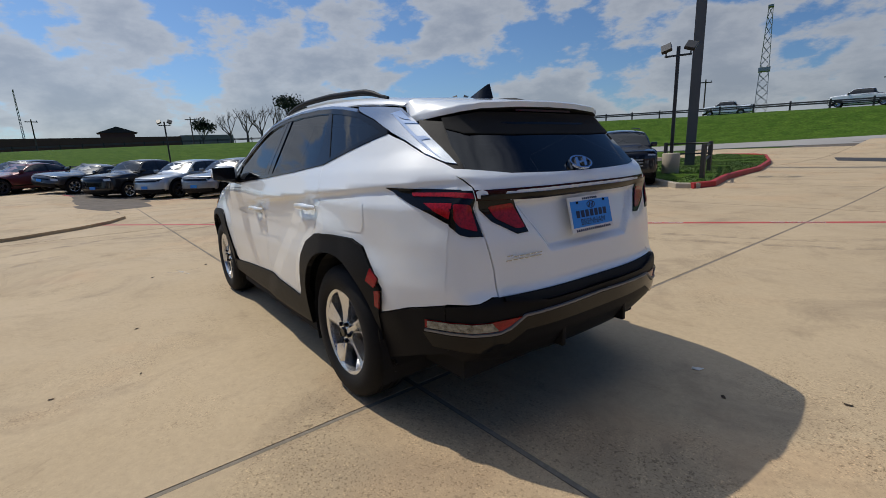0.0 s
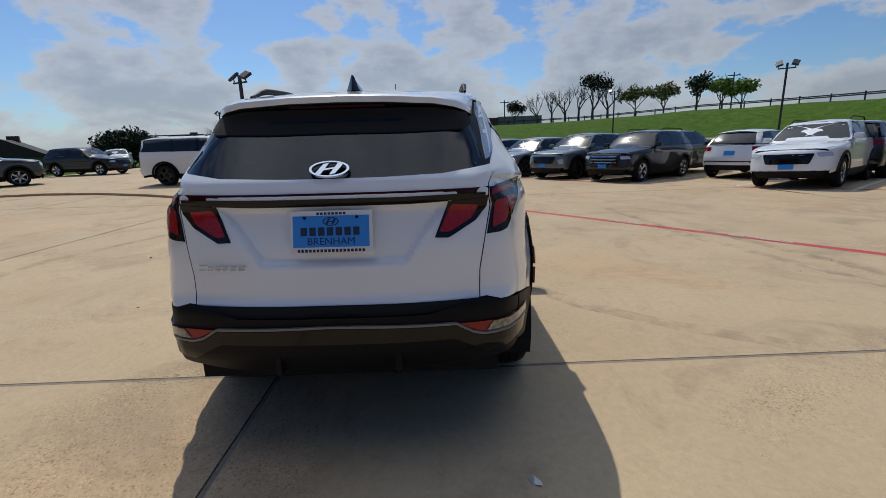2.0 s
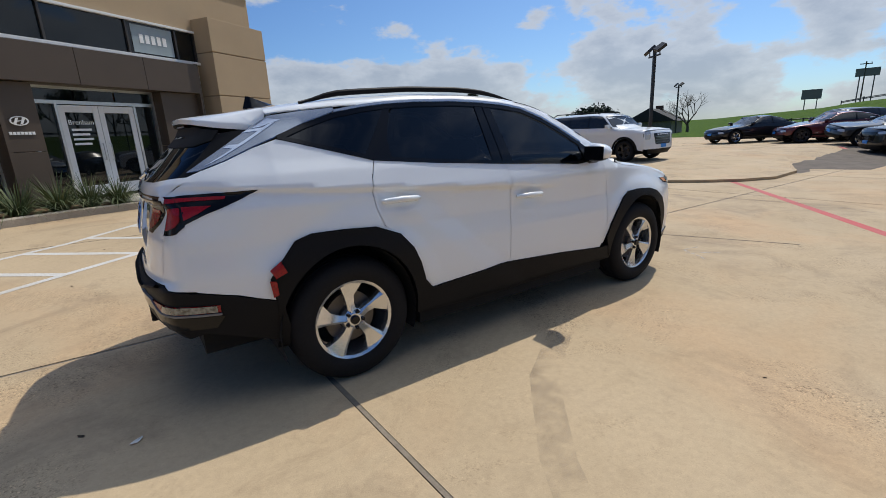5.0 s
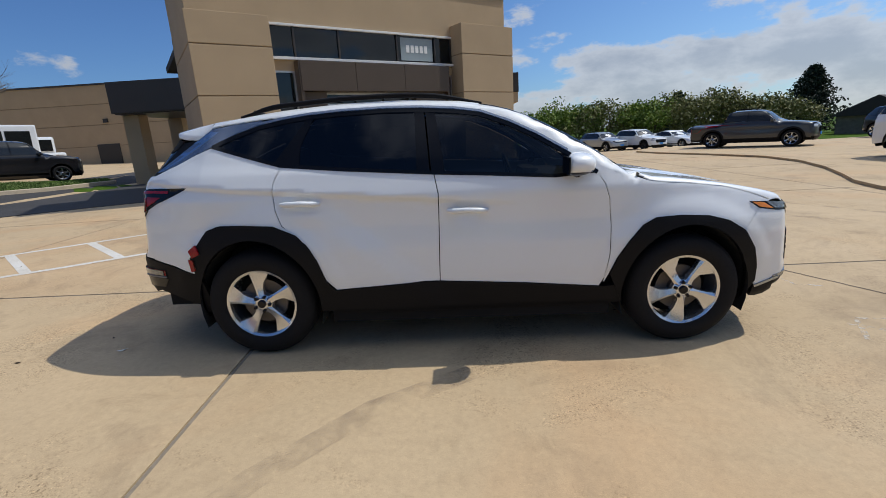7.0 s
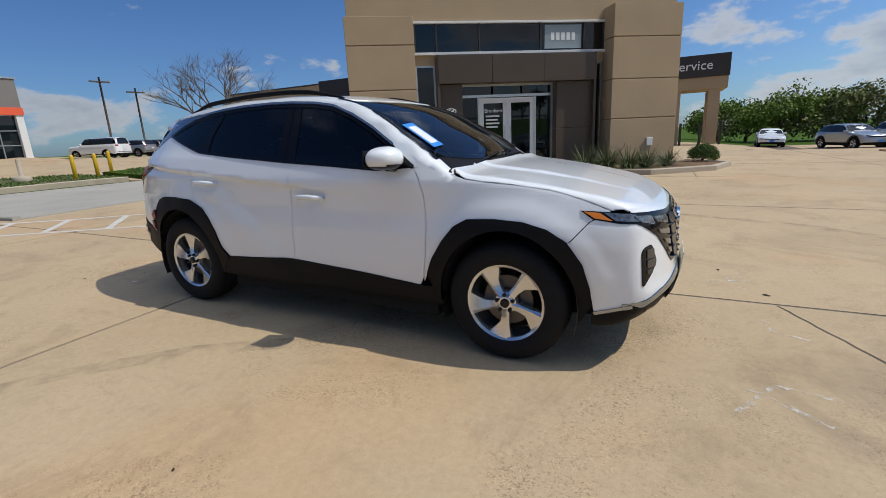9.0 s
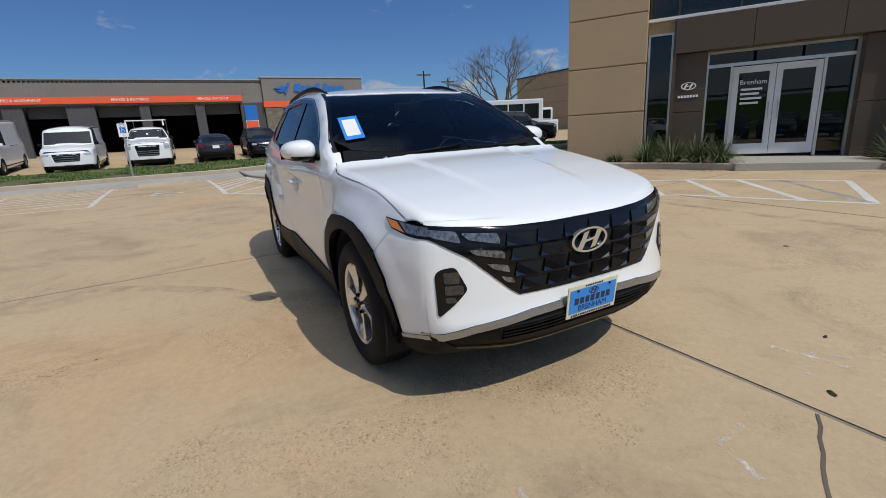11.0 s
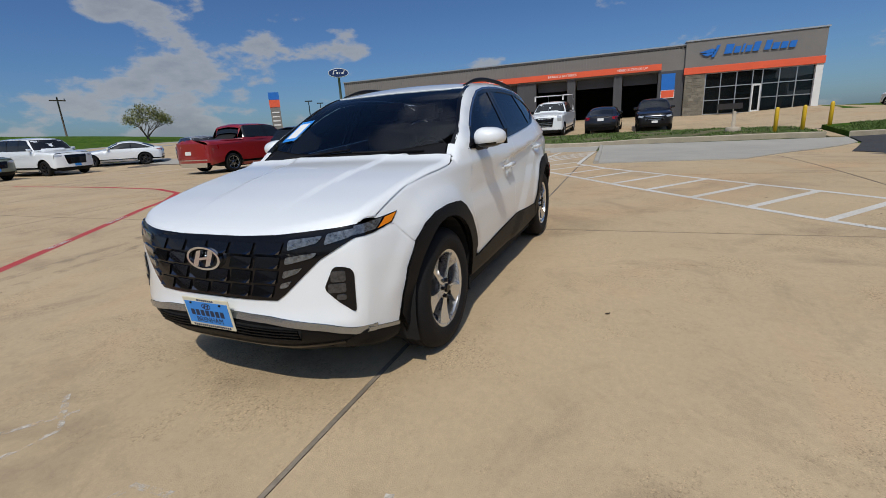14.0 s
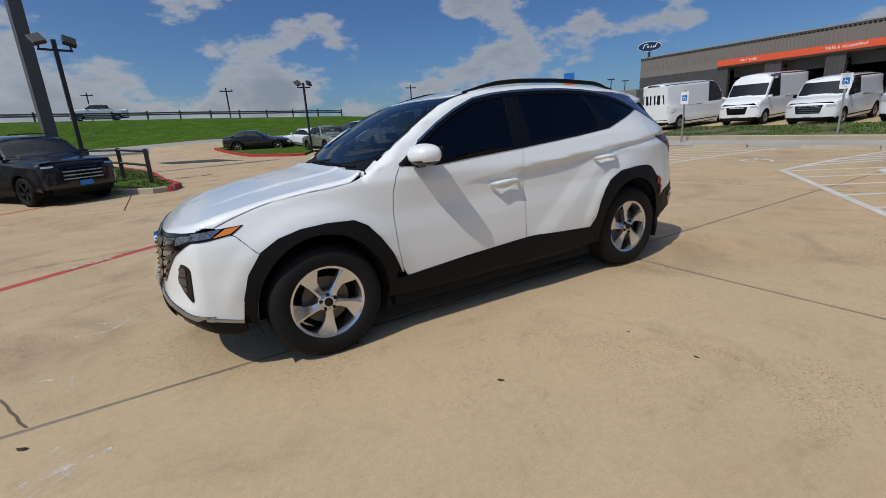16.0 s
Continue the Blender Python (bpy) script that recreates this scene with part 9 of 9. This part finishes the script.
for k, (x, y, lv, h) in enumerate(hedge_line):
    green = lv == "leaf_spring"
    tree(x, y, h, "bright green tree in the hedgerow" if green else "olive budding tree with bare twigs in the hedgerow", lv, 40 + k, 4, 0.9, 0.17, 34 if green else 20, 0.12, 0.05, 3, 1.05, "hedgerow")
rng = random.Random(9)
bm = bmesh.new()
for k in range(60):
    x = 6 + 32 * k / 60
    clump(bm, Vector((x + rng.uniform(-1, 1), 56 - (x - 7) * 0.29 + rng.uniform(-1.5, 0.5), rng.uniform(0.4, 2.0))), 1.5, 90, 0.2, rng, 0.7)
tagged(part("hedge_undergrowth", bm, M["leaf_brown"]), "dense olive undergrowth along the hedgerow", "hedge", kind="stuff")


def conifer(x, y, h, w, seed):
    rng = random.Random(seed)
    t = thing("tree", "dark conical evergreen tree beyond the lot", "tree", pose(x, y, terrain(x, y) - 0.1), "evergreens")
    bm = bmesh.new()
    tube(bm, [(0, 0, 0), (0, 0, h * 0.95)], [0.25, 0.04], 7, caps=False)
    bl = bmesh.new()
    for k in range(90):
        f = (k / 90) ** 0.85
        z = h * (0.10 + 0.88 * f)
        r = w / 2 * (1 - f) ** 0.8 * rng.uniform(0.65, 1.15) + 0.12
        a = k * 2.4
        tip = Vector((math.cos(a) * r, math.sin(a) * r, z - 0.12 * r))
        tube(bm, [(0, 0, z), tip], [0.04, 0.01], 3, caps=False)
        for q in (0.35, 0.6, 0.8, 1.0):
            clump(bl, Vector((0, 0, z)).lerp(tip, q), 0.45 + 0.25 * (1 - f), 22, 0.16, rng, 0.5)
    part("trunk", bm, M["bark"], t)
    part("crown", bl, M["leaf_dark"], t)


conifer(42, 52, 7.6, 8.6, 5)
conifer(30.5, 60, 6.0, 5.0, 6)
tree(46, 33, 5.0, "dark evergreen oak by the lot", "leaf_dark", 91, 4, 1.0, 0.2, 60, 0.1, 0.0, 3, 1.2, "evergreens")
tree(50, 37.5, 5.2, "dark evergreen oak by the lot", "leaf_dark", 92, 4, 1.0, 0.2, 60, 0.1, 0.0, 3, 1.2, "evergreens")
tree(60, 29, 6.0, "small bare tree beside the brown house", None, 93, 5, 0.8, trunk=0.2, kids=3, group="skyline trees")
tree(-31.9, -51.0, 5.2, "round leafing bush on the verge", "leaf_brown", 94, 5, 0.95, 0.085, 11, 0.07, 0.12, 3, 0.5, "verge bush")
for k, (x, y, w, h, rot) in enumerate(((44, 44, 9, 3.0, 35), (66, 37, 10, 3.2, 20))):
    t = thing("house", "low dark-roofed house beyond the lot", "house", pose(x, y, terrain(x, y), 0, 0, rot), "houses")
    part("wall", boxed(-w / 2, w / 2, -3, 3, -0.3, h * 0.6), M["stone"], t)
    bm = bmesh.new()
    prism(bm, [(-3.6, h * 0.55), (3.6, h * 0.55), (0, h * 1.15)], -w / 2 - 0.4, w / 2 + 0.4, Matrix(((0, 0, 1, 0), (1, 0, 0, 0), (0, 1, 0, 0), (0, 0, 0, 1))))
    bmesh.ops.recalc_face_normals(bm, faces=bm.faces)
    part("roof", bm, M["roof_dark"], t)
    part("chimney", boxed(w * 0.2, w * 0.2 + 0.8, -0.5, 0.5, h * 0.8, h * 1.3), M["brick_far"], t)

# ---- minibus ----
bus = thing("minibus", "white shuttle minibus with dark windows", "bus", stand(-24.3, 19.9, 53))
part("body", boxed(-3.6, 2.0, -1.15, 1.15, 0.50, 2.82, bevel=0.08), M["car_white"], bus)
bm = boxed(2.0, 3.1, -1.0, 1.0, 0.5, 1.35, bevel=0.1)
box(bm, 1.7, 2.7, -0.98, 0.98, 1.3, 2.2, bevel=0.15)
part("cab", bm, M["car_white"], bus)
for k in range(4):
    part("window", boxed(-2.6 + 1.1 * k, -1.6 + 1.1 * k, -1.17, -1.15, 1.5, 2.5, bevel=0.004), M["car_glass"], bus)
for x in (-3.35, -2.95):
    part("door_pane", boxed(x, x + 0.28, -1.17, -1.15, 1.4, 2.55), M["car_glass"], bus)
part("cab_window", boxed(1.8, 2.55, -1.0, -0.97, 1.45, 2.05), M["car_glass"], bus)
for x in (-2.2, 2.2):
    for sg in (1, -1):
        put_wheel(W_STEEL, bus, x, sg * 1.05, 0.362, sg > 0)

# ---- posts, signs and small fixtures before the workshop ----
def access_sign(x, y, turn, tall):
    t = thing("parking_sign", "accessible parking sign on a galvanised post", "sign", pose(x, y, terrain(x, y) + 0.1, 0, 0, turn), "parking signs")
    part("post", boxed(-0.025, 0.025, -0.03, 0.03, -0.2, tall + 0.05), M["steel"], t)
    bd = part("board", boxed(0.026, 0.032, -0.16, 0.16, tall - 0.5, tall, bevel=0.002), M["sign_white"], t)
    part("symbol_panel", boxed(0.033, 0.036, -0.10, 0.10, tall - 0.36, tall - 0.14), M["sign_blue"], bd)
    bm = bmesh.new()
    tube(bm, [(0.04, 0.05 * math.cos(a) - 0.01, tall - 0.28 + 0.05 * math.sin(a)) for a in (0.3 + 4.6 * k / 12 for k in range(13))], 0.009, 4)
    tube(bm, [(0.04, -0.03, tall - 0.17), (0.04, -0.02, tall - 0.25), (0.04, 0.04, tall - 0.25), (0.04, 0.06, tall - 0.32)], 0.01, 4)
    part("symbol", bm, M["sign_white"], bd)
    if tall > 2:
        lettering("sign_words", "RESERVED\nPARKING", 0.055, M["sign_blue"], pose(0.034, 0, tall - 0.07, 90, 0, 90), bd, 0.001)
        lettering("sign_words", "VAN", 0.05, M["sign_blue"], pose(0.034, 0, tall - 0.43, 90, 0, 90), bd, 0.001)


access_sign(-18.0, -3.75, 10, 2.05)
access_sign(-16.6, -8.6, 8, 1.95)
for x, y in ((-19.35, 6.75), (-19.7, 7.75), (-21.0, 9.0)):
    t = thing("bollard", "yellow painted steel bollard", "bollard", pose(x, y, terrain(x, y)), "yellow bollards")
    bm = bmesh.new()
    lathe(bm, ((0.075, -0.1), (0.075, 1.05), (0.055, 1.11), (0.02, 1.13)), 14)
    part("post", bm, M["yellow"], t)
t = thing("bollard", "pale concrete bollard on a footing", "bollard", pose(-20.3, 5.4, terrain(-20.3, 5.4) + 0.12))
bm = bmesh.new()
lathe(bm, ((0.3, -0.1), (0.3, 0.16), (0.24, 0.22), (0.08, 0.24), (0.075, 0.85), (0.05, 0.9)), 16)
part("post", bm, M["kerb"], t)
chg = thing("charger", "grey and orange vehicle charging cabinet", "charger", pose(-16.9, -11.6, terrain(-16.9, -11.6), 0, 0, 12))
part("cabinet", boxed(-0.4, 0.35, -0.5, 0.5, 0.0, 2.35, bevel=0.05), M["grey_metal"], chg)
part("front_panel", boxed(0.35, 0.37, -0.38, 0.38, 0.25, 2.0, bevel=0.008), M["orange"], chg)
part("screen", boxed(0.37, 0.38, -0.22, 0.22, 1.2, 1.65), M["gloss_black"], chg)
part("panel_mark", boxed(0.37, 0.378, -0.26, -0.04, 1.72, 1.9), M["sign_white"], chg)
bm = bmesh.new()
tube(bm, [(0.3, 0.52, 1.3), (0.5, 0.6, 0.7), (0.45, 0.62, 0.35), (0.3, 0.55, 0.9)], 0.03, 6)
part("cable", bm, M["tyre"], chg)
t = thing("bollard", "brown steel guard post before the charger", "bollard", pose(-15.7, -10.7, terrain(-15.7, -10.7)))
part("post", boxed(-0.1, 0.1, -0.1, 0.1, 0, 1.0, bevel=0.01), M["wood"], t)
for x, y, r in ((-14.7, -2.45, 96), (-14.9, -6.0, 94), (-15.0, -11.2, 90), (-15.0, -14.3, 90)):
    t = thing("wheel_stop", "pale concrete wheel stop at the bay end", "wheel stop", pose(x, y, terrain(x, y), 0, 0, r), "wheel stops")
    bm = bmesh.new()
    prism(bm, [(-0.09, 0), (0.09, 0), (0.055, 0.12), (-0.055, 0.12)], -0.9, 0.9, Matrix(((0, 0, 1, 0), (1, 0, 0, 0), (0, 1, 0, 0), (0, 0, 0, 1))))
    bmesh.ops.recalc_face_normals(bm, faces=bm.faces)
    part("block", bm, M["kerb"], t)
bm = bmesh.new()
pts = [(0.28 * math.cos(a), 0.28 * math.sin(a)) for a in (0.6 + 4.4 * k / 16 for k in range(17))]
sym = thing("bay_symbol", "worn white wheelchair symbol painted in the bay", "marking", pose(-10.0, -2.35, terrain(-10.0, -2.35) + 0.008, 0, 0, 100), kind="structure")
for line in (pts, [(-0.15, 0.62), (-0.08, 0.15), (0.28, 0.15), (0.42, -0.3)]):
    o = band_line(line, 0.09)
    n = len(line)
    for i in range(n - 1):
        bm.faces.new([bm.verts.new((*q, 0)) for q in (o[i], o[i + 1], o[2 * n - 2 - i], o[2 * n - 1 - i])])
bmesh.ops.recalc_face_normals(bm, faces=bm.faces)
part("stroke", bm, M["white_line"], sym)
hyd = thing("fire_hydrant", "small red fire hydrant in the grass", "hydrant", pose(8.6, -24.5, terrain(8.6, -24.5) + 0.12))
bm = bmesh.new()
lathe(bm, ((0.16, 0), (0.16, 0.06), (0.1, 0.08), (0.1, 0.5), (0.14, 0.52), (0.13, 0.6), (0.05, 0.7)), 14)
part("barrel", bm, M["red_kerb"], hyd)
bm = bmesh.new()
tube(bm, [(-0.2, 0, 0.4), (0.2, 0, 0.4)], 0.06, 8)
part("outlet", bm, M["red_kerb"], hyd)


# ---- planting ----
def strap_plant(x, y, r, n, seed):
    rng = random.Random(seed)
    bm = bmesh.new()
    for _ in range(n):
        a, lean, ln = rng.uniform(0, 6.28), rng.uniform(0.35, 1.2), rng.uniform(0.6, 1.1) * r
        d = Vector((math.cos(a), math.sin(a), 0))
        s = Vector((-d.y, d.x, 0)) * 0.012
        base = d * rng.uniform(0, 0.12)
        prev = None
        for k in range(5):
            q = k / 4
            p = base + d * ln * lean * q + Vector((0, 0, ln * (q * (1.25 - 0.35 * lean) - 0.75 * lean * q * q)))
            row = (bm.verts.new(p - s * (1 - q * 0.85)), bm.verts.new(p + s * (1 - q * 0.85)))
            if prev:
                bm.faces.new((prev[0], prev[1], row[1], row[0]))
            prev = row
    t = thing("strap_plant", "arching grassy strap-leaved plant in the bed", "plant", pose(x, y, terrain(x, y) + 0.12), "bed plants")
    part("leaves", bm, M["leaf_blade"], t)


for k, (a, out, r) in enumerate(((0.15, -0.75, 0.85), (0.75, -0.95, 0.95), (1.30, -1.05, 0.9), (1.75, -1.25, 0.8), (-0.6, -0.6, 0.4), (4.95, -0.9, 0.85), (5.4, -1.4, 0.95), (5.9, -1.7, 0.9), (6.5, -1.6, 0.8), (7.4, -1.3, 0.7))):
    p = SHOW @ Vector((a, out, 0))
    strap_plant(p.x, p.y, r, 260, 20 + k)
for k, (a, out, r) in enumerate(((9.35, -0.35, 0.5), (9.9, 0.3, 0.45))):
    p = SHOW @ Vector((a, out, 0))
    rng = random.Random(60 + k)
    t = thing("shrub", "clipped round green shrub by the showroom corner", "shrub", pose(p.x, p.y, terrain(p.x, p.y) + 0.1), "clipped shrubs")
    bm = bmesh.new()
    for _ in range(5):
        tube(bm, [(0, 0, 0), (rng.uniform(-0.3, 0.3), rng.uniform(-0.3, 0.3), 0.5)], [0.02, 0.008], 4)
    part("stems", bm, M["bark"], t)
    bm = bmesh.new()
    for _ in range(46):
        v = Vector((rng.gauss(0, 1), rng.gauss(0, 1), rng.gauss(0, 1))).normalized() * r * 0.8
        clump(bm, Vector((v.x, v.y, abs(v.z) * 0.95 + 0.12)), r * 0.3, 60, 0.028, rng)
    part("foliage", bm, M["shrub_leaf"], t)


def turf(name, poly, n, seed, lift=0.14, h=0.07, label="tufted grass", mat="turf_blade"):
    rng = random.Random(seed)
    xs, ys = [p[0] for p in poly], [p[1] for p in poly]
    verts, faces = [], []
    while len(faces) < n:
        x, y = rng.uniform(min(xs), max(xs)), rng.uniform(min(ys), max(ys))
        if not inside(x, y, poly) or noise.noise(Vector((x * 0.6, y * 0.6, seed))) < -0.18:
            continue
        z = terrain(x, y) + lift
        a, w, k = rng.uniform(0, 6.28), rng.uniform(0.012, 0.03), h * rng.uniform(0.5, 1.4)
        c, s = math.cos(a), math.sin(a)
        i = len(verts)
        verts += [(x - c * w, y - s * w, z), (x + c * w, y + s * w, z), (x + s * k * 0.5, y - c * k * 0.5, z + k)]
        faces.append((i, i + 1, i + 2))
    me = bpy.data.meshes.new(name)
    me.from_pydata(verts, [], faces)
    me.materials.append(M[mat])
    tagged(new(name, me), label, "grass", kind="stuff")


turf("turf", STRIP, 16000, 1, label="patchy tufted grass before the workshop")
turf("turf", STRIP2, 14000, 2, label="green tufted grass beside the drive")
turf("turf", BED, 16000, 3, h=0.04, label="green tufted grass in the red-kerbed island")

# ---- small marks on the pad ----
rng = random.Random(12)
M["litter"] = material("pale_litter", (0.7, 0.68, 0.62), 0.7)
M["dead_leaf"] = material("dead_leaf", (0.05, 0.032, 0.018), 0.9)
bits = [(-2.48, -0.765, "litter", 0.035)] + [(2.94, 0.86, "dead_leaf", 0.03), (2.66, 1.475, "dead_leaf", 0.022), (1.6, 3.3, "dead_leaf", 0.03), (0.4, -2.3, "dead_leaf", 0.012), (-2.7, -0.55, "dead_leaf", 0.02)]
bits += [(rng.uniform(-6, 6), rng.uniform(-7, 7), "dead_leaf", rng.uniform(0.008, 0.022)) for _ in range(46)]
for x, y, mt, r in bits:
    bm = bmesh.new()
    a = rng.uniform(0, 6.28)
    c, s = math.cos(a), math.sin(a)
    v = [bm.verts.new((x + (c * p - s * q) * r, y + (s * p + c * q) * r, gz(x, y) + 0.006 + zz_ * r)) for p, q, zz_ in ((-1, -0.3, 0.1), (0.1, -0.5, 0.0), (1, 0.1, 0.25), (0.2, 0.5, 0.05), (-0.8, 0.3, 0.2))]
    bm.faces.new(v)
    bmesh.ops.solidify(bm, geom=bm.faces[:], thickness=0.003)
    ob = part("litter" if mt == "litter" else "leaf_scrap", bm, M[mt])
    tagged(ob, "scrap of pale litter on the concrete" if mt == "litter" else "dry dark leaf scrap on the concrete", "litter", "scraps on the pad")
chalk = thing("chalk_marks", "faint white survey marks on the concrete", "marking", Matrix(), kind="structure")


def stain(name, base, rough, scale, lo, hi):
    """A worn film on the concrete: solid where the noise is high, open elsewhere."""
    m = material(name, base, rough)
    n, l = m.node_tree.nodes, m.node_tree.links
    t, r, tr, mx = n.new("ShaderNodeTexNoise"), n.new("ShaderNodeMapRange"), n.new("ShaderNodeBsdfTransparent"), n.new("ShaderNodeMixShader")
    t.inputs["Scale"].default_value, t.inputs["Detail"].default_value = scale, 7.0
    tc = n.new("ShaderNodeTexCoord")
    l.new(tc.outputs["Object"], t.inputs["Vector"])
    r.inputs["From Min"].default_value, r.inputs["From Max"].default_value = lo, hi
    l.new(t.outputs["Fac"], r.inputs["Value"])
    l.new(r.outputs[0], mx.inputs[0]), l.new(tr.outputs[0], mx.inputs[1]), l.new(n["Principled BSDF"].outputs[0], mx.inputs[2])
    l.new(mx.outputs[0], n["Material Output"].inputs[0])
    return m


M["chalk"] = stain("worn_chalk", (0.66, 0.62, 0.54), 0.9, 22.0, 0.45, 0.75)
M["tyre_mark"] = stain("tyre_scuff", (0.26, 0.21, 0.16), 0.9, 5.0, 0.40, 1.35)
for line in ([(2.55, -0.95), (2.75, -0.62), (3.0, -0.66)], [(2.62, -0.70), (2.92, -0.92)], [(3.05, 0.05), (2.86, 0.12), (2.84, 0.32)], [(2.80, 0.95), (2.70, 1.22), (2.86, 1.32)], [(2.55, 1.12), (2.90, 1.20)]):
    ribbon("stroke", line, 0.035, M["chalk"], parent=chalk, step=0.15)
scuff = thing("tyre_scuffs", "faint curved tyre scuffs on the concrete", "marking", Matrix(), kind="structure")
for line in ([(-1.35, -2.6), (-1.0, -2.05), (-0.55, -1.55), (0.0, -1.2)], [(-3.6, -6.2), (-2.2, -5.0), (-0.5, -4.3), (2.0, -3.8), (5.0, -3.7)], [(-3.2, -6.6), (-1.8, -5.3), (0.0, -4.6), (2.4, -4.2)],
             [(5.5, 2.5), (3.8, 3.9), (1.6, 4.6), (-0.8, 4.5)], [(6.5, -2.5), (7.2, -0.5), (6.8, 2.0), (5.6, 4.2)]):
    ribbon("scuff", line, 0.16, M["tyre_mark"], parent=scuff, step=0.25, lift=0.0075)
